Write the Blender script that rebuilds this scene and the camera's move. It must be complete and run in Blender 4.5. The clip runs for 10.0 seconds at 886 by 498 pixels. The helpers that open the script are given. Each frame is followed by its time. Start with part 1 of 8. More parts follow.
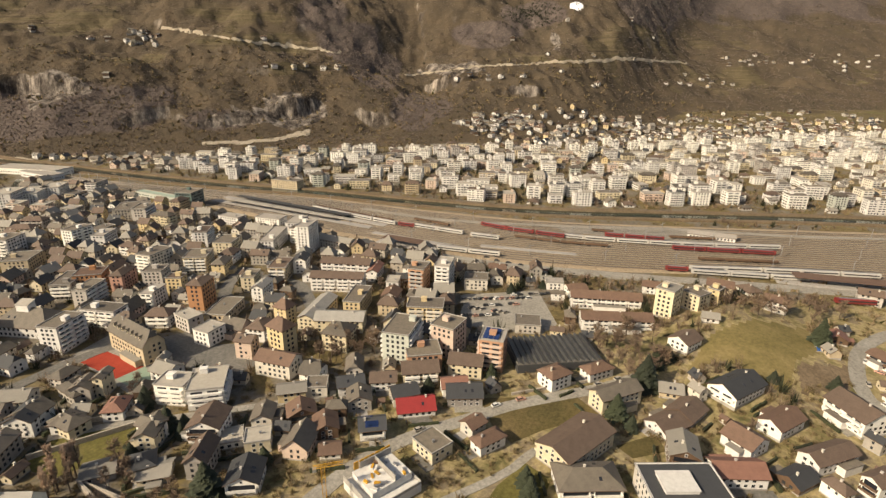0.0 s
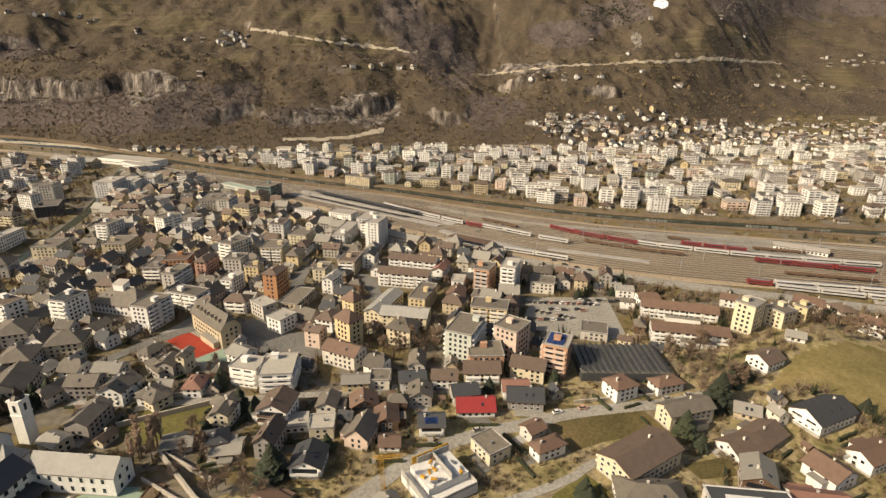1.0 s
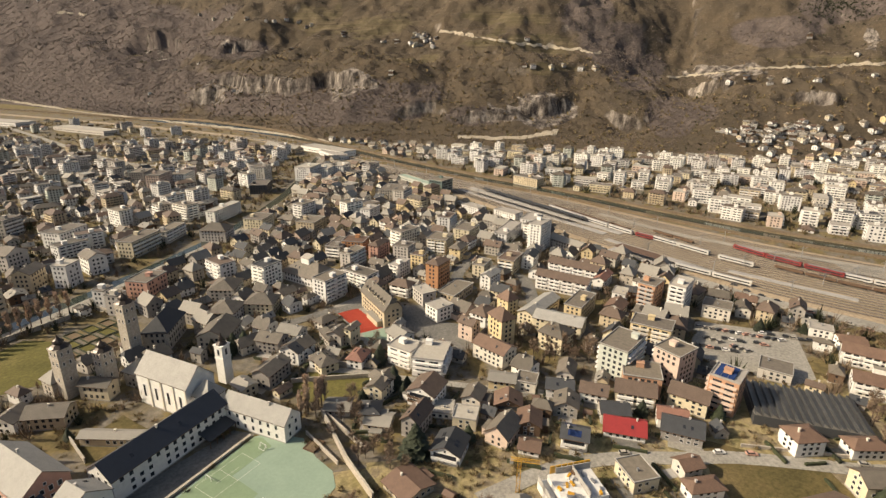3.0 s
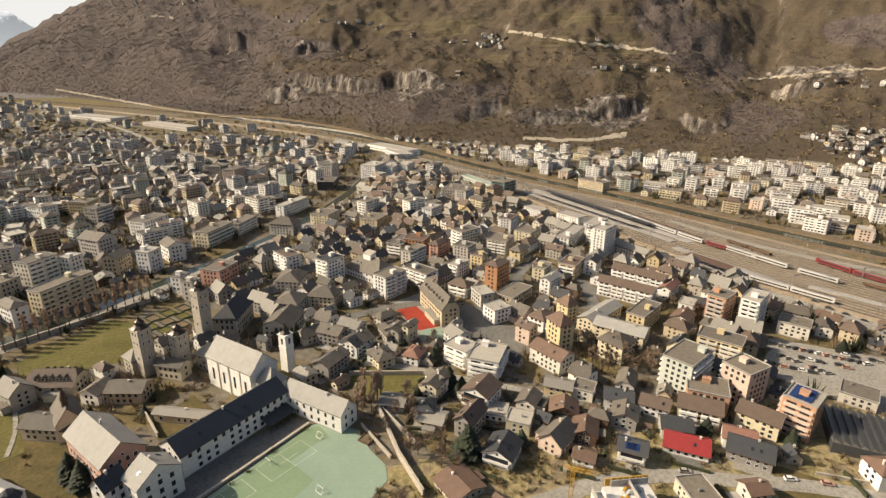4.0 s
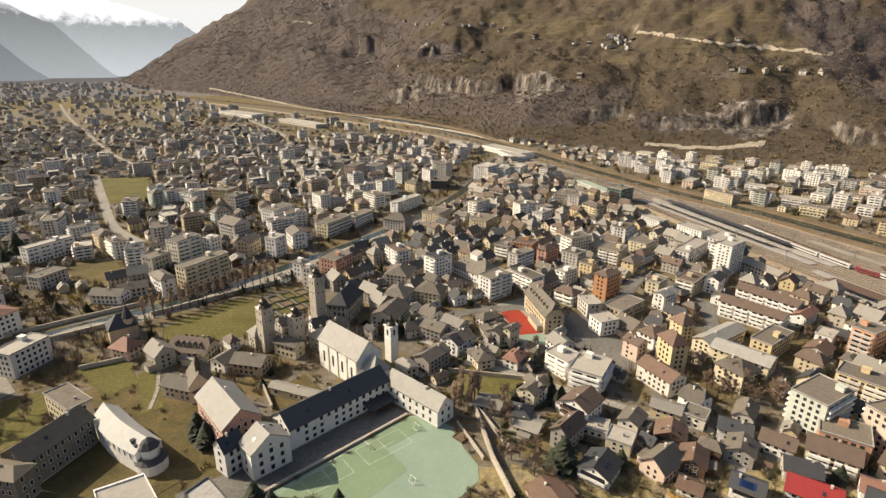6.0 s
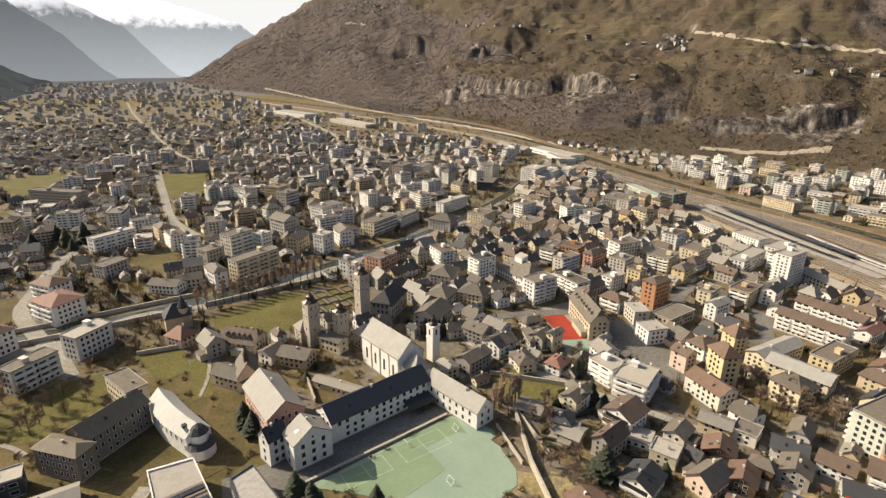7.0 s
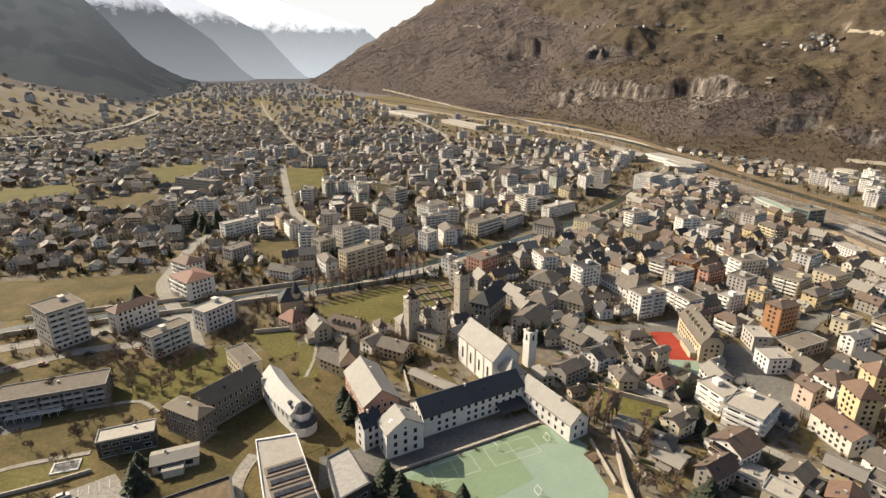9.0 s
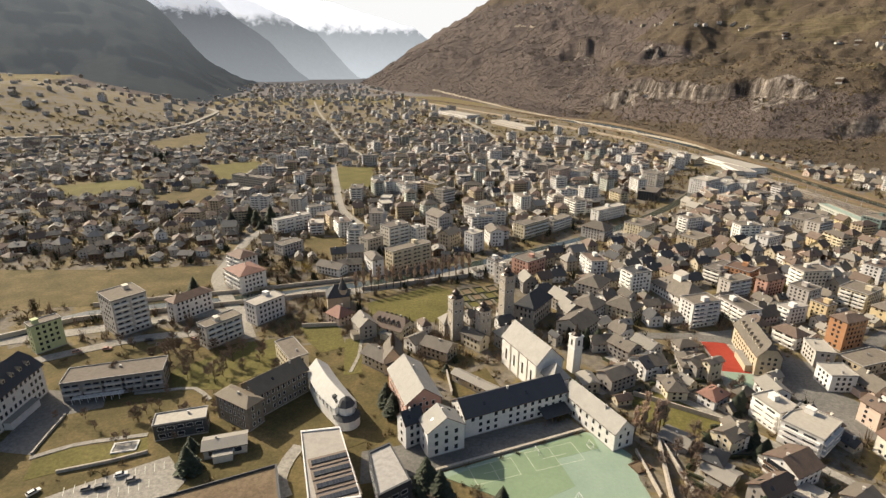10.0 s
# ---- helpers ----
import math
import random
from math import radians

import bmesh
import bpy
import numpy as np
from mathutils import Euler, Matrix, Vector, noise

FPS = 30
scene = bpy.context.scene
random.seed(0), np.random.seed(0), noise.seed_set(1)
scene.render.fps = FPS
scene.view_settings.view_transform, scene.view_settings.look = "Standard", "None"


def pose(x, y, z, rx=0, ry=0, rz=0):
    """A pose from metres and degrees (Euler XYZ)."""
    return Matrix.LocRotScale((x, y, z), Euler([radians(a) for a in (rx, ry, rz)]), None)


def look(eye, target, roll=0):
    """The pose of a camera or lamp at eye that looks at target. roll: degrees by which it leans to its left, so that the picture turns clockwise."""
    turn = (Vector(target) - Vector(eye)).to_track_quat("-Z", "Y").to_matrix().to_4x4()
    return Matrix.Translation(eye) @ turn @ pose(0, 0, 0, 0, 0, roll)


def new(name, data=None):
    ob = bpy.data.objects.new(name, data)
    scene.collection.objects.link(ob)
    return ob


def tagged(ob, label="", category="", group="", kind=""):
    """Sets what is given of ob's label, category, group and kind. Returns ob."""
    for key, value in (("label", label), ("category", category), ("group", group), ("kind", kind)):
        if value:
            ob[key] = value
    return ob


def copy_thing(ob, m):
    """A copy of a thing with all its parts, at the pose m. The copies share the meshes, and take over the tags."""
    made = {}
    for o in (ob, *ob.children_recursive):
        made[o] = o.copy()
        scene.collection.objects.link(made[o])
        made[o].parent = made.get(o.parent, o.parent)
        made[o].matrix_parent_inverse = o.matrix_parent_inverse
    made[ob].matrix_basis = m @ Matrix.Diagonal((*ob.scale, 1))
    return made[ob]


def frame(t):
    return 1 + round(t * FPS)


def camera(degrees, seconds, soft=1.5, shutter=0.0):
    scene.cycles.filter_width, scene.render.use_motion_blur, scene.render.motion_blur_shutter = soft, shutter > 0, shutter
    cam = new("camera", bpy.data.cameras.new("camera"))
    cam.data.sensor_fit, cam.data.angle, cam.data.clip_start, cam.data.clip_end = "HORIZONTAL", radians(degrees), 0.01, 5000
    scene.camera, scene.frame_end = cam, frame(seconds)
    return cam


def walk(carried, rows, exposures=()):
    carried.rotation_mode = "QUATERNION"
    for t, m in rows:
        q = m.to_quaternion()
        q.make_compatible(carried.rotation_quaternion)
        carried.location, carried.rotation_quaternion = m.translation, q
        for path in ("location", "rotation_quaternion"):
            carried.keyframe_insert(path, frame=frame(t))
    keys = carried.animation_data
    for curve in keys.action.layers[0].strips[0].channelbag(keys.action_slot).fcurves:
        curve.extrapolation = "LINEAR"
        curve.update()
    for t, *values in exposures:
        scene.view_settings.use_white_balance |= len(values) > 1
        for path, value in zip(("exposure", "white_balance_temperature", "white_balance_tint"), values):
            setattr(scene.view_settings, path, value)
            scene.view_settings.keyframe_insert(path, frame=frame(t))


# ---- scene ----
cam = camera(78.84, 10.0, soft=1.4)
PATH = [
    (0.0, pose(0, 0, 140, 70.773, 0, -62.000) @ pose(0, 0, 0, 0, 0, 0.46)),
    (0.5, pose(0, 0, 140, 70.755, 0, -58.596) @ pose(0, 0, 0, 0, 0, 0.46)),
    (1.0, pose(0, 0, 140, 70.703, 0, -54.503) @ pose(0, 0, 0, 0, 0, 0.50)),
    (1.5, pose(0, 0, 140, 70.677, 0, -49.756) @ pose(0, 0, 0, 0, 0, 0.54)),
    (2.0, pose(0, 0, 140, 70.647, 0, -44.977) @ pose(0, 0, 0, 0, 0, 0.58)),
    (2.5, pose(0, 0, 140, 70.616, 0, -40.536) @ pose(0, 0, 0, 0, 0, 0.62)),
    (4.0, pose(0, 0, 140, 70.568, 0, -29.807) @ pose(0, 0, 0, 0, 0, 0.67)),
    (4.5, pose(0, 0, 140, 70.570, 0, -26.816) @ pose(0, 0, 0, 0, 0, 0.66)),
    (5.0, pose(0, 0, 140, 70.584, 0, -23.703) @ pose(0, 0, 0, 0, 0, 0.65)),
    (5.5, pose(0, 0, 140, 70.600, 0, -20.519) @ pose(0, 0, 0, 0, 0, 0.63)),
    (7.0, pose(0, 0, 140, 70.675, 0, -12.758) @ pose(0, 0, 0, 0, 0, 0.62)),
    (7.5, pose(0, 0, 140, 70.704, 0, -9.972) @ pose(0, 0, 0, 0, 0, 0.62)),
    (8.0, pose(0, 0, 140, 70.734, 0, -6.967) @ pose(0, 0, 0, 0, 0, 0.61)),
    (8.5, pose(0, 0, 140, 70.749, 0, -4.046) @ pose(0, 0, 0, 0, 0, 0.59)),
    (9.0, pose(0, 0, 140, 70.757, 0, -1.286) @ pose(0, 0, 0, 0, 0, 0.56)),
    (9.5, pose(0, 0, 140, 70.760, 0, 1.449) @ pose(0, 0, 0, 0, 0, 0.48)),
    (10.0, pose(0, 0, 140, 70.765, 0, 3.873) @ pose(0, 0, 0, 0, 0, 0.36)),
]
walk(cam, PATH, [(0.0, 0.31, 7360, 10), (2.5, 0.40, 7180, 10), (5.0, 0.51, 7030, 10), (10.0, 0.61, 6880, 10)])

# ---- light: a March day, sun from the south-west over the valley ----
SUN_DIR = Vector((-0.86, 0.50, 0.66)).normalized()
world = bpy.data.worlds.new("sky")
scene.world = world
world.use_nodes = True
wt = world.node_tree
sky = wt.nodes.new("ShaderNodeTexSky")
sky.sky_type = "NISHITA"
sky.sun_disc = False
sky.sun_elevation = math.asin(SUN_DIR.z)
sky.sun_rotation = math.atan2(SUN_DIR.x, SUN_DIR.y)
sky.air_density, sky.dust_density, sky.ozone_density = 1.0, 3.0, 0.6
wt.nodes["Background"].inputs["Strength"].default_value = 0.092
wt.links.new(sky.outputs[0], wt.nodes["Background"].inputs["Color"])
sun = new("sun", bpy.data.lights.new("sun", "SUN"))
sun.data.energy, sun.data.angle, sun.data.color = 4.8, radians(0.6), (1.0, 0.895, 0.73)
sun.matrix_world = look((0, 0, 900), Vector((0, 0, 900)) - SUN_DIR)

# ---- materials ----
def nodes_of(name):
    m = bpy.data.materials.new(name)
    m.use_nodes = True
    nt = m.node_tree
    return m, nt, nt.nodes["Principled BSDF"]


def link(nt, a, b):
    nt.links.new(a, b)


def tex_noise(nt, scale, detail=4.0, rough=0.6, coords="Object", distort=0.0):
    tc = nt.nodes.new("ShaderNodeTexCoord")
    n = nt.nodes.new("ShaderNodeTexNoise")
    n.inputs["Scale"].default_value, n.inputs["Detail"].default_value = scale, detail
    n.inputs["Roughness"].default_value, n.inputs["Distortion"].default_value = rough, distort
    link(nt, tc.outputs[coords], n.inputs["Vector"])
    return n.outputs["Fac"]


def ramp(nt, fac, stops):
    r = nt.nodes.new("ShaderNodeValToRGB")
    els = r.color_ramp.elements
    while len(els) < len(stops):
        els.new(0.5)
    for e, (pos, c) in zip(els, stops):
        e.position, e.color = pos, (*c, 1) if len(c) == 3 else (c[0], c[0], c[0], 1)
    link(nt, fac, r.inputs["Fac"])
    return r.outputs["Color"]


def mixed(nt, fac, a, b, kind="MIX"):
    n = nt.nodes.new("ShaderNodeMix")
    n.data_type, n.blend_type = "RGBA", kind
    for sock, v in ((n.inputs[0], fac), (n.inputs[6], a), (n.inputs[7], b)):
        if isinstance(v, (int, float)):
            sock.default_value = v
        elif isinstance(v, tuple):
            sock.default_value = (*v, 1)
        else:
            link(nt, v, sock)
    return n.outputs[2]


def bump(nt, p, height, strength=0.3, distance=0.05):
    b = nt.nodes.new("ShaderNodeBump")
    b.inputs["Strength"].default_value, b.inputs["Distance"].default_value = strength, distance
    link(nt, height, b.inputs["Height"])
    link(nt, b.outputs["Normal"], p.inputs["Normal"])


def shade(c, k):
    return tuple(min(1.0, v * k) for v in c)


def plain(name, col, rough=0.7, metal=0.0, vary=0.18, scale=0.6, fine=6.0, rand=0.12):
    """Paint, plaster, metal or board: stains at two scales and a little change from thing to thing."""
    m, nt, p = nodes_of(name)
    big = tex_noise(nt, scale, 4)
    small = tex_noise(nt, fine, 3)
    c = ramp(nt, big, [(0.3, shade(col, 1 - vary)), (0.62, shade(col, 1 + vary * 0.3))])
    c = mixed(nt, 0.35, c, ramp(nt, small, [(0.3, shade(col, 1 - vary)), (0.7, shade(col, 1 + vary * 0.5))]))
    oi = nt.nodes.new("ShaderNodeObjectInfo")
    c = mixed(nt, 1.0, c, ramp(nt, oi.outputs["Random"], [(0.0, (1 - rand, 1 - rand, 1 - rand * 0.8)), (1.0, (1.0, 1.0, 1.0))]), "MULTIPLY")
    if rand > 0.25:
        gi = nt.nodes.new("ShaderNodeNewGeometry")
        c = mixed(nt, 1.0, c, ramp(nt, gi.outputs["Random Per Island"], [(0.0, (0.82, 0.81, 0.78)), (0.4, (0.97, 0.96, 0.94)), (1.0, (1.12, 1.12, 1.12))]), "MULTIPLY")
    link(nt, c, p.inputs["Base Color"])
    p.inputs["Roughness"].default_value, p.inputs["Metallic"].default_value = rough, metal
    bump(nt, p, small, 0.15, 0.03)
    return m


def roofing(name, col, lines=2.6, vary=0.3, rough=0.75, rand=0.25):
    """Tiles or slates: courses across the slope, moss and bleached patches."""
    m, nt, p = nodes_of(name)
    tc = nt.nodes.new("ShaderNodeTexCoord")
    w = nt.nodes.new("ShaderNodeTexWave")
    w.wave_type, w.bands_direction = "BANDS", "Z"
    w.inputs["Scale"].default_value, w.inputs["Distortion"].default_value, w.inputs["Detail"].default_value = lines, 1.5, 2
    link(nt, tc.outputs["Object"], w.inputs["Vector"])
    patch = tex_noise(nt, 0.35, 5, 0.65)
    grain = tex_noise(nt, 3.0, 4, 0.7)
    c = ramp(nt, patch, [(0.28, shade(col, 1 - vary)), (0.5, col), (0.72, shade(col, 1 + vary * 0.8))])
    c = mixed(nt, 0.45, c, ramp(nt, grain, [(0.3, shade(col, 1 - vary)), (0.7, shade(col, 1 + vary))]))
    c = mixed(nt, 0.18, c, ramp(nt, w.outputs["Fac"], [(0.2, shade(col, 0.45)), (0.6, col)]))
    oi = nt.nodes.new("ShaderNodeObjectInfo")
    c = mixed(nt, 1.0, c, ramp(nt, oi.outputs["Random"], [(0.0, (1 - rand,) * 3), (1.0, (1.0, 1.0, 1.0))]), "MULTIPLY")
    link(nt, c, p.inputs["Base Color"])
    p.inputs["Roughness"].default_value = rough
    bump(nt, p, w.outputs["Fac"], 0.3, 0.05)
    return m


def ground_mat(name, stops, scale, fine=0.5, rough=0.95, second=None, second_scale=0.01, coords="Object", grain=0.8):
    m, nt, p = nodes_of(name)
    a = tex_noise(nt, scale, 6, 0.65, coords, 0.4)
    b = tex_noise(nt, fine, 5, 0.7, coords)
    c = ramp(nt, a, stops)
    c = mixed(nt, grain, c, ramp(nt, b, [(0.28, (0.5, 0.5, 0.5)), (0.72, (1.35, 1.34, 1.3))]), "MULTIPLY")
    if second:
        s = tex_noise(nt, second_scale, 5, 0.6, coords, 0.8)
        c = mixed(nt, ramp(nt, s, [(0.46, (0,)), (0.58, (1,))]), c, second)
    link(nt, c, p.inputs["Base Color"])
    p.inputs["Roughness"].default_value = rough
    p.inputs["Specular IOR Level"].default_value = 0.2
    bump(nt, p, b, 0.4, 0.3)
    return m


W = {
    "white": plain("white_render", (0.78, 0.755, 0.695), 0.85, rand=0.2),
    "offwhite": plain("off_white_render", (0.64, 0.595, 0.51), 0.85, rand=0.35),
    "cream": plain("cream_render", (0.62, 0.54, 0.38), 0.85),
    "yellow": plain("yellow_render", (0.60, 0.475, 0.275), 0.85),
    "beige": plain("beige_render", (0.50, 0.41, 0.28), 0.85),
    "grey": plain("grey_render", (0.38, 0.35, 0.30), 0.85, rand=0.35),
    "darkgrey": plain("dark_cladding", (0.05, 0.052, 0.055), 0.6),
    "orange": plain("orange_render", (0.46, 0.23, 0.11), 0.85),
    "pink": plain("pink_render", (0.60, 0.465, 0.375), 0.85),
    "salmon": plain("salmon_render", (0.50, 0.285, 0.215), 0.85),
    "brown": plain("stained_timber", (0.12, 0.07, 0.04), 0.8, vary=0.35, fine=9),
    "stone": plain("rubble_stone", (0.442, 0.390, 0.319), 0.9, vary=0.4, scale=1.2, fine=4),
    "darkstone": plain("dark_quarry_stone", (0.20, 0.17, 0.13), 0.9, vary=0.4, scale=1.2, fine=4),
    "lime": plain("lime_green_render", (0.50, 0.55, 0.30), 0.85),
    "greenglass": plain("green_tinted_cladding", (0.13, 0.18, 0.165), 0.3),
    "brownsheet": plain("brown_sheet_metal", (0.17, 0.125, 0.09), 0.6),
    "terracotta": plain("pale_terracotta_render", (0.50, 0.285, 0.175), 0.85),
    "palegreen": plain("pale_green_render", (0.50, 0.52, 0.455), 0.85),
}
RF = {
    "slate": roofing("grey_stone_slates", (0.150, 0.128, 0.102), vary=0.45, rand=0.45),
    "paleslate": roofing("pale_stone_slates", (0.33, 0.315, 0.285), vary=0.28, rand=0.12),
    "whiteslate": roofing("whitish_metal_slates", (0.47, 0.46, 0.43), vary=0.18, rand=0.05),
    "brown": roofing("brown_roof_tiles", (0.135, 0.094, 0.070), vary=0.4),
    "rust": roofing("red_brown_roof_tiles", (0.16, 0.098, 0.068), vary=0.4),
    "red": roofing("bright_red_roof_tiles", (0.27, 0.024, 0.024), rand=0.1),
    "brickred": roofing("brick_red_roof_tiles", (0.25, 0.125, 0.09)),
    "dark": roofing("dark_slate_roof", (0.05, 0.052, 0.056)),
    "navy": roofing("blue_black_sheet_roof", (0.030, 0.034, 0.044), rough=0.5),
    "olive": roofing("weathered_olive_brown_tiles", (0.17, 0.14, 0.10)),
    "fibre": roofing("weathered_fibre_cement", (0.27, 0.25, 0.215), vary=0.2),
    "shedgrey": roofing("grey_factory_sheets", (0.185, 0.175, 0.155), vary=0.3),
    "greensheet": plain("pale_green_sheet", (0.30, 0.38, 0.31), 0.6),
    "gravel": plain("roof_gravel", (0.18, 0.154, 0.12), 0.95, vary=0.35, fine=9, rand=0.3),
    "flatpale": plain("pale_roof_membrane", (0.40, 0.365, 0.305), 0.8, vary=0.2, rand=0.2),
}
M_PANE = plain("window_glass", (0.045, 0.05, 0.056), 0.12, vary=0.4, rand=0.5)
M_FRAME = plain("window_frame_paint", (0.7, 0.69, 0.66), 0.5)
M_SLAB = plain("balcony_concrete", (0.62, 0.60, 0.56), 0.85)
M_CONC = plain("weathered_concrete", (0.36, 0.34, 0.31), 0.9, vary=0.3)
M_METAL = plain("galvanised_steel", (0.4, 0.4, 0.4), 0.45, 0.7)
M_RAIL = plain("rail_steel", (0.45, 0.40, 0.34), 0.45, 0.6)
M_TRAINRED = plain("red_train_paint", (0.20, 0.032, 0.030), 0.4)
M_TRAINWHITE = plain("white_train_paint", (0.50, 0.48, 0.44), 0.4)
M_DARK = plain("dark_metal", (0.03, 0.03, 0.032), 0.5)
M_YELLOW = plain("crane_yellow_paint", (0.6, 0.32, 0.03), 0.5)
M_SOLAR = plain("solar_cells", (0.02, 0.04, 0.12), 0.15, vary=0.3)
M_BARK = plain("bare_bark", (0.10, 0.072, 0.05), 0.9, vary=0.4)
M_TWIG = plain("bare_twigs", (0.235, 0.165, 0.112), 0.9, vary=0.4, rand=0.35)
M_POPLAR = plain("feathery_poplar_twigs", (0.56, 0.41, 0.29), 0.9, vary=0.35, rand=0.2)
M_NEEDLE = plain("conifer_needles", (0.055, 0.068, 0.036), 0.8, vary=0.5, rand=0.4)
M_SHRUB = plain("shrub_leaves", (0.035, 0.042, 0.015), 0.8, vary=0.5, rand=0.4)
M_WILLOW = plain("yellow_willow_twigs", (0.34, 0.24, 0.05), 0.9, vary=0.4)
M_ASPHALT = ground_mat("asphalt", [(0.3, (0.13, 0.125, 0.115)), (0.7, (0.19, 0.18, 0.165))], 0.05, 0.7)
M_PALEASPH = ground_mat("bleached_asphalt", [(0.3, (0.244, 0.226, 0.197)), (0.7, (0.325, 0.307, 0.273))], 0.06, 0.7)
M_LAWN = ground_mat("spring_lawn", [(0.3, (0.088, 0.081, 0.025)), (0.55, (0.128, 0.114, 0.037)), (0.75, (0.176, 0.145, 0.057))], 0.04, 0.6)
M_DRY = ground_mat("dry_meadow", [(0.3, (0.070, 0.058, 0.024)), (0.46, (0.101, 0.082, 0.034)), (0.58, (0.134, 0.102, 0.046)), (0.75, (0.176, 0.130, 0.066))], 0.05, 0.7)
M_DIRT = ground_mat("bare_earth", [(0.3, (0.13, 0.095, 0.06)), (0.7, (0.2, 0.15, 0.10))], 0.06, 0.6)
M_COURT = ground_mat("green_court_coating", [(0.3, (0.215, 0.285, 0.22)), (0.7, (0.255, 0.33, 0.255))], 0.05, 0.8, grain=0.15)
M_COURT2 = ground_mat("worn_green_court", [(0.3, (0.178, 0.243, 0.150)), (0.7, (0.218, 0.288, 0.182))], 0.06, 0.8, grain=0.2)
M_REDCOURT = ground_mat("red_court_coating", [(0.3, (0.27, 0.036, 0.022)), (0.7, (0.34, 0.055, 0.033))], 0.1, 0.8, grain=0.2)
M_BALLAST = ground_mat("yard_gravel", [(0.3, (0.29, 0.225, 0.155)), (0.7, (0.385, 0.308, 0.220))], 0.02, 0.5)
M_TRACKBED = plain("rusty_track_bed", (0.105, 0.074, 0.051), 0.95, vary=0.3, rand=0.5)
M_WATER, _nt, _p = nodes_of("river_water")
_p.inputs["Base Color"].default_value = (0.035, 0.045, 0.035, 1)
_p.inputs["Roughness"].default_value = 0.12
bump(_nt, _p, tex_noise(_nt, 0.8, 3), 0.3, 0.1)
M_TOWN = ground_mat("town_ground", [(0.32, (0.105, 0.085, 0.04)), (0.44, (0.17, 0.13, 0.06)), (0.50, (0.15, 0.125, 0.085)), (0.56, (0.17, 0.15, 0.125)), (0.64, (0.14, 0.115, 0.075)), (0.74, (0.20, 0.15, 0.08))], 0.035, 0.35)
M_GARDEN = ground_mat("winter_gardens", [(0.34, (0.110, 0.101, 0.044)), (0.44, (0.220, 0.182, 0.088)), (0.52, (0.319, 0.259, 0.143)), (0.6, (0.187, 0.149, 0.105)), (0.68, (0.286, 0.237, 0.138)), (0.78, (0.396, 0.330, 0.209))], 0.07, 0.5)
M_STRAW = ground_mat("straw_coloured_meadow", [(0.3, (0.135, 0.112, 0.042)), (0.5, (0.185, 0.148, 0.062)), (0.7, (0.25, 0.19, 0.09))], 0.05, 0.5, grain=0.6)
M_POOL = plain("pool_cover_blue", (0.04, 0.12, 0.36), 0.15)
M_LINE = plain("court_line_paint", (0.6, 0.6, 0.5), 0.7)
M_GOLD = plain("dark_dome_sheet", (0.06, 0.045, 0.035), 0.4, 0.4)


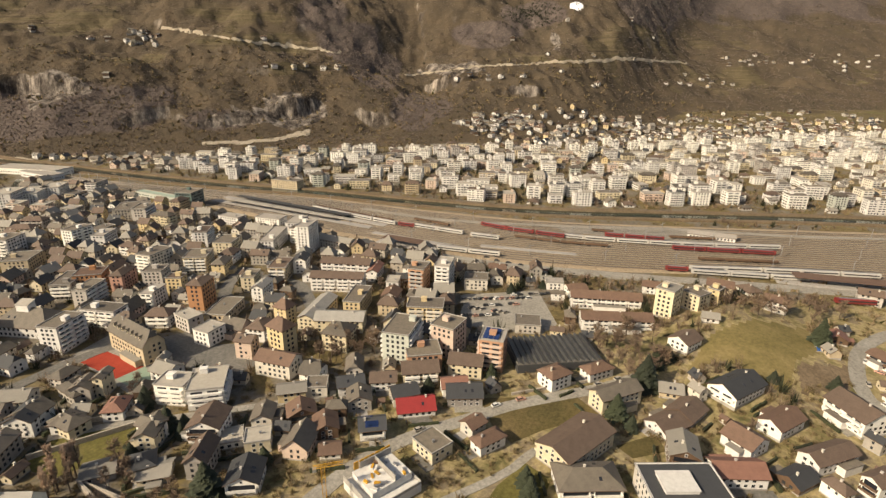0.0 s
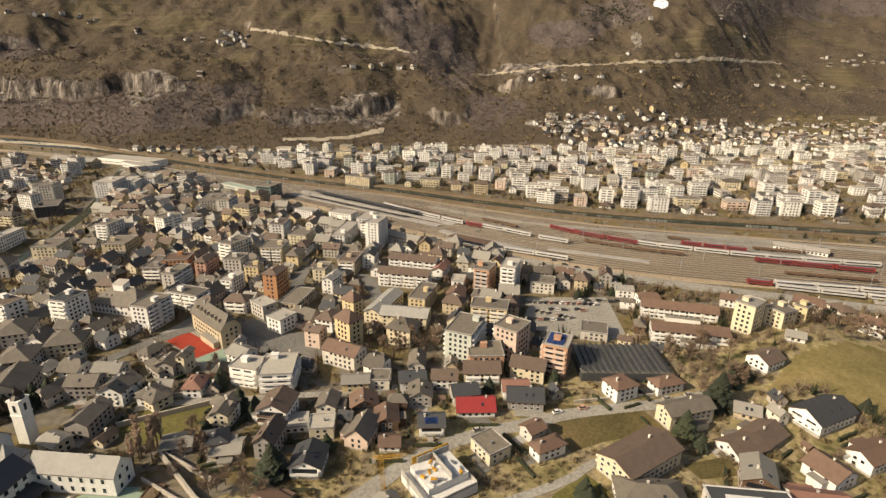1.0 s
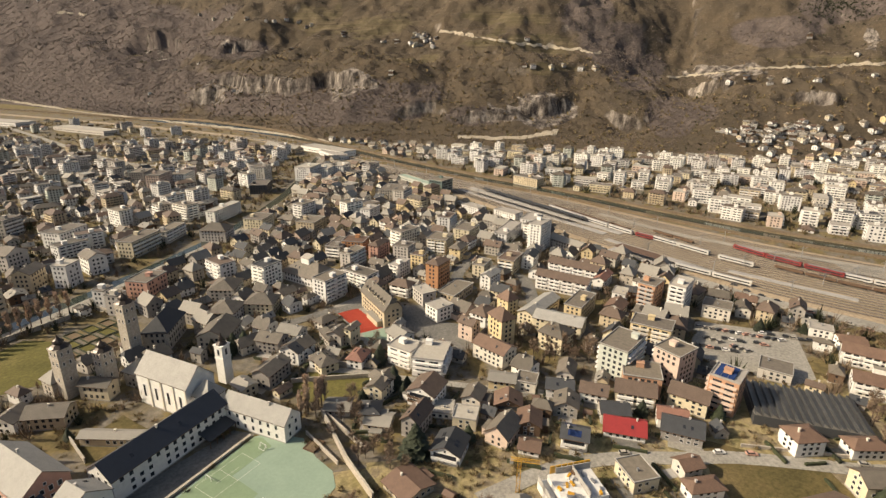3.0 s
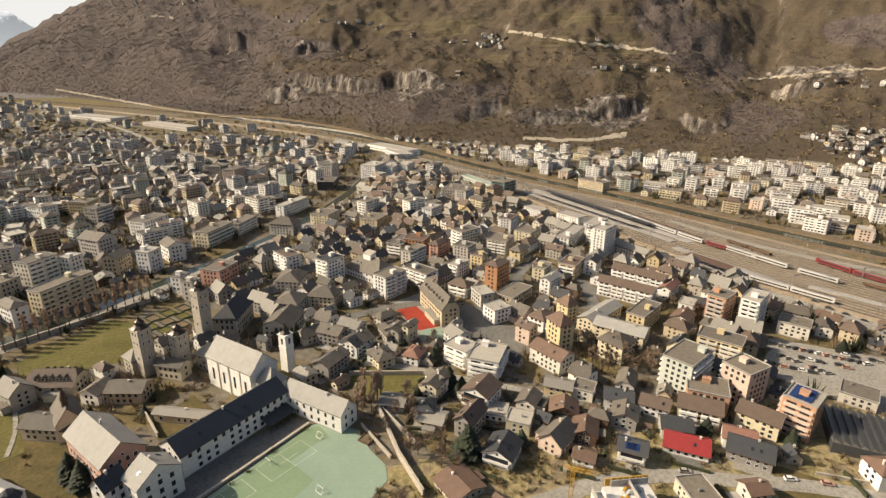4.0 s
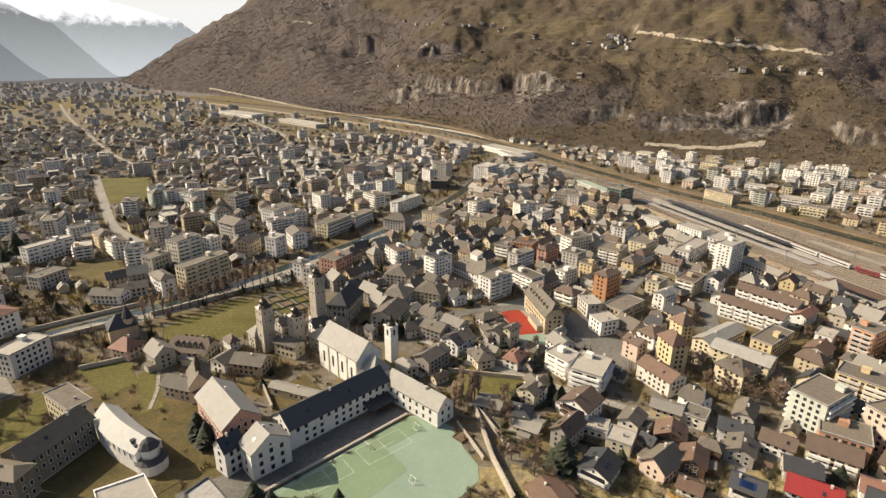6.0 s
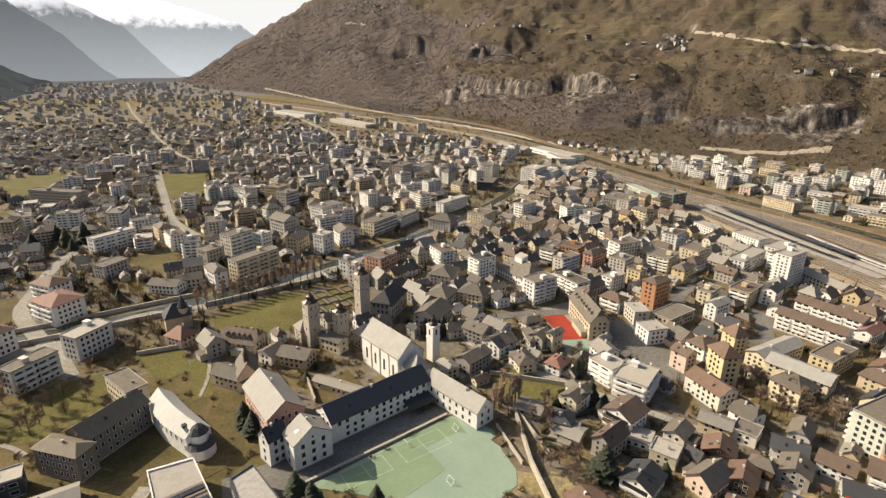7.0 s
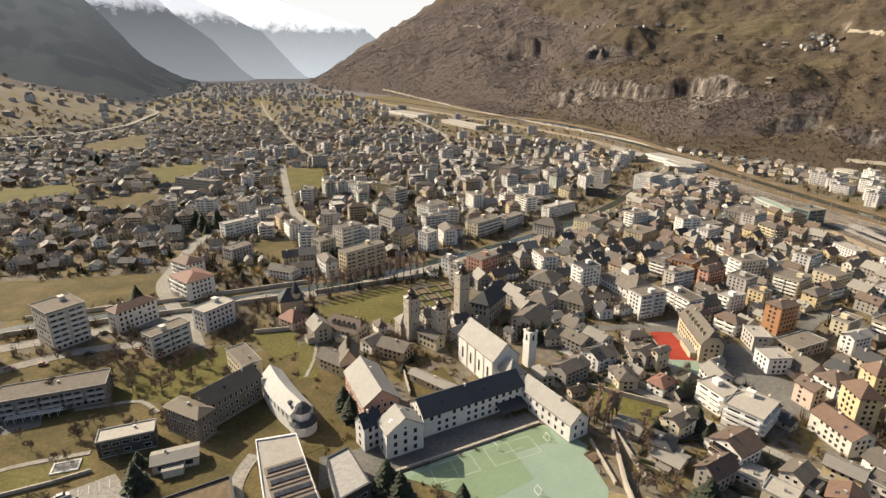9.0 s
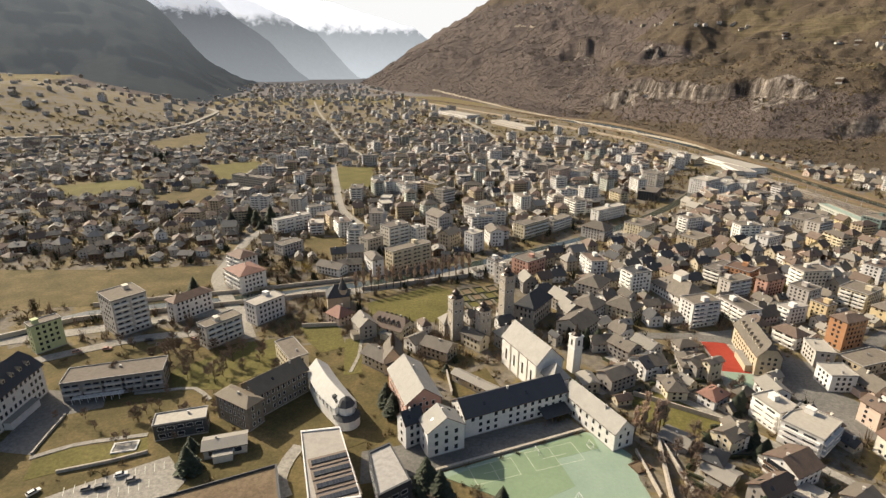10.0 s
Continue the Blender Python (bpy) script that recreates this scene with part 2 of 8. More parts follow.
def mountain_material():
    """Bare woods, terraced dry meadows and cliffs, by the shares that the ground carries."""
    m, nt, p = nodes_of("mountain_side")

    def share(name, jitter, amount):
        at = nt.nodes.new("ShaderNodeAttribute")
        at.attribute_name = name
        add = nt.nodes.new("ShaderNodeMath")
        add.operation = "MULTIPLY_ADD"
        add.inputs[1].default_value = amount
        link(nt, jitter, add.inputs[0])
        link(nt, at.outputs["Fac"], add.inputs[2])
        return ramp(nt, add.outputs[0], [(0.35 + amount * 0.5, (0,)), (min(0.65 + amount * 0.5, 1.0), (1,))])

    geo = nt.nodes.new("ShaderNodeNewGeometry")
    sep = nt.nodes.new("ShaderNodeSeparateXYZ")
    link(nt, geo.outputs["Normal"], sep.inputs[0])
    mid = tex_noise(nt, 0.02, 6, 0.68, "Object", 0.5)
    fine = tex_noise(nt, 0.12, 6, 0.7, "Object")
    grit = tex_noise(nt, 0.35, 5, 0.75, "Object")
    scrub = ramp(nt, mid, [(0.3, (0.055, 0.045, 0.034)), (0.48, (0.069, 0.055, 0.039)), (0.6, (0.084, 0.065, 0.045)), (0.75, (0.071, 0.058, 0.038))])
    wood = ramp(nt, fine, [(0.3, (0.069, 0.056, 0.051)), (0.5, (0.088, 0.072, 0.065)), (0.75, (0.109, 0.089, 0.080))])
    tc = nt.nodes.new("ShaderNodeTexCoord")
    mp = nt.nodes.new("ShaderNodeMapping")
    mp.inputs["Scale"].default_value = (0.002, 0.002, 0.075)
    link(nt, tc.outputs["Object"], mp.inputs["Vector"])
    terr = nt.nodes.new("ShaderNodeTexNoise")
    terr.inputs["Scale"].default_value, terr.inputs["Detail"].default_value = 1.6, 5
    link(nt, mp.outputs[0], terr.inputs["Vector"])
    mead = ramp(nt, terr.outputs[0], [(0.3, (0.055, 0.045, 0.031)), (0.42, (0.091, 0.073, 0.047)), (0.5, (0.069, 0.058, 0.034)), (0.58, (0.108, 0.086, 0.055)), (0.66, (0.054, 0.043, 0.030)), (0.75, (0.085, 0.070, 0.042))])
    mr2 = nt.nodes.new("ShaderNodeMapping")
    mr2.inputs["Scale"].default_value = (0.06, 0.06, 0.014)
    link(nt, tc.outputs["Object"], mr2.inputs["Vector"])
    cr = nt.nodes.new("ShaderNodeTexNoise")
    cr.inputs["Scale"].default_value, cr.inputs["Detail"].default_value, cr.inputs["Roughness"].default_value = 1.0, 8, 0.75
    link(nt, mr2.outputs[0], cr.inputs["Vector"])
    rock = ramp(nt, cr.outputs[0], [(0.40, (0.028, 0.024, 0.022)), (0.47, (0.075, 0.064, 0.056)), (0.54, (0.16, 0.141, 0.123)), (0.66, (0.33, 0.29, 0.25))])
    c = mixed(nt, share("meadow_share", mid, 0.6), scrub, mead)
    c = mixed(nt, share("wood_share", fine, 0.6), c, wood)
    c = mixed(nt, share("rock_share", cr.outputs[0], 0.9), c, rock)
    c = mixed(nt, ramp(nt, sep.outputs["Z"], [(0.46, (0.85,)), (0.60, (0,))]), c, rock)
    c = mixed(nt, share("snow_share", fine, 0.5), c, (0.82, 0.83, 0.86))
    flat = ramp(nt, mid, [(0.3, (0.11, 0.09, 0.05)), (0.5, (0.15, 0.12, 0.06)), (0.65, (0.12, 0.115, 0.045)), (0.8, (0.19, 0.165, 0.12))])
    c = mixed(nt, ramp(nt, sep.outputs["Z"], [(0.985, (0,)), (0.999, (1,))]), c, flat)
    c = mixed(nt, 0.7, c, ramp(nt, grit, [(0.25, (0.60, 0.60, 0.61)), (0.75, (1.85, 1.82, 1.80))]), "MULTIPLY")
    link(nt, c, p.inputs["Base Color"])
    p.inputs["Roughness"].default_value = 0.95
    p.inputs["Specular IOR Level"].default_value = 0.1
    bump(nt, p, mixed(nt, 0.5, fine, terr.outputs[0]), 0.9, 6.0)
    return m


M_MOUNT = mountain_material()


def haze_glow_mat(name, col, glow, snow=0.0, scale=0.004, low=1.45, high=0.75):
    """Far slopes with valley haze painted in as a tinted emission."""
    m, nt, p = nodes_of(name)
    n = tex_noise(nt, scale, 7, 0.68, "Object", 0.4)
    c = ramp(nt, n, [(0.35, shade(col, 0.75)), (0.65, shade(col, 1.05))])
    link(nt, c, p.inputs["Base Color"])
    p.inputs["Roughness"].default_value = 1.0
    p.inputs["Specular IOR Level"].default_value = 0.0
    # Snow also gets a strong white emission, as little sun reaches it.
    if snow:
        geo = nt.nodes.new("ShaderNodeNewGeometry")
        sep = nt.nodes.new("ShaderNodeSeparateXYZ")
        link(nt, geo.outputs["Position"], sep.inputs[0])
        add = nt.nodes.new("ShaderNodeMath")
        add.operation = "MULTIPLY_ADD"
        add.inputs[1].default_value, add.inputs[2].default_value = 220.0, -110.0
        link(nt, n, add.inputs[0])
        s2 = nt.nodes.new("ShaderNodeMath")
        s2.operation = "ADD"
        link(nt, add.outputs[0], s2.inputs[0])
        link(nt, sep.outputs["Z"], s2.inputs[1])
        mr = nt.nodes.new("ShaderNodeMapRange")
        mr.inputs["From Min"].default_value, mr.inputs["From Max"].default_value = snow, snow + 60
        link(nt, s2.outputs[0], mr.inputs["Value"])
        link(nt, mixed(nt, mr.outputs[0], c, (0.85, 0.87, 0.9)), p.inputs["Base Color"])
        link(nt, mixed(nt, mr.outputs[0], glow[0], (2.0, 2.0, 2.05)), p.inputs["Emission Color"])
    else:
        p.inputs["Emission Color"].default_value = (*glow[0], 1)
    # Emission strength follows height, standing in for thicker and thinner haze.
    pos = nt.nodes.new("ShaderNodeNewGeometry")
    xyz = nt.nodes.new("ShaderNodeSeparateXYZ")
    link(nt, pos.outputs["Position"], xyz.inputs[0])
    glow_range = nt.nodes.new("ShaderNodeMapRange")
    glow_range.inputs["From Min"].default_value, glow_range.inputs["From Max"].default_value = -20, 420
    glow_range.inputs["To Min"].default_value, glow_range.inputs["To Max"].default_value = glow[1] * low, glow[1] * high
    link(nt, xyz.outputs["Z"], glow_range.inputs["Value"])
    link(nt, glow_range.outputs[0], p.inputs["Emission Strength"])
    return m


# Far floor with pale haze painted in as a faint emission.
M_FARPLAIN = haze_glow_mat("far_valley_floor_in_haze", (0.10, 0.085, 0.07), ((0.75, 0.72, 0.72), 0.10), 0.0, 0.02)
# The glow tints stand for haze; no real haze is modelled.
M_MASSIF = haze_glow_mat("hazy_wooded_massif", (0.030, 0.034, 0.034), ((0.66, 0.72, 0.78), 0.105), 0.0, 0.02, 0.55, 1.25)
M_SPUR = haze_glow_mat("hazy_wooded_spur", (0.06, 0.064, 0.068), ((0.66, 0.73, 0.81), 0.20), 420, 0.012)
M_MIDRIDGE = haze_glow_mat("hazy_blue_ridge", (0.12, 0.12, 0.12), ((0.68, 0.75, 0.82), 0.29), 400, 0.010)
M_SNOWRANGE = haze_glow_mat("snowy_far_range", (0.16, 0.17, 0.18), ((0.72, 0.79, 0.86), 0.40), 350, 0.010)
# Plain white emission in place of sunlit haze and low sky.
M_SKYGLOW, _nt2, _p2 = nodes_of("bright_valley_haze")
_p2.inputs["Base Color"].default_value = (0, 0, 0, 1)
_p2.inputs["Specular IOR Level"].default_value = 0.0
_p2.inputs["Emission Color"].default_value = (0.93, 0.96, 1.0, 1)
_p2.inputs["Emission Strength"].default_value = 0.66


# ---- building blocks ----
def part(name, bm, material, parent, label="", kind=""):
    """One mesh object under a thing or a part."""
    me = bm if isinstance(bm, bpy.types.Mesh) else bpy.data.meshes.new(name)
    if me is not bm:
        bm.to_mesh(me)
        bm.free()
    if material and not me.materials:
        for m in material if isinstance(material, (list, tuple)) else [material]:
            me.materials.append(m)
    ob = new(name, me)
    ob.parent = parent
    return tagged(ob, label, kind=kind)


def thing(name, label, category, m=None, group="", kind=""):
    ob = new(name)
    ob.empty_display_size = 1
    if m is not None:
        ob.matrix_world = m
    return tagged(ob, label, category, group, kind)


def flatmesh(name, verts, faces, mats, idx=None):
    me = bpy.data.meshes.new(name)
    me.from_pydata(verts, [], faces)
    for m in mats:
        me.materials.append(m)
    if idx:
        me.polygons.foreach_set("material_index", idx)
    me.update()
    return me


class Mesh:
    """Gathers boxes and faces for one mesh."""

    def __init__(self):
        self.v, self.f, self.i = [], [], []

    def face(self, pts, mat=0):
        n = len(self.v)
        self.v += [tuple(p) for p in pts]
        self.f.append(tuple(range(n, n + len(pts))))
        self.i.append(mat)

    def box(self, x0, y0, z0, x1, y1, z1, mat=0, m=None):
        n = len(self.v)
        p = [(x, y, z) for z in (z0, z1) for y in (y0, y1) for x in (x0, x1)]
        if m is not None:
            p = [tuple(m @ Vector(q)) for q in p]
        self.v += p
        self.f += [tuple(n + k for k in q) for q in ((0, 2, 3, 1), (4, 5, 7, 6), (0, 1, 5, 4), (1, 3, 7, 5), (3, 2, 6, 7), (2, 0, 4, 6))]
        self.i += [mat] * 6

    def tube(self, a, b, ra, rb, sides=5, mat=0):
        a, b = Vector(a), Vector(b)
        q = (b - a).to_track_quat("Z", "Y").to_matrix()
        n = len(self.v)
        for c, r in ((a, ra), (b, rb)):
            for k in range(sides):
                w = 2 * math.pi * k / sides
                self.v.append(tuple(c + q @ Vector((r * math.cos(w), r * math.sin(w), 0))))
        for k in range(sides):
            self.f.append((n + k, n + (k + 1) % sides, n + sides + (k + 1) % sides, n + sides + k))
            self.i.append(mat)
        self.f.append(tuple(n + sides + k for k in range(sides)))
        self.i.append(mat)

    def lathe(self, profile, sides=8, c=(0, 0), mat=0):
        """profile: rows of (radius, z), bottom to top."""
        n = len(self.v)
        for r, z in profile:
            for k in range(sides):
                w = 2 * math.pi * (k + 0.5) / sides
                self.v.append((c[0] + r * math.cos(w), c[1] + r * math.sin(w), z))
        for a in range(len(profile) - 1):
            for k in range(sides):
                self.f.append((n + a * sides + k, n + a * sides + (k + 1) % sides, n + (a + 1) * sides + (k + 1) % sides, n + (a + 1) * sides + k))
                self.i.append(mat)

    def mesh(self, name, mats):
        return flatmesh(name, self.v, self.f, mats if isinstance(mats, (list, tuple)) else [mats], self.i)


_shared = {}


def window_mesh(w, h):
    """A window with its frame and recessed pane, standing on its wall's plane and looking along -y."""
    key = (round(w, 2), round(h, 2))
    if key not in _shared:
        k = Mesh()
        f = 0.1
        for x, z0, z1, y in ((w / 2 + f, -f, h + f, 0.03), (w / 2 + f, -f, h + f, -0.07), (w / 2, 0, h, -0.07), (w / 2, 0, h, -0.02)):
            k.v += [(-x, y, z0), (x, y, z0), (x, y, z1), (-x, y, z1)]
        for ring in range(3):
            for i in range(4):
                j = (i + 1) % 4
                k.f.append((4 * ring + i, 4 * ring + j, 4 * ring + 4 + j, 4 * ring + 4 + i))
                k.i.append(0)
        k.f.append((12, 13, 14, 15))
        k.i.append(1)
        _shared[key] = k.mesh("window", [M_FRAME, M_PANE])
    return _shared[key]


def full_window(parent, w, h, m, label=""):
    """A window whose frame and pane are meshes of their own."""
    key = ("frame", round(w, 2), round(h, 2))
    if key not in _shared:
        k, p = Mesh(), Mesh()
        f = 0.12
        for x, z0, z1, y in ((w / 2 + f, -f, h + f, 0.03), (w / 2 + f, -f, h + f, -0.08), (w / 2, 0, h, -0.08), (w / 2, 0, h, 0.0)):
            k.v += [(-x, y, z0), (x, y, z0), (x, y, z1), (-x, y, z1)]
        for ring in range(3):
            for i in range(4):
                j = (i + 1) % 4
                k.f.append((4 * ring + i, 4 * ring + j, 4 * ring + 4 + j, 4 * ring + 4 + i))
                k.i.append(0)
        p.box(-w / 2, -0.03, 0, w / 2, 0.02, h)
        _shared[key] = k.mesh("window", [M_FRAME]), p.mesh("pane", [M_PANE])
    o = part("window", _shared[key][0], None, parent, label)
    o.matrix_local = m
    part("pane", _shared[key][1], None, o)
    return o


def balcony_mesh(w, d, mat):
    w = round(w, 1)
    key = ("balcony", w, round(d, 1), mat)
    if key not in _shared:
        k = Mesh()
        k.box(-w / 2, -d, -0.2, w / 2, 0.05, 0)
        k.box(-w / 2, -d, 0, w / 2, -d + 0.12, 1.0, 1)
        k.box(-w / 2, -d + 0.12, 0, -w / 2 + 0.12, 0, 1.0, 1)
        k.box(w / 2 - 0.12, -d + 0.12, 0, w / 2, 0, 1.0, 1)
        k.box(-w / 2 + 0.5, -0.03, 0.05, w / 2 - 0.5, 0.03, 1.9, 2)
        _shared[key] = k.mesh("balcony", [M_SLAB, W[mat], M_PANE])
    return _shared[key]


def wall_mesh(w, d, h, roof, rise, wall, ridge):
    """Walls of a house, with a plinth, and gables if the roof has them. ridge: along 'x' or 'y'."""
    k = Mesh()
    x, y = w / 2, d / 2
    k.box(-x - 0.06, -y - 0.06, -3, x + 0.06, y + 0.06, 0.5, 1)
    n = len(k.v)
    k.v += [(-x, -y, 0.5), (x, -y, 0.5), (x, y, 0.5), (-x, y, 0.5), (-x, -y, h), (x, -y, h), (x, y, h), (-x, y, h)]
    k.f += [(n, n + 1, n + 5, n + 4), (n + 1, n + 2, n + 6, n + 5), (n + 2, n + 3, n + 7, n + 6), (n + 3, n, n + 4, n + 7), (n + 4, n + 5, n + 6, n + 7)]
    k.i += [0] * 5
    if roof == "gable":
        if ridge == "x":
            k.face([(x, -y, h), (x, y, h), (x, 0, h + rise)])
            k.face([(-x, y, h), (-x, -y, h), (-x, 0, h + rise)])
        else:
            k.face([(-x, -y, h), (x, -y, h), (0, -y, h + rise)])
            k.face([(x, y, h), (-x, y, h), (0, y, h + rise)])
    if roof == "half":
        a, b = (x, y) if ridge == "x" else (y, x)
        over = 0.7
        gy, gz = 0.4 * (b + over), h + rise * (1 - 0.4 * (b + over) / b)
        for s in (-1, 1):
            q = [(s * a, -b * s, h), (s * a, b * s, h), (s * a, gy * s, gz), (s * a, -gy * s, gz)]
            k.face(q if ridge == "x" else [(-p[1], p[0], p[2]) for p in q])
    return k.mesh("wall", [W[wall], M_CONC])


def roof_mesh(w, d, h, roof, rise, mat, ridge, over):
    k = Mesh()
    x, y = w / 2 + over, d / 2 + over
    th = 0.28
    if roof == "flat":
        k.box(-x, -y, h, x, y, h + 0.25)
        for a in ((-x, -y, x, -y + 0.3), (-x, y - 0.3, x, y), (-x, -y + 0.3, -x + 0.3, y - 0.3), (x - 0.3, -y + 0.3, x, y - 0.3)):
            k.box(a[0], a[1], h + 0.25, a[2], a[3], h + 0.7, 1)
        return k.mesh("roof", [RF[mat], M_CONC])
    swap = ridge == "y"
    if swap:
        x, y = y, x
    drop = rise / (y - over) * over
    e, top = h - drop, h + rise
    hx = x - y * 0.9 if roof == "hip" else x - min(1.6, x * 0.3) if roof == "half" else x
    if roof == "hip" and hx < 0.3:
        hx = 0.3
    ez = e
    up = []
    for lift in (th, 0):
        up.append([(-x, -y, ez + lift), (x, -y, ez + lift), (x, y, ez + lift), (-x, y, ez + lift), (-hx, 0, top + lift), (hx, 0, top + lift)])
    a, b = up
    if roof == "half":
        gz = e + (top - e) * 0.6
        gy = y * 0.4
        for lift, flip in ((th, False), (0, True)):
            P = lambda px, py, pz: (px, py, pz + lift)
            fs = []
            for s in (-1, 1):
                fs.append([P(-x, s * y, ez), P(x, s * y, ez), P(x, s * gy, gz), P(hx, 0, top), P(-hx, 0, top), P(-x, s * gy, gz)])
                fs.append([P(s * x, -gy, gz), P(s * x, gy, gz), P(s * hx, 0, top)])
            for q in fs:
                k.face(q)
    else:
        for P, flip in ((a, False), (b, True)):
            fs = [[P[0], P[1], P[5], P[4]], [P[2], P[3], P[4], P[5]]]
            if roof == "hip":
                fs += [[P[1], P[2], P[5]], [P[3], P[0], P[4]]]
            for q in fs:
                k.face(q[::-1] if flip else q)
    edge = [(0, 1), (1, 2), (2, 3), (3, 0)] if roof == "hip" else [(0, 1), (2, 3), (1, 5), (5, 2), (3, 4), (4, 0)]
    if roof == "half":
        edge = [(0, 1), (2, 3)]
    for i, j in edge:
        k.face([b[i], b[j], a[j], a[i]], 1)
    if swap:
        k.v = [(-q[1], q[0], q[2]) for q in k.v]
    return k.mesh("roof", [RF[mat], W["brown"]])


def facade_slots(length, pitch, margin=1.2):
    n = max(1, int((length - 2 * margin + 0.6) / pitch))
    return [(k - (n - 1) / 2) * pitch for k in range(n)]


def building(name, label, category, at, rot, w, d, floors, roof="gable", wall="white", cover="slate", rise=None, ridge=None, storey=2.9,
             over=None, near=True, balc="", balc_mat="white", win=(1.25, 1.5), pitch=2.6, base=0.4, chimneys=1, extras=(), group=""):
    """A building with its walls, roof, windows, balconies and chimneys. balc: sides with balconies, of 'flbr' (front is -y)."""
    win = (win[0], min(win[1], storey * 0.55))
    h = base + floors * storey + (0.3 if roof == "flat" else 0.2)
    ridge = ridge or ("x" if w >= d else "y")
    short = min(w, d) if ridge == ("x" if w >= d else "y") else max(w, d)
    rise = rise if rise is not None else short * 0.26
    over = over if over is not None else (0.25 if roof == "flat" else 0.7)
    z = float(ground_z(at[0], at[1]))
    ob = thing(name, label, category, pose(at[0], at[1], z, 0, 0, rot), group)
    part("wall", wall_mesh(w, d, h, roof, rise, wall, ridge), None, ob)
    rf = part("roof", roof_mesh(w, d, h, "half" if roof == "half" else roof, rise, cover, ridge, over), None, ob)
    rng = random.Random(int(at[0] * 7 + at[1] * 13))
    sides = (("f", w, d, 0), ("r", d, w, 90), ("b", w, d, 180), ("l", d, w, 270))
    joined = None if near else Mesh()
    for key, length, deep, turn in sides:
        tm = pose(0, 0, 0, 0, 0, turn)
        slots = facade_slots(length, pitch)
        bal = []
        if key in balc:
            nb = max(1, int(length / 7.5))
            bw = length / nb - 1.3
            bal = [(k - (nb - 1) / 2) * (length / nb) for k in range(nb)]
        for fl in range(floors):
            zz = base + fl * storey + storey * 0.28
            for s in slots:
                if fl > 0 and any(abs(s - b) < bw / 2 + 0.4 for b in bal):
                    continue
                if rng.random() < 0.08:
                    continue
                m = tm @ pose(s, -deep / 2, zz)
                if near and name in ("college", "school"):
                    full_window(ob, *win, m)
                elif near:
                    wo = part("window", window_mesh(*win), None, ob)
                    wo.matrix_local = m
                else:
                    joined.face([m @ Vector(q) for q in ((-win[0] / 2, -0.05, 0), (win[0] / 2, -0.05, 0), (win[0] / 2, -0.05, win[1]), (-win[0] / 2, -0.05, win[1]))], 0)
            if fl > 0:
                for b in bal:
                    m = tm @ pose(b, -deep / 2, zz - storey * 0.28)
                    if near:
                        bo = part("balcony", balcony_mesh(bw, 1.4, balc_mat), None, ob)
                        bo.matrix_local = m
                    else:
                        joined.box(-bw / 2, -1.2, -0.1, bw / 2, 0, 0.85, 1, m)
                        for a, b in ((-0.42, -0.08), (0.06, 0.38)):
                            joined.face([m @ Vector(q) for q in ((a * bw, -0.06, 0.9), (b * bw, -0.06, 0.9), (b * bw, -0.06, 1.85), (a * bw, -0.06, 1.85))], 0)
        if roof == "gable" and (key in "rl") == (ridge == "x") and rise > 2.2:
            m = tm @ pose(0, -deep / 2, h + 0.25)
            if near:
                wo = part("window", window_mesh(0.8, 1.0), None, ob)
                wo.matrix_local = m
    if not near and joined.f:
        part("window", joined.mesh("windows", [M_PANE, W[balc_mat]]), None, ob, kind="stuff")
    for c in range(chimneys):
        k = Mesh()
        if roof == "flat":
            px, py = rng.uniform(-0.3, 0.3) * w, rng.uniform(-0.3, 0.3) * d
            if floors > 3:
                k.box(px - 1.6, py - 1.3, h + 0.2, px + 1.6, py + 1.3, h + 2.4)
                k.box(px - 1.75, py - 1.45, h + 2.4, px + 1.75, py + 1.45, h + 2.6)
                part("roof_access", k.mesh("roof_access", [W[wall]]), None, rf)
            else:
                k.box(px - 0.35, py - 0.35, h + 0.2, px + 0.35, py + 0.35, h + 1.2)
                k.box(px - 0.45, py - 0.45, h + 1.2, px + 0.45, py + 0.45, h + 1.3)
                part("vent", k.mesh("vent", [M_METAL]), None, rf)
        else:
            px, py = rng.uniform(-0.3, 0.3) * w, rng.uniform(-0.12, 0.12) * d
            if ridge == "y":
                px, py = rng.uniform(-0.12, 0.12) * w, rng.uniform(-0.3, 0.3) * d
            top = h + rise + 0.9
            k.box(px - 0.35, py - 0.3, h, px + 0.35, py + 0.3, top)
            k.box(px - 0.45, py - 0.4, top, px + 0.45, py + 0.4, top + 0.12)
            part("chimney", k.mesh("chimney", [W["offwhite"]]), None, rf)
    if roof in ("gable", "hip", "half") and floors < 5 and not extras:
        pick = rng.random()
        sx, sy = (1, 0) if ridge == "x" else (0, 1)
        if pick < 0.45 and min(w, d) > 7:
            side = rng.choice((-1, 1))
            aw, ad, ah = (w * 0.45, 3.2, min(h - 1.2, 3.4)) if ridge == "x" else (3.2, d * 0.45, min(h - 1.2, 3.4))
            ox = rng.uniform(-0.2, 0.2) * w if ridge == "x" else side * (w / 2 + aw / 2)
            oy = side * (d / 2 + ad / 2) if ridge == "x" else rng.uniform(-0.2, 0.2) * d
            k = Mesh()
            k.box(ox - aw / 2, oy - ad / 2, -1, ox + aw / 2, oy + ad / 2, ah)
            an = part("annex", k.mesh("annex", [W[wall]]), None, ob)
            k = Mesh()
            k.box(ox - aw / 2 - 0.25, oy - ad / 2 - 0.25, ah, ox + aw / 2 + 0.25, oy + ad / 2 + 0.25, ah + 0.22)
            part("annex_roof", k.mesh("annex_roof", [RF[rng.choice(("gravel", cover, "fibre"))]]), None, an)
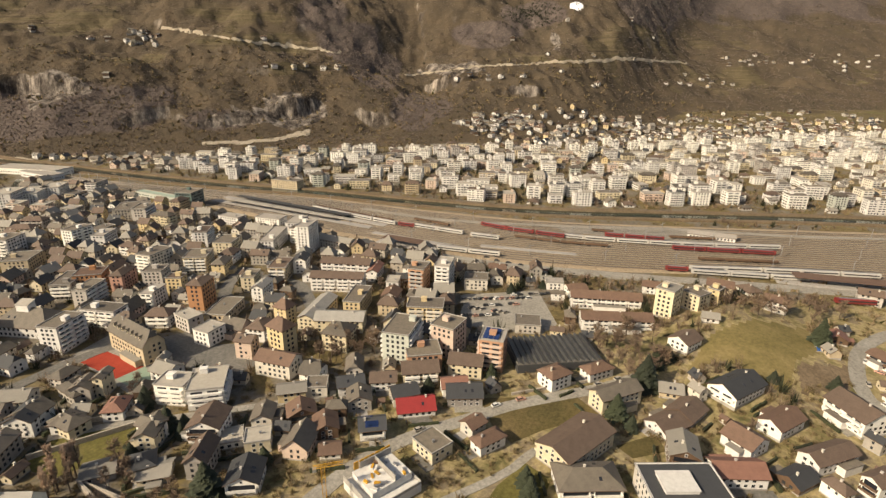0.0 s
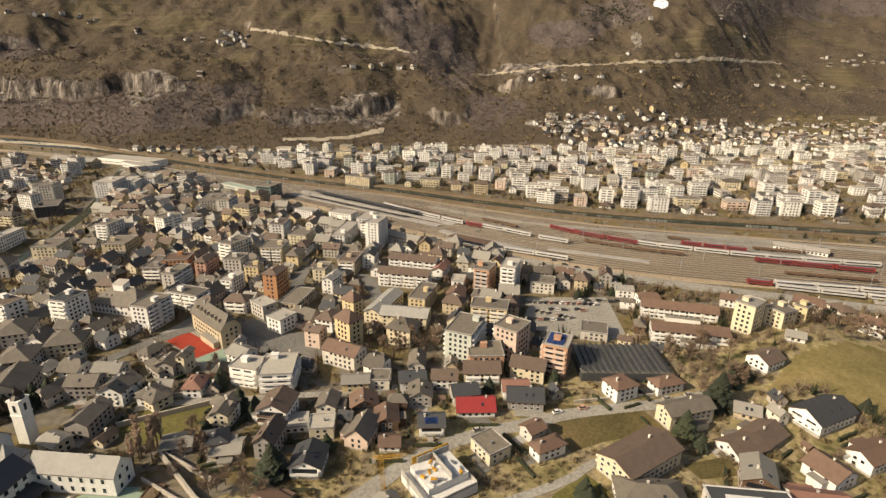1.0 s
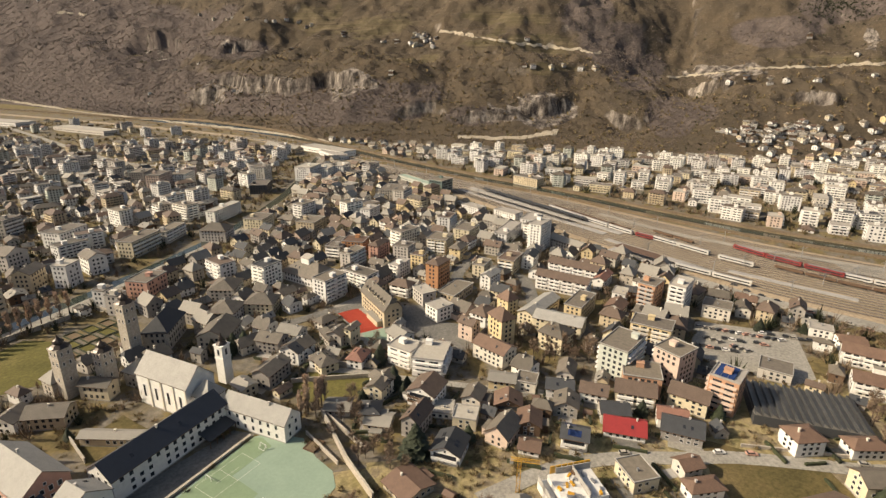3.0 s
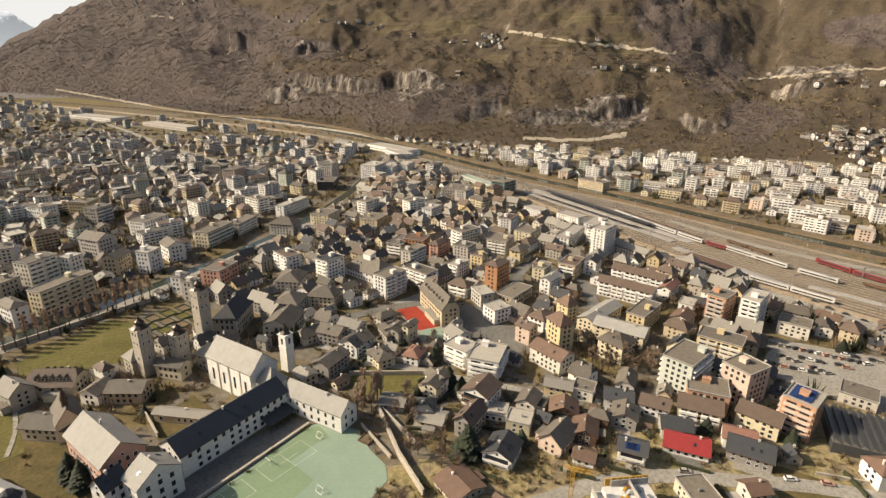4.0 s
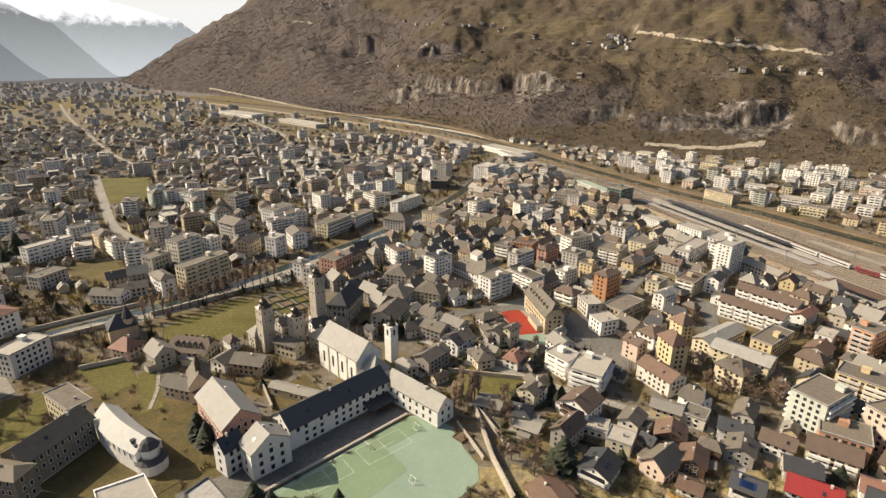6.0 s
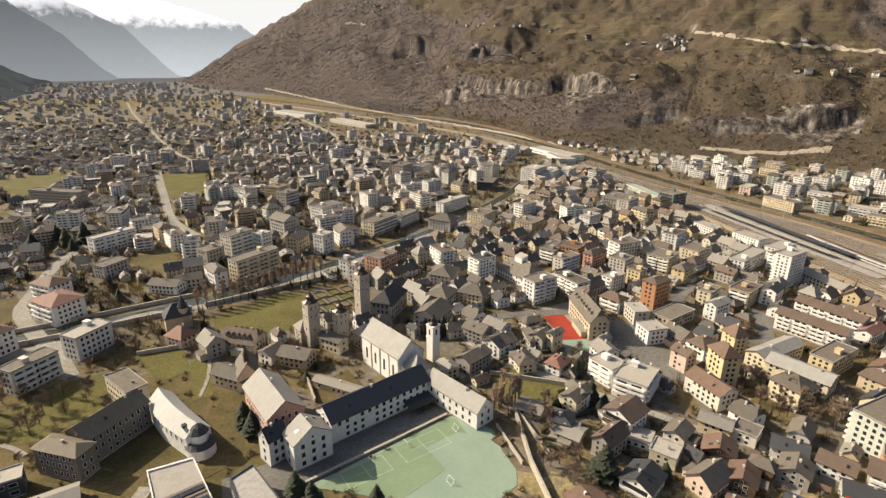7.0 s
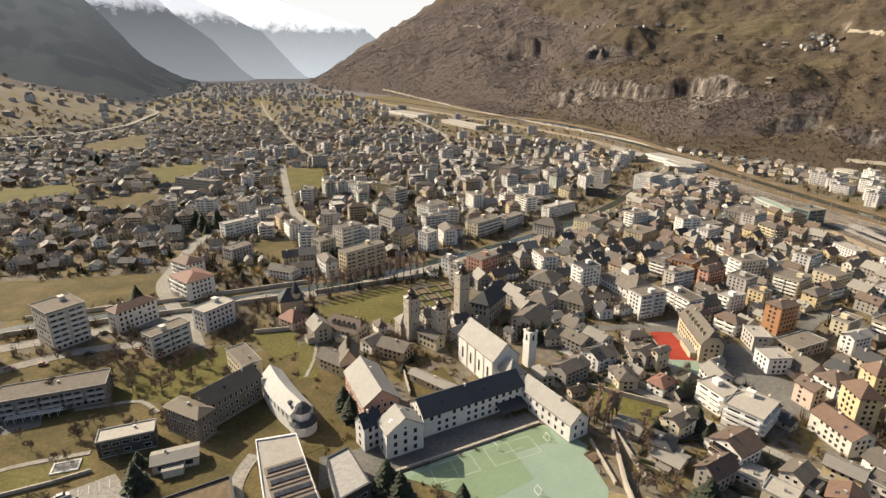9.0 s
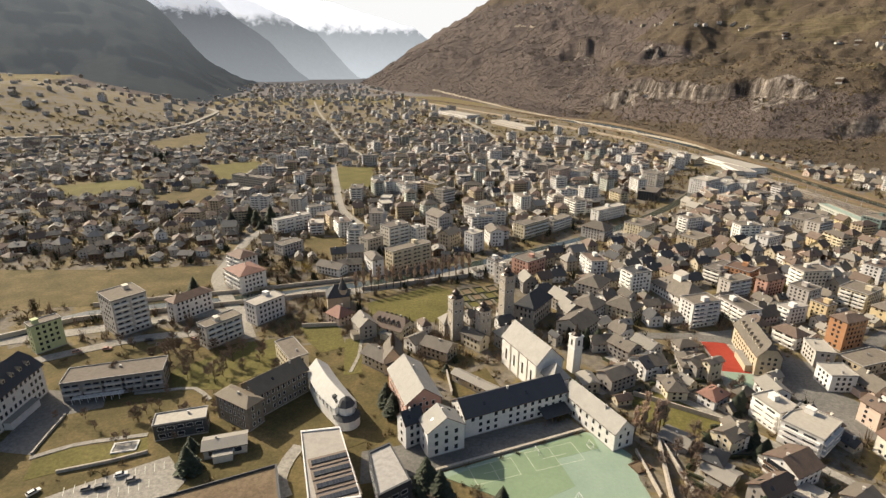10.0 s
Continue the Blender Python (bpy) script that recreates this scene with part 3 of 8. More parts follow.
        if pick > 0.62 and rise > 2 and (near or pick > 0.85):
            half = (d if ridge == "x" else w) / 2
            for side in (-1, 1):
                for q in range(rng.choice((1, 1, 2))):
                    lx = rng.uniform(-0.3, 0.3) * (w if ridge == "x" else d)
                    f = 0.55
                    zz = h + rise * (1 - f) + 0.28
                    tilt = math.degrees(math.atan2(rise, half))
                    m = pose(0, 0, 0, 0, 0, 0 if ridge == "x" else 90) @ pose(lx, side * half * f, zz, -side * tilt, 0, 0)
                    k = Mesh()
                    big = pick > 0.985 and floors < 3 and cover not in ("red", "paleslate")
                    k.box(-2.2 if big else -0.5, -1.3 if big else -0.7, 0.0, 2.2 if big else 0.5, 1.3 if big else 0.7, 0.14, 0, m)
                    part("solar_panel" if big else "skylight", k.mesh("skylight", [M_SOLAR if big else M_PANE]), None, rf)
    return ob


def sheet(name, label, category, pts, mat, lift, kind="structure"):
    """A flat piece of ground cover with a given outline."""
    k = Mesh()
    k.face([(x, y, float(ground_z(x, y)) + lift) for x, y in pts])
    n = len(pts)
    for i in range(n):
        a, b = k.v[i], k.v[(i + 1) % n]
        k.face([(a[0], a[1], a[2] - 0.3), (b[0], b[1], b[2] - 0.3), b, a])
    me = k.mesh(name, mat)
    if me.polygons[0].normal.z < 0:
        me.flip_normals()
    return tagged(new(name, me), label, category, kind=kind)


def along(pts, step):
    """Points at even steps on a smooth curve through pts."""
    P = [Vector((*p, 0)) if len(p) == 2 else Vector(p) for p in pts]
    P = [P[0] * 2 - P[1]] + P + [P[-1] * 2 - P[-2]]
    out = []
    for a, b, c, d in zip(P, P[1:], P[2:], P[3:]):
        n = max(2, int((c - b).length / step))
        for i in range(n):
            t = i / n
            out.append(0.5 * ((2 * b) + (c - a) * t + (2 * a - 5 * b + 4 * c - d) * t * t + (3 * b - a - 3 * c + d) * t ** 3))
    out.append(P[-2])
    return out


def strip(name, label, category, pts, width, mat, lift, step=12, thick=0.25, kind="structure"):
    """A road, river or bed that follows a curve."""
    C = along(pts, step)
    k = Mesh()
    for i, c in enumerate(C):
        t = (C[min(i + 1, len(C) - 1)] - C[max(i - 1, 0)]).normalized()
        n = Vector((-t.y, t.x, 0)) * width / 2
        for p, dz in ((c + n, lift), (c - n, lift), (c + n, lift - thick), (c - n, lift - thick)):
            k.v.append((p.x, p.y, float(ground_z(p.x, p.y)) + dz))
    for i in range(len(C) - 1):
        a, b = 4 * i, 4 * i + 4
        k.f += [(a + 1, b + 1, b, a), (a, b, b + 2, a + 2), (b + 1, a + 1, a + 3, b + 3)]
        k.i += [0] * 3
    return tagged(new(name, k.mesh(name, mat)), label, category, kind=kind)

# ---- ground: one sheet with the valley floor and the mountain sides ----
FOOT_N = [(2600, -1900), (1900, -900), (1446, -279), (1040, 170), (835, 420), (720, 590), (545, 760), (400, 900), (250, 1270), (80, 1800), (-150, 2300), (-480, 2760), (-760, 3420), (-900, 4600), (-900, 5400)]
FOOT_S = [(-900, -400), (-930, 400), (-905, 880), (-810, 985), (-715, 1050), (-705, 1300), (-760, 1500), (-900, 1800), (-1130, 2300), (-1420, 3000), (-1650, 3900), (-1650, 5400)]
# rock bands on the north side: azimuth, elevation and half widths in degrees, from over the town
CLIFFS = [(9.9, 0.5, 2.0, 1.1), (16.6, 1.0, 1.4, 0.8), (18.6, -2.5, 4.2, 0.9), (25.6, -2.4, 3.4, 1.0), (13.5, -3.7, 1.3, 0.9), (34.0, -5.0, 2.6, 1.0), (40.0, -5.6, 3.0, 0.7), (47.0, -5.0, 2.3, 1.2), (55.0, -6.2, 2.3, 1.2), (62.0, -0.8, 2.6, 0.8), (70.0, -2.8, 3.0, 0.6)]


def side_distance(x, y, line):
    """Distance from a foot line and which side a place lies on (positive: to the right going along it)."""
    best = np.full(x.shape, 1e9)
    sgn = np.ones(x.shape)
    along = np.zeros(x.shape)
    run = 0.0
    for (ax, ay), (bx, by) in zip(line, line[1:]):
        ux, uy = bx - ax, by - ay
        ll = math.hypot(ux, uy)
        k = np.clip(((x - ax) * ux + (y - ay) * uy) / ll ** 2, 0, 1)
        dx, dy = x - ax - k * ux, y - ay - k * uy
        d = np.hypot(dx, dy)
        s = np.where(ux * (y - ay) - uy * (x - ax) < 0, 1.0, -1.0)
        hit = d < best
        best, sgn, along = np.where(hit, d, best), np.where(hit, s, sgn), np.where(hit, run + k * ll, along)
        run += ll
    return best * sgn, along


LATTICE = {}


def fbm(x, y, scale, octaves=5, seed=0):
    """Smooth value noise on a lattice, several octaves."""
    out, amp, tot = np.zeros(x.shape), 1.0, 0.0
    for o in range(octaves):
        if (seed, o) not in LATTICE:
            LATTICE[seed, o] = np.random.RandomState(seed * 31 + o).rand(256, 256)
        lat = LATTICE[seed, o]
        u, v = x / scale + 1000.3, y / scale + 1000.7
        i, j = np.floor(u).astype(int), np.floor(v).astype(int)
        fu, fv = u - i, v - j
        fu, fv = fu * fu * (3 - 2 * fu), fv * fv * (3 - 2 * fv)
        a, b = lat[i % 256, j % 256], lat[(i + 1) % 256, j % 256]
        c, d = lat[i % 256, (j + 1) % 256], lat[(i + 1) % 256, (j + 1) % 256]
        out += amp * ((a * (1 - fu) + b * fu) * (1 - fv) + (c * (1 - fu) + d * fu) * fv)
        tot += amp
        amp *= 0.5
        scale /= 2.03
    return out / tot


def smooth(a, b, v):
    k = np.clip((v - a) / (b - a), 0, 1)
    return k * k * (3 - 2 * k)


def ground_z(x, y):
    """Height of the ground at a place (arrays or numbers)."""
    x, y = np.asarray(x, float), np.asarray(y, float)
    s, al = side_distance(x, y, FOOT_N)
    s = np.maximum(s, 0)
    n1 = fbm(x, y, 420, 5, 3)
    n2 = fbm(x, y, 95, 5, 4)
    ridge = 1 - np.abs(2 * fbm(x, y, 170, 4, 5) - 1)
    east = smooth(420, 120, y) * smooth(600, 900, x)
    steep = 0.30 * np.minimum(s, 60) + 0.95 * np.clip(s - 60, 0, 150) * (0.55 + 0.6 * n1) + 0.40 * np.clip(s - 210, 0, 700) + 0.62 * np.clip(s - 910, 0, 3000)
    west = smooth(1500, 2300, y)
    steep = steep * (1 - west) + west * (0.58 * s)
    gentle = 0.12 * np.minimum(s, 260) + 0.30 * np.clip(s - 260, 0, 900) + 0.6 * np.clip(s - 1160, 0, 3000)
    z = steep * (1 - east) + gentle * east
    grow = smooth(15, 240, s)
    rel = 1 - east * smooth(500, 150, s)
    crag = np.abs(2 * fbm(x, y, 52, 5, 6) - 1)
    z = z + grow * rel * ((n1 - 0.5) * 80 + (n2 - 0.5) * 44 + (ridge - 0.6) * 36 * (1 - 0.5 * east) - crag * 17)
    r = np.hypot(x, y)
    az, el = np.degrees(np.arctan2(x, y)), np.degrees(np.arctan2(z - 140, r))
    rib = np.abs(2 * fbm(al, s * 0.10, 26, 4, 9) - 1)
    rise = np.zeros(x.shape)
    for a, e, ra, re in CLIFFS:
        v = (el - e) / re + (n2 - 0.5) * 2.4 + (n1 - 0.5) * 2.0
        w = np.exp(-((az - a) / ra) ** 4) * (s > 20)
        rise = rise + w * ((smooth(-0.25, 0.25, v) - np.clip((v + 1.4) / 2.8, 0, 1)) * 0.026 * re * r - np.exp(-(v / 0.6) ** 2) * 16 * rib)
    z = z + rise
    gully = np.exp(-((al - 2950) / 130.0) ** 2)
    z = z - gully * grow * np.minimum(s * 0.16, 70)
    t, _ = side_distance(x, y, FOOT_S)
    t = np.maximum(-t, 0)
    z = z + 0.20 * np.minimum(t, 420) + 0.03 * np.clip(t - 420, 0, 1500) + smooth(20, 500, t) * (n1 - 0.5) * 40
    hill = np.exp(-(((x - 300) / 55.0) ** 2 + ((y + 18) / 40.0) ** 2)) * 9.0
    return z + hill


def zone(az, el, rows):
    """How far a place lies in one of several oval stretches: rows of azimuth, elevation and half widths in degrees."""
    out = np.zeros(az.shape)
    for a, e, ra, re in rows:
        out = np.maximum(out, np.exp(-((az - a) / ra) ** 2 - ((el - e) / re) ** 2))
    return out


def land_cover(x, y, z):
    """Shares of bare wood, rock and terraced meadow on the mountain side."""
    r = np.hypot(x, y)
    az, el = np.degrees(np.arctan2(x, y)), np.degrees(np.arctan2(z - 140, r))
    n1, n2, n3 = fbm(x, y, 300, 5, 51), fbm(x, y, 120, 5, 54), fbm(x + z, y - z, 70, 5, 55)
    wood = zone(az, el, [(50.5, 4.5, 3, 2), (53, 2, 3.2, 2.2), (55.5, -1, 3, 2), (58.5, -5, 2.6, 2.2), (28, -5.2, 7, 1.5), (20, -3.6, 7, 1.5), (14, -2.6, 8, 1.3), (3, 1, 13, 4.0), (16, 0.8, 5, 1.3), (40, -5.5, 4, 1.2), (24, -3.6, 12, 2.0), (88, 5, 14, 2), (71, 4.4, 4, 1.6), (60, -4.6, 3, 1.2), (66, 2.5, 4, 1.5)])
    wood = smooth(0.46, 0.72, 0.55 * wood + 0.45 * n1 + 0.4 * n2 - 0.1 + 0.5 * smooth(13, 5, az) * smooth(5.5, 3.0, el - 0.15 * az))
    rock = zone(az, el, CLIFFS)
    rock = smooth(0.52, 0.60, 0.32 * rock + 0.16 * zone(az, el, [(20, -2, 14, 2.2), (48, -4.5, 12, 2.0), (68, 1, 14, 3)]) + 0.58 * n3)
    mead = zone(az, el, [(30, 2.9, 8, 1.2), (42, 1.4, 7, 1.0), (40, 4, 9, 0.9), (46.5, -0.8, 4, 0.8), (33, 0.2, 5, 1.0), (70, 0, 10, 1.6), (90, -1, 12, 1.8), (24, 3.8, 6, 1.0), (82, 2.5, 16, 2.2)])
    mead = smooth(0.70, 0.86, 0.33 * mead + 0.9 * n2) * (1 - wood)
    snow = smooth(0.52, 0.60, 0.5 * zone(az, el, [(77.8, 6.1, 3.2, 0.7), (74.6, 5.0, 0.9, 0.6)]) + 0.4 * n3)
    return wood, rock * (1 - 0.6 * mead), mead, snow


HILL_MEADOW = [(253, 2), (288, -5), (318, -26), (326, -50), (309, -61), (283, -43), (255, -40), (252, -30), (266, -16)]
TERRACE = [(-330, 215), (-180, 240), (-60, 245), (-25, 215), (-20, 120), (-20, 40), (-250, 40), (-360, 130)]
HILLSIDE = [(60, 150), (120, 128), (200, 122), (260, 85), (330, 30), (420, -140), (300, -220), (60, -60), (20, 60)]
BARE_PLOT = [(281, -43), (298, -69), (273, -64), (256, -45)]


def inside_mask(poly, x, y):
    c = np.zeros(x.shape, bool)
    for (ax, ay), (bx, by) in zip(poly, poly[1:] + poly[:1]):
        if ay != by:
            c ^= ((ay > y) != (by > y)) & (x < (bx - ax) * (y - ay) / (by - ay) + ax)
    return c


def ground_sheet():
    az = np.radians(np.concatenate([np.linspace(-48, -8, 120)[:-1], np.linspace(-8, 104, 540), np.linspace(104, 312, 70)[1:-1]]))
    rad = np.concatenate([np.geomspace(40, 720, 170)[:-1], np.geomspace(720, 1900, 250)[:-1], np.geomspace(1900, 5200, 90)])
    A, R = np.meshgrid(az, rad)
    x, y = R * np.sin(A), R * np.cos(A)
    z = ground_z(x, y)
    nr, na = x.shape
    co = np.stack([x, y, z], -1).reshape(-1, 3)
    co = np.vstack([co, [[0, 0, 0]]])
    i, j = np.meshgrid(np.arange(nr - 1), np.arange(na), indexing="ij")
    jn = (j + 1) % na
    quads = np.stack([i * na + j, i * na + jn, (i + 1) * na + jn, (i + 1) * na + j], -1).reshape(-1, 4)[:, ::-1]
    me = bpy.data.meshes.new("ground")
    faces = quads.tolist() + [(nr * na, (j + 1) % na, j) for j in range(na)]
    me.from_pydata(co.tolist(), [], faces)
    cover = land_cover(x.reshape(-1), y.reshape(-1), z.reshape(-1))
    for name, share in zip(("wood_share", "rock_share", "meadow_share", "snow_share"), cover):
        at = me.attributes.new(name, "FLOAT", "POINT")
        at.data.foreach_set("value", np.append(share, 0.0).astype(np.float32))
    me.materials.append(M_MOUNT)
    me.materials.append(M_TOWN)
    me.materials.append(M_DRY)
    me.materials.append(M_DIRT)
    me.materials.append(M_GARDEN)
    me.materials.append(M_FARPLAIN)
    me.materials.append(M_STRAW)
    s, _ = side_distance(x, y, FOOT_N)
    t, _ = side_distance(x, y, FOOT_S)
    town = (s < 5).reshape(-1) & (t > -600).reshape(-1) & (np.hypot(x, y) < 1900).reshape(-1)
    idx = town[quads[:, 0]].astype(int).tolist() + [1] * na
    idx = np.array(idx)
    cx = np.concatenate([x.reshape(-1)[quads[:, 0]], np.zeros(na)])
    cy = np.concatenate([y.reshape(-1)[quads[:, 0]], np.zeros(na)])
    idx[inside_mask(HILLSIDE, cx, cy)] = 4
    idx[inside_mask(TERRACE, cx, cy)] = 2
    # Flat ground past 2350 m glows faintly in place of haze.
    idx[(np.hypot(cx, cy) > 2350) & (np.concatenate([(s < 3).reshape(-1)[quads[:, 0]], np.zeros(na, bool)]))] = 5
    idx[inside_mask(HILL_MEADOW, cx, cy)] = 6
    idx[inside_mask(BARE_PLOT, cx, cy)] = 3
    me.polygons.foreach_set("material_index", idx.tolist())
    me.polygons.foreach_set("use_smooth", [True] * len(faces))
    me.update()
    return tagged(new("ground", me), "valley floor and dry brown mountain sides", "ground", kind="structure")


ground = ground_sheet()


def backdrop(name, label, line, r0, depth, mat, seed):
    """A far mountain side: its crest given as (azimuth, elevation) in degrees from the middle of the valley."""
    a0, a1 = line[0][0], line[-1][0]
    n, rows = 260, 34
    az = np.linspace(a0, a1, n)
    el = np.interp(az, [p[0] for p in line], [p[1] for p in line])
    k = np.linspace(0, 1, rows)[:, None]
    A = np.repeat(az[None], rows, 0)
    base = np.interp(az, [p[0] for p in r0], [p[1] for p in r0]) if isinstance(r0, list) else r0
    top = np.max(base) + depth
    R = base + (top - base) * k + 0 * A
    zc = 140 + top * np.tan(np.radians(el))
    Z = -20 + (zc[None] + 20) * k
    x, y = R * np.sin(np.radians(A)), R * np.cos(np.radians(A))
    wob = (fbm(x + Z * 1.7, y - Z, 420, 5, seed) - 0.5) * depth * 0.5 * np.sin(np.pi * np.clip(k, 0, 1)) + (fbm(x, y + Z * 2, 120, 4, seed + 1) - 0.5) * depth * 0.16
    R = np.minimum(R + wob, 4940)
    Z = Z + (fbm(x * 1.0, y, 150, 5, seed + 2) - 0.5) * 60 * k
    x, y = R * np.sin(np.radians(A)), R * np.cos(np.radians(A))
    co = np.stack([x, y, Z], -1).reshape(-1, 3)
    i, j = np.meshgrid(np.arange(rows - 1), np.arange(n - 1), indexing="ij")
    q = np.stack([i * n + j, i * n + j + 1, (i + 1) * n + j + 1, (i + 1) * n + j], -1).reshape(-1, 4)[:, ::-1]
    me = flatmesh(name, co.tolist(), q.tolist(), [mat])
    me.polygons.foreach_set("use_smooth", [True] * len(me.polygons))
    return tagged(new(name, me), label, "mountain", kind="structure")


# Haze on these far slopes is emission in their materials.
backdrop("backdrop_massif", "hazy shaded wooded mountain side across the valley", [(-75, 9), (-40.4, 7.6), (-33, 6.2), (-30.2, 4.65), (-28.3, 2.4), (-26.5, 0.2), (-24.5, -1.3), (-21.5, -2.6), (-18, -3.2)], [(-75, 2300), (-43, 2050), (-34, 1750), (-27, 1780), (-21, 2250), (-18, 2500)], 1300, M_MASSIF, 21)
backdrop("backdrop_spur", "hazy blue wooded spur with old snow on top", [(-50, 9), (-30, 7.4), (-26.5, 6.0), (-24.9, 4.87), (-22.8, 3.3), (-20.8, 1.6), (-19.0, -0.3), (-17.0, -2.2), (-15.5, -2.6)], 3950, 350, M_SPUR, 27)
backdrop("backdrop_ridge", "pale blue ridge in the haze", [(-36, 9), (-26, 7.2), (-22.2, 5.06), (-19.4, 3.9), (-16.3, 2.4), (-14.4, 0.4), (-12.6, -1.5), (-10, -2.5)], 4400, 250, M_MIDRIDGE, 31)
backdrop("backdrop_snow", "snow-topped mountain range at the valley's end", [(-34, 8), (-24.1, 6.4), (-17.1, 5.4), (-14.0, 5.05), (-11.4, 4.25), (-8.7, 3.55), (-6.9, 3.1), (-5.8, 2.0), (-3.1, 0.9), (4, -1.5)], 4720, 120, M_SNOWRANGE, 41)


# Curved glowing sheet added behind the ranges to whiten the dim low sky.
def sky_glow_sheet():
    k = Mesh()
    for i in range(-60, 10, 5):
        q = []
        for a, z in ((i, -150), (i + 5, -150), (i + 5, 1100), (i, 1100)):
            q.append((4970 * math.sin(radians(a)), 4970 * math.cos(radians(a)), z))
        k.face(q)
    return tagged(new("backdrop_sky", k.mesh("backdrop_sky", M_SKYGLOW)), "bright white haze over the valley's end", "sky", kind="structure")


sky_glow_sheet()

# ---- railway, river, streets, fields ----
RAIL_S = [(480, -260), (442, -107), (366, 94), (350, 200), (350, 314), (358, 436), (356, 617), (352, 730), (330, 900), (250, 1130), (60, 1500), (-110, 1800), (-420, 2300)]
RAIL_N = [(640, -290), (575, -130), (470, 125), (444, 254), (430, 387), (405, 496), (376, 650), (366, 740), (342, 904), (262, 1136), (70, 1506), (-98, 1806), (-410, 2306)]
RIVER = [(700, -420), (622, -137), (506, 132), (472, 263), (452, 399), (426, 520), (404, 700), (392, 840), (352, 1040), (240, 1330), (40, 1720), (-260, 2200), (-640, 2900)]
CANAL = [(-420, 160), (-261, 232), (-225, 268), (-145, 297), (-76, 325), (2, 372), (93, 441), (163, 512), (230, 600), (330, 760)]


def rail_bed():
    C1, C2 = along(RAIL_S, 12), along(RAIL_N, 12)
    n = 160
    a = [C1[int(i * (len(C1) - 1) / n)] for i in range(n + 1)]
    b = [C2[int(i * (len(C2) - 1) / n)] for i in range(n + 1)]
    k = Mesh()
    for p, q in zip(a, b):
        t = (p - q).normalized() * 4
        for v, dz in ((p + t * 2, 0.0), (p + t, 0.5), (q - t, 0.5), (q - t * 2, 0.0)):
            k.v.append((v.x, v.y, dz + 0.05))
    for i in range(n):
        for j in range(3):
            k.f.append((4 * i + j, 4 * i + j + 1, 4 * i + j + 5, 4 * i + j + 4))
            k.i.append(0)
    me = k.mesh("railway_yard", M_BALLAST)
    tagged(new("railway_yard", me), "brown ballast bed of the railway yard", "railway yard", kind="structure")
    return a, b


BED_S, BED_N = rail_bed()


def track_line(fr, i0=0, i1=160, merge=True):
    """A line through the yard between its south and north edge, fr 0 to 1."""
    return [BED_S[i].lerp(BED_N[i], fr) for i in range(i0, i1 + 1)]


def railway_track(line, label="steel rails on dark sleepers in the yard"):
    ob = thing("railway_track", label, "railway track", group="tracks of the yard")
    rails = Mesh()
    ties = Mesh()
    for p, q in zip(line, line[1:]):
        t = (q - p)
        if t.length < 0.01:
            continue
        u = t.normalized()
        n = Vector((-u.y, u.x, 0))
        for s in (-0.72, 0.72):
            c = [p + n * (s - 0.07), p + n * (s + 0.07), q + n * (s + 0.07), q + n * (s - 0.07)]
            rails.face([(v.x, v.y, 0.86) for v in c[::-1]])
            rails.face([(c[0].x, c[0].y, 0.7), (c[3].x, c[3].y, 0.7), (c[3].x, c[3].y, 0.86), (c[0].x, c[0].y, 0.86)])
            rails.face([(c[2].x, c[2].y, 0.7), (c[1].x, c[1].y, 0.7), (c[1].x, c[1].y, 0.86), (c[2].x, c[2].y, 0.86)])
        k = 0.0
        while k < t.length:
            c = p + u * k
            a = [c + n * 1.25, c - n * 1.25, c - n * 1.25 + u * 0.5, c + n * 1.25 + u * 0.5]
            ties.face([(v.x, v.y, 0.70) for v in a])
            k += 1.5
    bed = Mesh()
    for p, q in zip(line, line[1:]):
        u = (q - p)
        if u.length < 0.01:
            continue
        u = u.normalized()
        n = Vector((-u.y, u.x, 0)) * 1.35
        bed.face([(v.x, v.y, 0.66) for v in (p - n, q - n, q + n, p + n)])
    part("ballast", bed.mesh("ballast", M_TRACKBED), None, ob, kind="stuff")
    part("rail", rails.mesh("rail", M_RAIL), None, ob)
    part("sleeper", ties.mesh("sleeper", M_DARK), None, ob, kind="stuff")
    return ob


for i in range(23):
    fr = (i + 0.5) / 23
    i1 = 160 if i in (8, 9) else int(60 + 18 * math.sin(i * 1.7))
    railway_track(track_line(fr, 0 if i % 5 else 6, i1))

strip("river", "dark river between stone banks", "river", RIVER, 20, M_WATER, 0.10, 20, 0.6)
for s, w in ((-1, 14), (1, 15)):
    C = along(RIVER, 25)
    off = []
    for i, c in enumerate(C):
        t = (C[min(i + 1, len(C) - 1)] - C[max(i - 1, 0)]).normalized()
        off.append((c.x - t.y * s * 13.5, c.y + t.x * s * 13.5))
    strip("river_bank", "grassy stone embankment beside the river", "embankment", off, 7, M_DIRT, 1.6, 25, 2.5)
strip("canal", "walled mountain stream through the town", "stream", CANAL, 9, M_WATER, 0.06, 12, 0.3)

COVERS, STREETS = [], []


def lane(name, label, category, pts, width, mat, lift):
    STREETS.append((pts, width))
    return strip(name, label, category, pts, width, mat, lift, 6, 0.4)



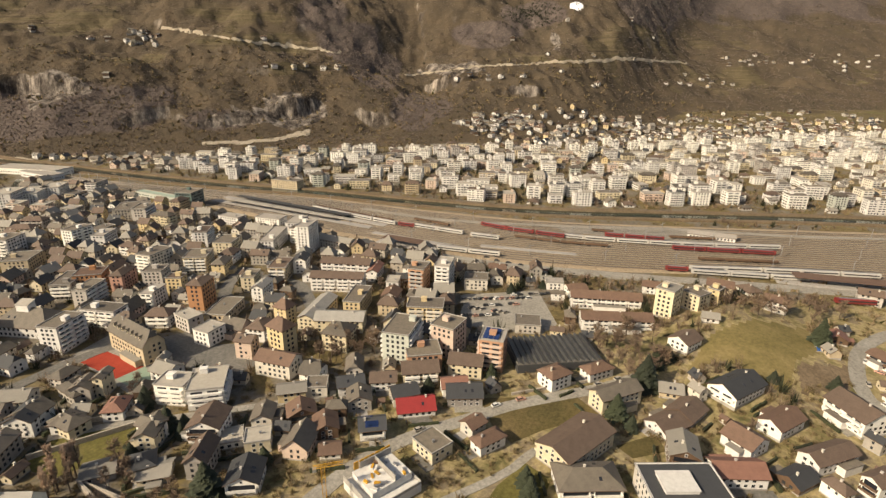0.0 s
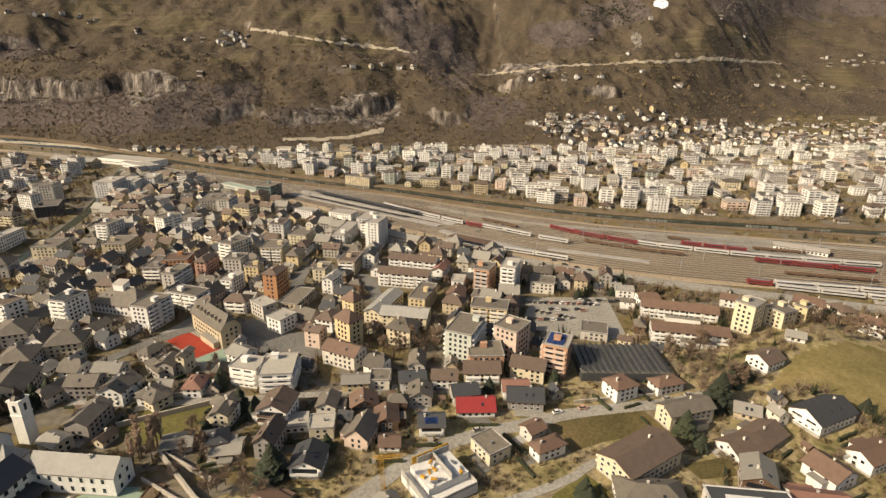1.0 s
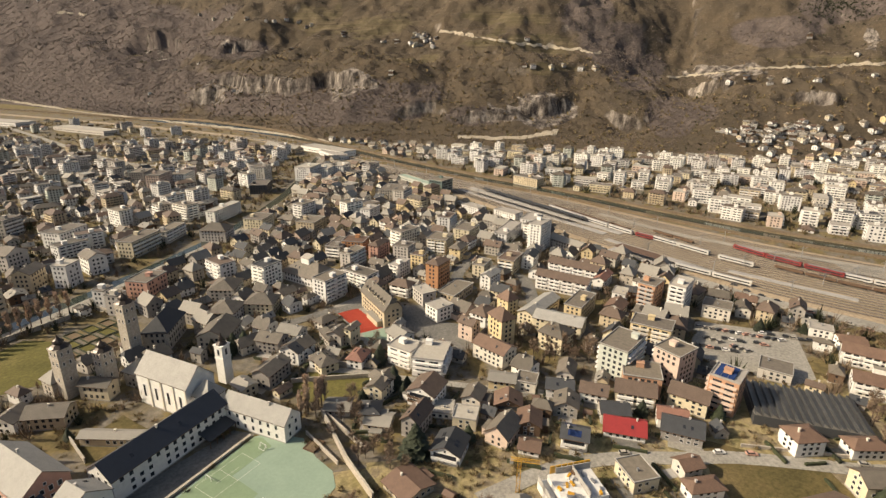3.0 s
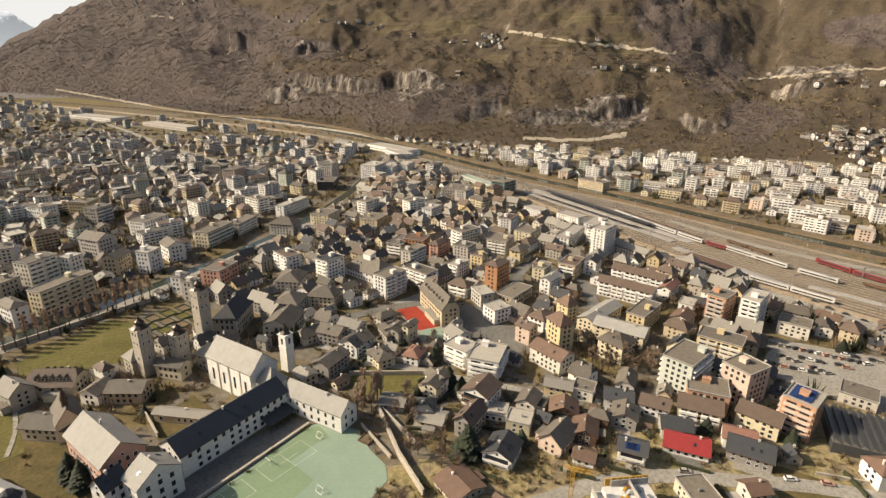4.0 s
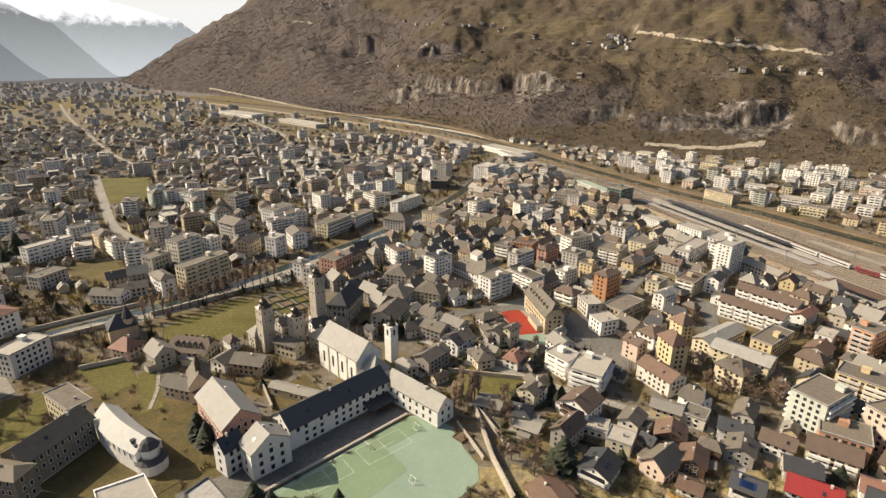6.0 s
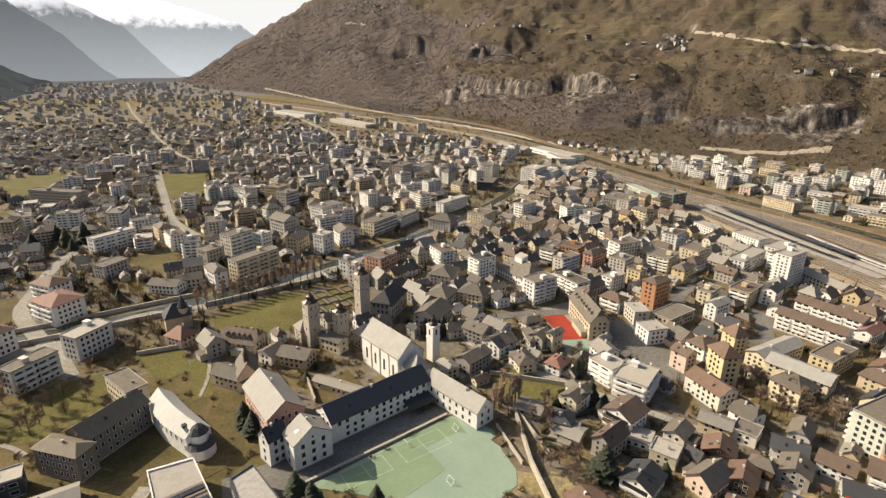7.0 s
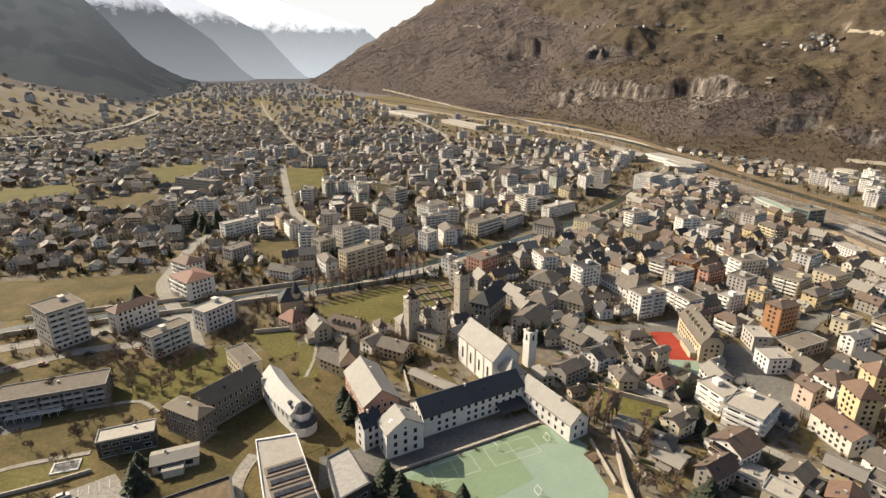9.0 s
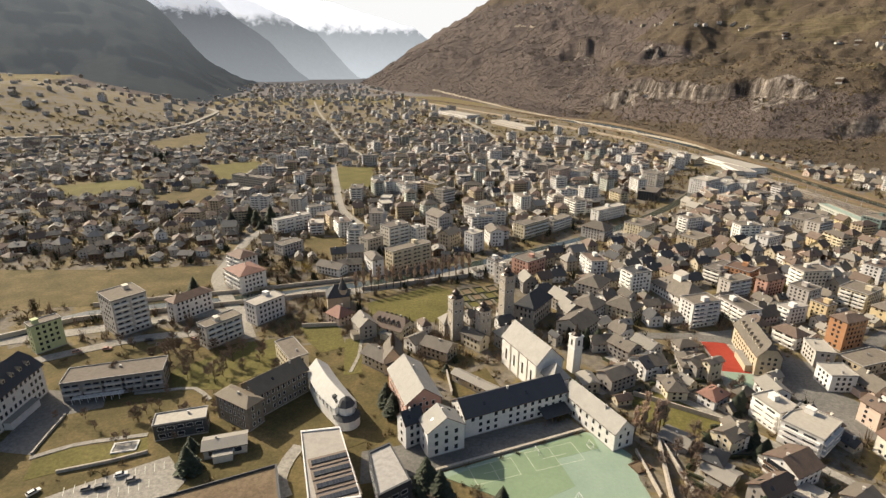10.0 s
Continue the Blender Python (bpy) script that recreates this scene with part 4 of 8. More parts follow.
# ---- lawns, courts, yards and streets ----
COVERS.append(sheet("lawn", "spring green lawn of the palace garden", "lawn", [(-66.2, 296.0), (-27.3, 327.5), (-14.8, 317.4), (-15.1, 291.4), (-17.0, 273.6), (-60.3, 275.1)], M_LAWN, 0.060))
COVERS.append(sheet("field", "dry meadow beside the apartment blocks", "meadow", [(-356.8, 327.5), (-255.2, 336.0), (-186.5, 350.7), (-171.1, 312.8), (-196.2, 298.1), (-227.3, 278.9), (-297.3, 265.5)], M_DRY, 0.054))
COVERS.append(sheet("sports_field", "mown green football pitch", "sports field", [(-201.7, 727.8), (-147.5, 733.2), (-121.0, 599.8), (-156.4, 596.5)], M_LAWN, 0.068))
COVERS.append(sheet("field", "green field among far houses", "meadow", [(-382.4, 726.9), (-324.5, 764.4), (-285.7, 707.1), (-310.3, 624.8)], M_LAWN, 0.062))
COVERS.append(sheet("field", "dry field below the far road", "meadow", [(-592.1, 912.3), (-550.3, 1075.5), (-465.4, 873.9), (-540.2, 859.8)], M_DRY, 0.066))
COVERS.append(sheet("field", "dry green field among houses", "meadow", [(-355.1, 553.1), (-305.2, 585.4), (-260.4, 524.4), (-322.9, 507.2)], M_DRY, 0.070))
COVERS.append(sheet("field", "small dry meadow between flats", "meadow", [(-143.4, 417.6), (-113.7, 423.2), (-102.5, 387.2), (-128.4, 377.3)], M_DRY, 0.074))
COVERS.append(sheet("field", "brownish field among houses", "meadow", [(-490.0, 582.7), (-422.5, 627.3), (-378.3, 578.6), (-438.0, 532.5)], M_LAWN, 0.078))
COVERS.append(sheet("lawn", "sloping lawn with bare bushes", "lawn", [(-143.7, 212.0), (-118.5, 243.4), (-105.9, 248.1), (-91.8, 223.7), (-112.2, 200.5), (-133.6, 198.8)], M_LAWN, 0.090))
COVERS.append(sheet("lawn", "garden lawn behind the chapel", "lawn", [(-97.2, 263.7), (-76.6, 268.1), (-66.4, 242.2), (-77.0, 235.6), (-87.7, 246.5)], M_LAWN, 0.094))
COVERS.append(sheet("lawn", "narrow garden lawn by the old chapel", "lawn", [(-68.6, 251.0), (-60.2, 251.7), (-53.2, 219.1), (-61.2, 216.0)], M_LAWN, 0.098))
COVERS.append(sheet("meadow", "dry brown grass round the white church", "meadow", [(-87.6, 164.6), (-85.6, 182.2), (-71.1, 197.2), (-58.3, 182.4), (-44.8, 179.8), (-39.7, 171.6), (-50.1, 164.3), (-67.6, 174.5), (-65.2, 145.4), (-76.1, 142.4), (-90.1, 146.7)], M_DRY, 0.102))
COVERS.append(sheet("courtyard", "dry grass courtyard", "courtyard", [(-12.2, 216.5), (5.7, 227.7), (13.2, 210.3), (-9.3, 202.0)], M_DRY, 0.106))
COVERS.append(sheet("yard", "dark courtyard asphalt before the college", "yard", [(-41.6, 165.0), (-2.4, 177.8), (39.5, 191.8), (46.0, 184.5), (24.0, 173.9), (-12.6, 156.0), (-38.8, 148.5)], M_ASPHALT, 0.100))
COVERS.append(sheet("sports_court", "pale green hard court of the college", "sports court", [(24.3, 173.2), (44.7, 183.1), (51.1, 182.1), (60.4, 170.7), (59.8, 158.9), (61.7, 148.2), (59.3, 140.7), (51.6, 136.2), (42.1, 132.3), (-12.2, 155.2)], M_COURT, 0.134))
COVERS.append(sheet("parking", "pale concrete parking deck", "parking lot", [(-144.4, 133.5), (-131.7, 143.5), (-112.6, 157.1), (-100.0, 145.9), (-102.1, 131.9)], M_PALEASPH, 0.128))
COVERS.append(sheet("sports_court", "red hard court of the school", "sports court", [(119.6, 263.0), (132.1, 262.7), (132.2, 232.7), (119.2, 234.1)], M_REDCOURT, 0.142))
COVERS.append(sheet("sports_court", "small green hard court", "sports court", [(119.0, 233.6), (132.3, 232.2), (128.3, 220.1), (117.7, 217.5)], M_COURT, 0.136))
COVERS.append(sheet("yard", "pale asphalt schoolyard", "yard", [(108.9, 270.3), (147.1, 279.3), (142.9, 244.8), (129.6, 219.3), (114.6, 215.9), (119.6, 263.0)], M_PALEASPH, 0.120))
COVERS.append(sheet("yard", "grey asphalt square between school buildings", "yard", [(155.5, 251.5), (166.8, 244.3), (159.1, 226.4), (169.3, 211.5), (161.2, 186.3), (149.1, 188.4), (144.0, 208.6), (139.0, 217.2)], M_ASPHALT, 0.124))
COVERS.append(sheet("meadow", "fallow green plot behind a garden wall", "meadow", [(68.2, 208.0), (84.7, 215.8), (106.5, 195.5), (89.9, 185.6), (69.6, 192.3)], M_LAWN, 0.138))
COVERS.append(sheet("parking", "large pale asphalt parking lot", "parking lot", [(282.1, 137.1), (312.1, 96.1), (271.7, 71.1), (256.7, 74.8), (243.4, 117.9)], M_PALEASPH, 0.142))
COVERS.append(sheet("meadow", "dry meadow beside the curving road", "meadow", [(186.7, 80.1), (208.0, 43.1), (199.9, 30.9), (178.7, 49.0), (165.4, 57.2), (172.2, 68.4)], M_DRY, 0.146))
COVERS.append(sheet("meadow", "dry grass below the big house", "meadow", [(183.2, 21.1), (197.7, 8.6), (189.3, 3.4), (179.2, 14.1)], M_DRY, 0.150))
COVERS.append(sheet("garden", "terraced lawn of a family house", "garden", [(142.2, 53.4), (157.6, 48.6), (153.8, 37.7), (142.4, 37.1), (133.3, 53.8)], M_LAWN, 0.154))
COVERS.append(sheet("sports_court", "worn yellow-green half of the hard court", "sports court", [(-8.8, 153.8), (24.6, 172.7), (44.8, 182.7), (47.5, 180.4), (48.6, 173.8), (31.9, 166.6), (36.5, 153.2), (18.3, 142.3)], M_COURT2, 0.178))
COVERS.append(sheet("yard", "dark asphalt yard beside the hillside school", "yard", [(-192.5, 194.1), (-161.7, 193.5), (-155.3, 180.5), (-168.9, 174.9), (-164.0, 153.7), (-177.2, 154.5), (-181.2, 159.0), (-183.6, 172.6)], M_ASPHALT, 0.076))
COVERS.append(sheet("meadow", "bare winter orchard meadow", "meadow", [(-168.5, 177.6), (-148.4, 188.2), (-148.5, 193.2), (-124.7, 199.4), (-110.1, 187.2), (-110.4, 181.7), (-129.1, 175.8), (-128.7, 167.4), (-137.9, 162.0), (-162.7, 153.8)], M_DRY, 0.082))
COVERS.append(sheet("lawn", "green lawn strip below the orchard", "lawn", [(-161.2, 150.9), (-151.6, 159.0), (-136.8, 162.1), (-126.8, 166.8), (-121.9, 158.8), (-138.9, 150.8), (-156.8, 141.0)], M_LAWN, 0.086))
lane("path", "pale gravel path below the orchard", "path", [(-163.4, 151.9), (-152.3, 159.9), (-139.5, 164.5), (-127.6, 168.1)], 2.2, M_PALEASPH, 0.286)
lane("path", "pale path above the orchard", "path", [(-149.8, 194.4), (-138.1, 197.5), (-125.2, 200.3), (-114.3, 192.5)], 2.0, M_PALEASPH, 0.290)
lane("street", "drive between the hillside church and the school halls", "road", [(-62.4, 140.4), (-67.3, 148.4), (-67.7, 158.3), (-66.0, 166.3)], 5, M_PALEASPH, 0.294)
lane("street", "pale asphalt street curving between the houses", "road", [(96.0, 107.0), (108.2, 105.6), (119.0, 104.4), (129.9, 102.0), (144.3, 96.2), (156.9, 88.4), (171.0, 78.1), (186.4, 67.5), (199.5, 55.4), (209.3, 45.6), (222.0, 33.0), (236.8, 21.4)], 6.8, M_PALEASPH, 0.200)
lane("street", "narrow lane below the meadow", "road", [(126.0, 67.1), (141.6, 57.4), (153.4, 51.4), (165.0, 47.9), (173.8, 38.4)], 3.6, M_PALEASPH, 0.206)
lane("street", "road bending round the hillside", "road", [(374.3, -114.0), (342.4, -88.0), (316.6, -74.8), (289.6, -69.4), (266.9, -70.4), (254.8, -80.9)], 7, M_PALEASPH, 0.212)
lane("street", "station street along the yard", "road", [(352.5, 194.5), (342.2, 150.7), (355.1, 90.6), (374.3, 18.0), (396.2, -49.0), (415.6, -102.5)], 13, M_PALEASPH, 0.218)
lane("street", "street along the walled stream", "road", [(-256.0, 228.9), (-209.6, 249.3), (-166.5, 270.1), (-137.9, 281.5), (-108.4, 307.0), (-73.6, 314.4), (2.4, 360.9), (50.3, 397.6), (90.5, 428.8), (124.5, 456.7)], 9, M_PALEASPH, 0.224)
lane("street", "road between apartment blocks and meadow", "road", [(-120.0, 246.9), (-135.8, 272.6), (-153.6, 294.7), (-174.3, 325.1), (-180.5, 351.2), (-188.1, 409.2), (-184.5, 449.9)], 8, M_PALEASPH, 0.230)
lane("street", "lane with parked cars", "road", [(-215.1, 216.6), (-198.0, 228.9), (-174.2, 243.9), (-146.8, 251.1), (-126.6, 262.7)], 7, M_PALEASPH, 0.236)
lane("street", "street through the western quarter", "road", [(-207.3, 748.8), (-167.3, 613.2), (-136.2, 513.0), (-104.2, 457.0)], 8, M_PALEASPH, 0.242)
lane("street", "long straight street in the far town", "road", [(-599.2, 1963.0), (-455.6, 1533.0), (-313.9, 1150.9), (-219.8, 906.2), (-122.2, 723.3)], 5.5, M_PALEASPH, 0.248)
lane("street", "far valley road", "road", [(-91.5, 1581.2), (-1.2, 1208.1), (50.4, 981.8), (95.7, 836.6), (156.5, 794.3)], 10, M_PALEASPH, 0.254)
TRUNK_ROAD = [(-960, 880), (-869, 925), (-790, 968), (-711, 1011), (-668, 1075), (-655, 1190), (-690, 1340), (-732, 1490), (-797, 1576)]
STREETS.append((TRUNK_ROAD, 22))
strip("road", "pale trunk road on an embankment along the far slope", "road", TRUNK_ROAD, 11, M_PALEASPH, 4.0, 8, 6.0)
lane("street", "town street between blocks", "road", [(205.8, 244.0), (209.4, 266.5), (246.7, 290.5), (240.6, 259.0), (244.9, 237.3), (207.7, 188.9)], 8, M_ASPHALT, 0.266)
lane("street", "town street by the square", "road", [(87.8, 267.0), (116.4, 267.5), (140.1, 262.0), (149.8, 241.6)], 7, M_ASPHALT, 0.272)
lane("street", "lane along the garden wall", "road", [(81.0, 216.6), (95.5, 205.0), (108.9, 189.9), (125.3, 172.2), (142.1, 153.8), (158.9, 138.3), (167.7, 122.8)], 4, M_PALEASPH, 0.278)
lane("path", "garden path in the lawn", "path", [(-58.6, 218.7), (-57.9, 234.4), (-60.2, 251.7)], 1.6, M_PALEASPH, 0.302)

# ---- buildings that stand out, one by one ----
PLACED, YARDS = [], []
ROOF_WORDS = {"slate": "grey slate roof", "paleslate": "pale stone-slate roof", "brown": "brown tiled roof", "rust": "red-brown tiled roof", "red": "bright red roof",
              "brickred": "brick-red tiled roof", "dark": "dark slate roof", "navy": "blue-black metal roof", "olive": "weathered olive-brown tiled roof", "fibre": "weathered fibre-cement roof", "gravel": "flat gravel roof", "flatpale": "pale flat roof", "greensheet": "pale green metal roof", "shedgrey": "grey sheet roof", "whiteslate": "whitish slate roof"}
WALL_WORDS = {"white": "white rendered", "offwhite": "off-white rendered", "cream": "cream rendered", "yellow": "yellow rendered", "beige": "beige rendered", "grey": "grey rendered",
              "darkgrey": "dark-clad", "orange": "orange rendered", "pink": "pale pink rendered", "salmon": "salmon-coloured", "brown": "dark timber", "stone": "rubble-stone", "darkstone": "dark quarry-stone",
              "lime": "lime-green rendered", "palegreen": "pale green rendered", "greenglass": "green-tinted glass", "terracotta": "pale terracotta rendered", "brownsheet": "brown sheet-clad"}


def B(x, y, rot, w, d, floors, roof, wall, cover, kind="", near=False, **more):
    name = kind or ("apartment_block" if roof == "flat" and floors > 3 or floors > 4 else "house")
    words = name.replace("_", " ")
    bal = " and balconies" if more.get("balc") else ""
    label = "%s %d-storey %s with %s%s" % (WALL_WORDS[wall], floors, words, ROOF_WORDS[cover], bal)
    PLACED.append((x, y, 0.36 * (w + d) - 1 if max(w, d) < 2 * min(w, d) else 0.28 * (w + d)))
    if floors < 4 and not kind:
        YARDS.append((x, y, rot, w, d))
    if max(w, d) > 1.8 * min(w, d):
        a = radians(rot if w > d else rot + 90)
        for s in (-0.33, 0.33):
            PLACED.append((x + math.cos(a) * s * max(w, d), y + math.sin(a) * s * max(w, d), min(w, d) * 0.75))
    return building(name, label, words, (x, y), rot, w, d, floors, roof, wall, cover, near=near, **more)


HALL = B(127.6, 319.3, -68.8, 32.9, 19.4, 2, "hip", "white", "slate", rise=7, kind="assembly_hall")
B(86.2, 292.3, -39.6, 16.4, 14.2, 3, "hip", "cream", "slate", storey=2.20)
SCHOOL = B(139.5, 247.2, -96.3, 32.8, 10.9, 4, "half", "beige", "slate", rise=6.5, storey=2.5, kind="school")
B(106.9, 251.8, -76.1, 7.5, 10.3, 2, "hip", "offwhite", "slate", storey=2.20)
B(110.6, 227.2, -62.4, 4.1, 8.4, 4, "gable", "cream", "slate", storey=2.28)
B(104.5, 230.7, -57.7, 8.5, 9.0, 3, "gable", "grey", "slate", storey=2.20)
B(81.8, 229.6, -57.7, 10.4, 13.1, 3, "gable", "white", "dark", balc='l', storey=2.20)
B(64.8, 218.0, -57.0, 9.3, 15.2, 3, "gable", "grey", "slate", storey=2.20)
B(87.3, 250.4, -55.3, 12.0, 10.0, 2, "gable", "offwhite", "fibre", storey=2.20)
B(74.7, 244.4, -52.1, 12.4, 10.0, 3, "gable", "grey", "slate", storey=2.20)
B(123.0, 195.5, -68.3, 13.3, 10.6, 4, "flat", "white", "flatpale", balc='rf', win=(1.4,1.5), storey=2.28)
B(130.2, 183.6, -48.9, 14.7, 17.5, 4, "flat", "white", "flatpale", balc='rf', win=(1.4,1.5), storey=2.28)
B(129.9, 211.1, -84.7, 10.5, 9.7, 3, "gable", "white", "fibre", storey=2.20)
B(164.9, 225.4, -87.1, 10.9, 11.5, 3, "flat", "white", "flatpale", storey=2.55)
B(170.0, 248.0, -96.2, 13.6, 8.8, 3, "flat", "offwhite", "flatpale", storey=2.47)
B(189.8, 242.5, -67.3, 12.0, 23.8, 2, "flat", "beige", "gravel", storey=2.70)
B(192.5, 265.0, -67.2, 9.2, 14.9, 6, "hip", "orange", "brown", rise=1.8, storey=2.64)
B(180.1, 292.3, -67.7, 8.0, 14.3, 4, "flat", "white", "flatpale", balc='f', storey=2.28)
B(197.3, 293.8, -62.7, 9.7, 8.4, 5, "flat", "yellow", "brown", storey=2.22)
B(234.2, 296.4, -61.6, 8.7, 15.1, 4, "hip", "yellow", "slate", storey=2.28)
B(162.7, 326.6, -64.6, 8.7, 18.1, 5, "flat", "offwhite", "gravel", balc='r', storey=2.22)
B(176.0, 347.6, -48.1, 16.4, 14.3, 5, "flat", "orange", "rust", storey=2.22)
B(186.7, 331.4, -61.7, 7.9, 16.8, 5, "hip", "salmon", "brown", storey=2.22)
B(199.8, 317.0, -59.7, 12.4, 12.9, 5, "flat", "offwhite", "gravel", storey=2.22)
B(232.4, 317.2, -55.7, 15.4, 18.4, 5, "flat", "cream", "gravel", balc='f', storey=2.22)
B(268.7, 330.4, -64.5, 14.7, 19.7, 4, "flat", "cream", "gravel", storey=2.28)
B(299.1, 277.0, -70.2, 10.1, 19.6, 10, "flat", "white", "flatpale", balc='l', storey=2.17)
B(265.7, 253.5, -60.8, 8.5, 13.6, 4, "gable", "white", "dark", storey=2.28)
B(250.4, 257.8, -63.0, 11.8, 20.0, 4, "flat", "beige", "brown", balc='f', storey=2.28)
B(294.6, 307.9, -62.6, 10.6, 37.2, 4, "flat", "white", "flatpale", storey=2.40)
B(226.2, 260.3, -61.0, 8.4, 14.5, 4, "flat", "cream", "gravel", storey=2.28)
B(218.0, 242.0, -71.2, 7.2, 13.7, 4, "gable", "white", "paleslate", storey=2.28)
B(335.8, 322.0, -66.9, 11.9, 23.3, 4, "flat", "white", "flatpale", storey=2.28)
B(338.0, 354.4, -80.7, 24.6, 12.0, 3, "flat", "white", "flatpale", storey=2.20)
B(323.6, 387.2, -83.9, 21.9, 11.0, 3, "flat", "white", "flatpale", storey=2.20)
B(275.7, 221.2, -69.5, 33.9, 11.0, 4, "gable", "white", "brown", rise=2.4, balc='f', storey=2.28)
B(252.4, 210.4, -65.9, 33.4, 11.0, 4, "gable", "white", "brown", rise=2.4, balc='f', storey=2.28)
B(315.8, 262.3, -87.6, 29.5, 10.0, 3, "gable", "offwhite", "fibre", storey=2.20)
B(280.1, 200.9, -69.8, 7.0, 17.4, 3, "gable", "white", "brickred", storey=2.20)
B(210.3, 175.3, -63.7, 26.0, 13.0, 3, "gable", "cream", "paleslate", rise=2.5, storey=2.20)
B(213.5, 194.1, 15.8, 31.7, 10.0, 3, "gable", "cream", "paleslate", rise=2.2, storey=2.20)
B(233.9, 181.2, 19.4, 24.3, 10.0, 4, "flat", "yellow", "gravel", storey=2.28)
B(173.7, 182.8, -94.4, 11.5, 8.7, 6, "hip", "yellow", "rust", rise=4, storey=2.64)
B(199.0, 205.2, -88.8, 8.8, 7.9, 5, "hip", "yellow", "rust", rise=4, storey=2.22)
B(163.8, 196.9, -73.0, 8.7, 7.7, 4, "gable", "pink", "brown", storey=2.28)
B(160.2, 172.5, -79.7, 18.5, 10.9, 3, "gable", "offwhite", "rust", storey=2.5, kind="school")
B(194.1, 163.3, -76.8, 13.4, 13.3, 4, "hip", "cream", "slate", rise=4, storey=2.28)
B(276.4, 164.1, -77.6, 10.0, 14.4, 6, "flat", "terracotta", "gravel", balc='f', balc_mat='offwhite', storey=2.64)
B(286.2, 150.9, -74.0, 9.5, 17.3, 7, "flat", "white", "flatpale", balc='f', storey=2.55)
B(250.3, 168.2, -69.6, 9.6, 12.2, 3, "gable", "offwhite", "rust", storey=2.20)
B(255.9, 156.6, -71.0, 5.2, 9.5, 3, "hip", "yellow", "slate", storey=2.20)
B(268.4, 178.8, -64.6, 7.9, 10.9, 3, "flat", "white", "flatpale", storey=2.20)
B(238.9, 137.6, -66.3, 20.0, 13.0, 5, "flat", "yellow", "gravel", balc='f', balc_mat='offwhite', storey=2.22)
B(202.5, 130.1, -77.1, 13.5, 21.3, 6, "flat", "palegreen", "gravel", balc='lr', balc_mat='white', storey=2.64)
B(216.2, 111.4, -90.5, 12.8, 14.5, 6, "flat", "pink", "gravel", balc='l', balc_mat='white', storey=2.64)
B(197.3, 115.4, -51.8, 16.2, 14.0, 4, "flat", "terracotta", "gravel", win=(1.6,1.5), storey=2.28)
B(186.4, 110.7, -53.4, 16.2, 11.0, 3, "gable", "cream", "brown", balc='f', storey=2.20)
B(202.8, 94.8, -72.4, 15.5, 11.0, 3, "gable", "cream", "brown", storey=2.20)
B(185.6, 92.6, -53.0, 11.2, 9.0, 2, "gable", "white", "brickred", storey=2.20, near=True)
B(182.9, 86.3, -59.2, 14.9, 12.0, 2, "gable", "grey", "dark", storey=1.95, near=True)
B(165.9, 100.9, -51.8, 15.4, 11.0, 1, "gable", "white", "red", storey=2.40, rise=3.2, near=True)
B(169.6, 108.9, -42.0, 11.1, 9.0, 2, "gable", "grey", "dark", storey=2.20, near=True)
B(174.3, 122.7, -56.8, 11.2, 9.0, 2, "gable", "white", "brown", storey=2.20, near=True)
B(164.4, 133.7, -47.3, 11.5, 9.0, 2, "gable", "white", "dark", storey=2.20, near=True)
B(157.4, 123.8, -51.3, 9.7, 10.0, 2, "gable", "grey", "slate", storey=2.20, near=True)
B(144.4, 107.8, -52.8, 9.9, 9.0, 2, "gable", "white", "dark", balc='f', storey=2.20, near=True)
B(136.1, 124.3, -47.0, 9.0, 10.0, 2, "gable", "brown", "rust", ridge='y', storey=2.20, near=True)
B(127.3, 114.9, -53.5, 7.5, 7.0, 1, "gable", "white", "rust", storey=2.20, near=True)
B(138.0, 138.6, -43.3, 10.9, 9.0, 2, "gable", "brown", "rust", ridge='y', balc='f', balc_mat='brown', storey=2.20, near=True)
B(147.6, 152.6, -49.4, 11.7, 8.0, 2, "gable", "yellow", "fibre", rise=1.6, storey=2.20, near=True)
B(156.1, 145.6, -55.3, 8.8, 9.0, 2, "flat", "offwhite", "gravel", storey=2.20, near=True)
B(99.9, 179.0, -58.9, 7.4, 13.1, 3, "gable", "cream", "slate", ridge='y', storey=2.20, near=True)
B(113.9, 164.0, -61.3, 12.3, 13.0, 3, "gable", "white", "brown", balc='f', balc_mat='brown', storey=2.20, near=True)
B(88.6, 161.6, -46.9, 10.3, 9.0, 1, "gable", "cream", "fibre", rise=1.6, storey=2.20, near=True)
B(88.0, 167.4, -35.8, 8.1, 9.0, 2, "hip", "offwhite", "dark", storey=2.20, near=True)
B(79.5, 179.6, -38.1, 10.3, 9.0, 1, "gable", "offwhite", "fibre", rise=1.4, storey=2.20, near=True)
B(101.3, 130.8, -56.0, 11.1, 11.9, 2, "gable", "white", "dark", ridge='y', balc='f', storey=2.20, near=True)
B(117.6, 141.7, -48.5, 9.4, 8.8, 2, "flat", "cream", "flatpale", storey=2.20, near=True)
B(113.8, 153.1, -44.1, 9.8, 9.0, 1, "flat", "white", "flatpale", storey=2.20, near=True)
B(129.2, 150.6, -56.4, 7.9, 9.9, 2, "gable", "offwhite", "slate", storey=2.20, near=True)
B(79.2, 125.2, -84.9, 12.4, 12.4, 1, "gable", "beige", "rust", rise=1.8, storey=2.20, near=True)
B(104.0, 207.6, -53.3, 7.7, 10.8, 2, "hip", "white", "brickred", storey=2.20)
B(88.5, 215.1, -57.8, 10.1, 7.2, 2, "hip", "white", "slate", storey=2.20)
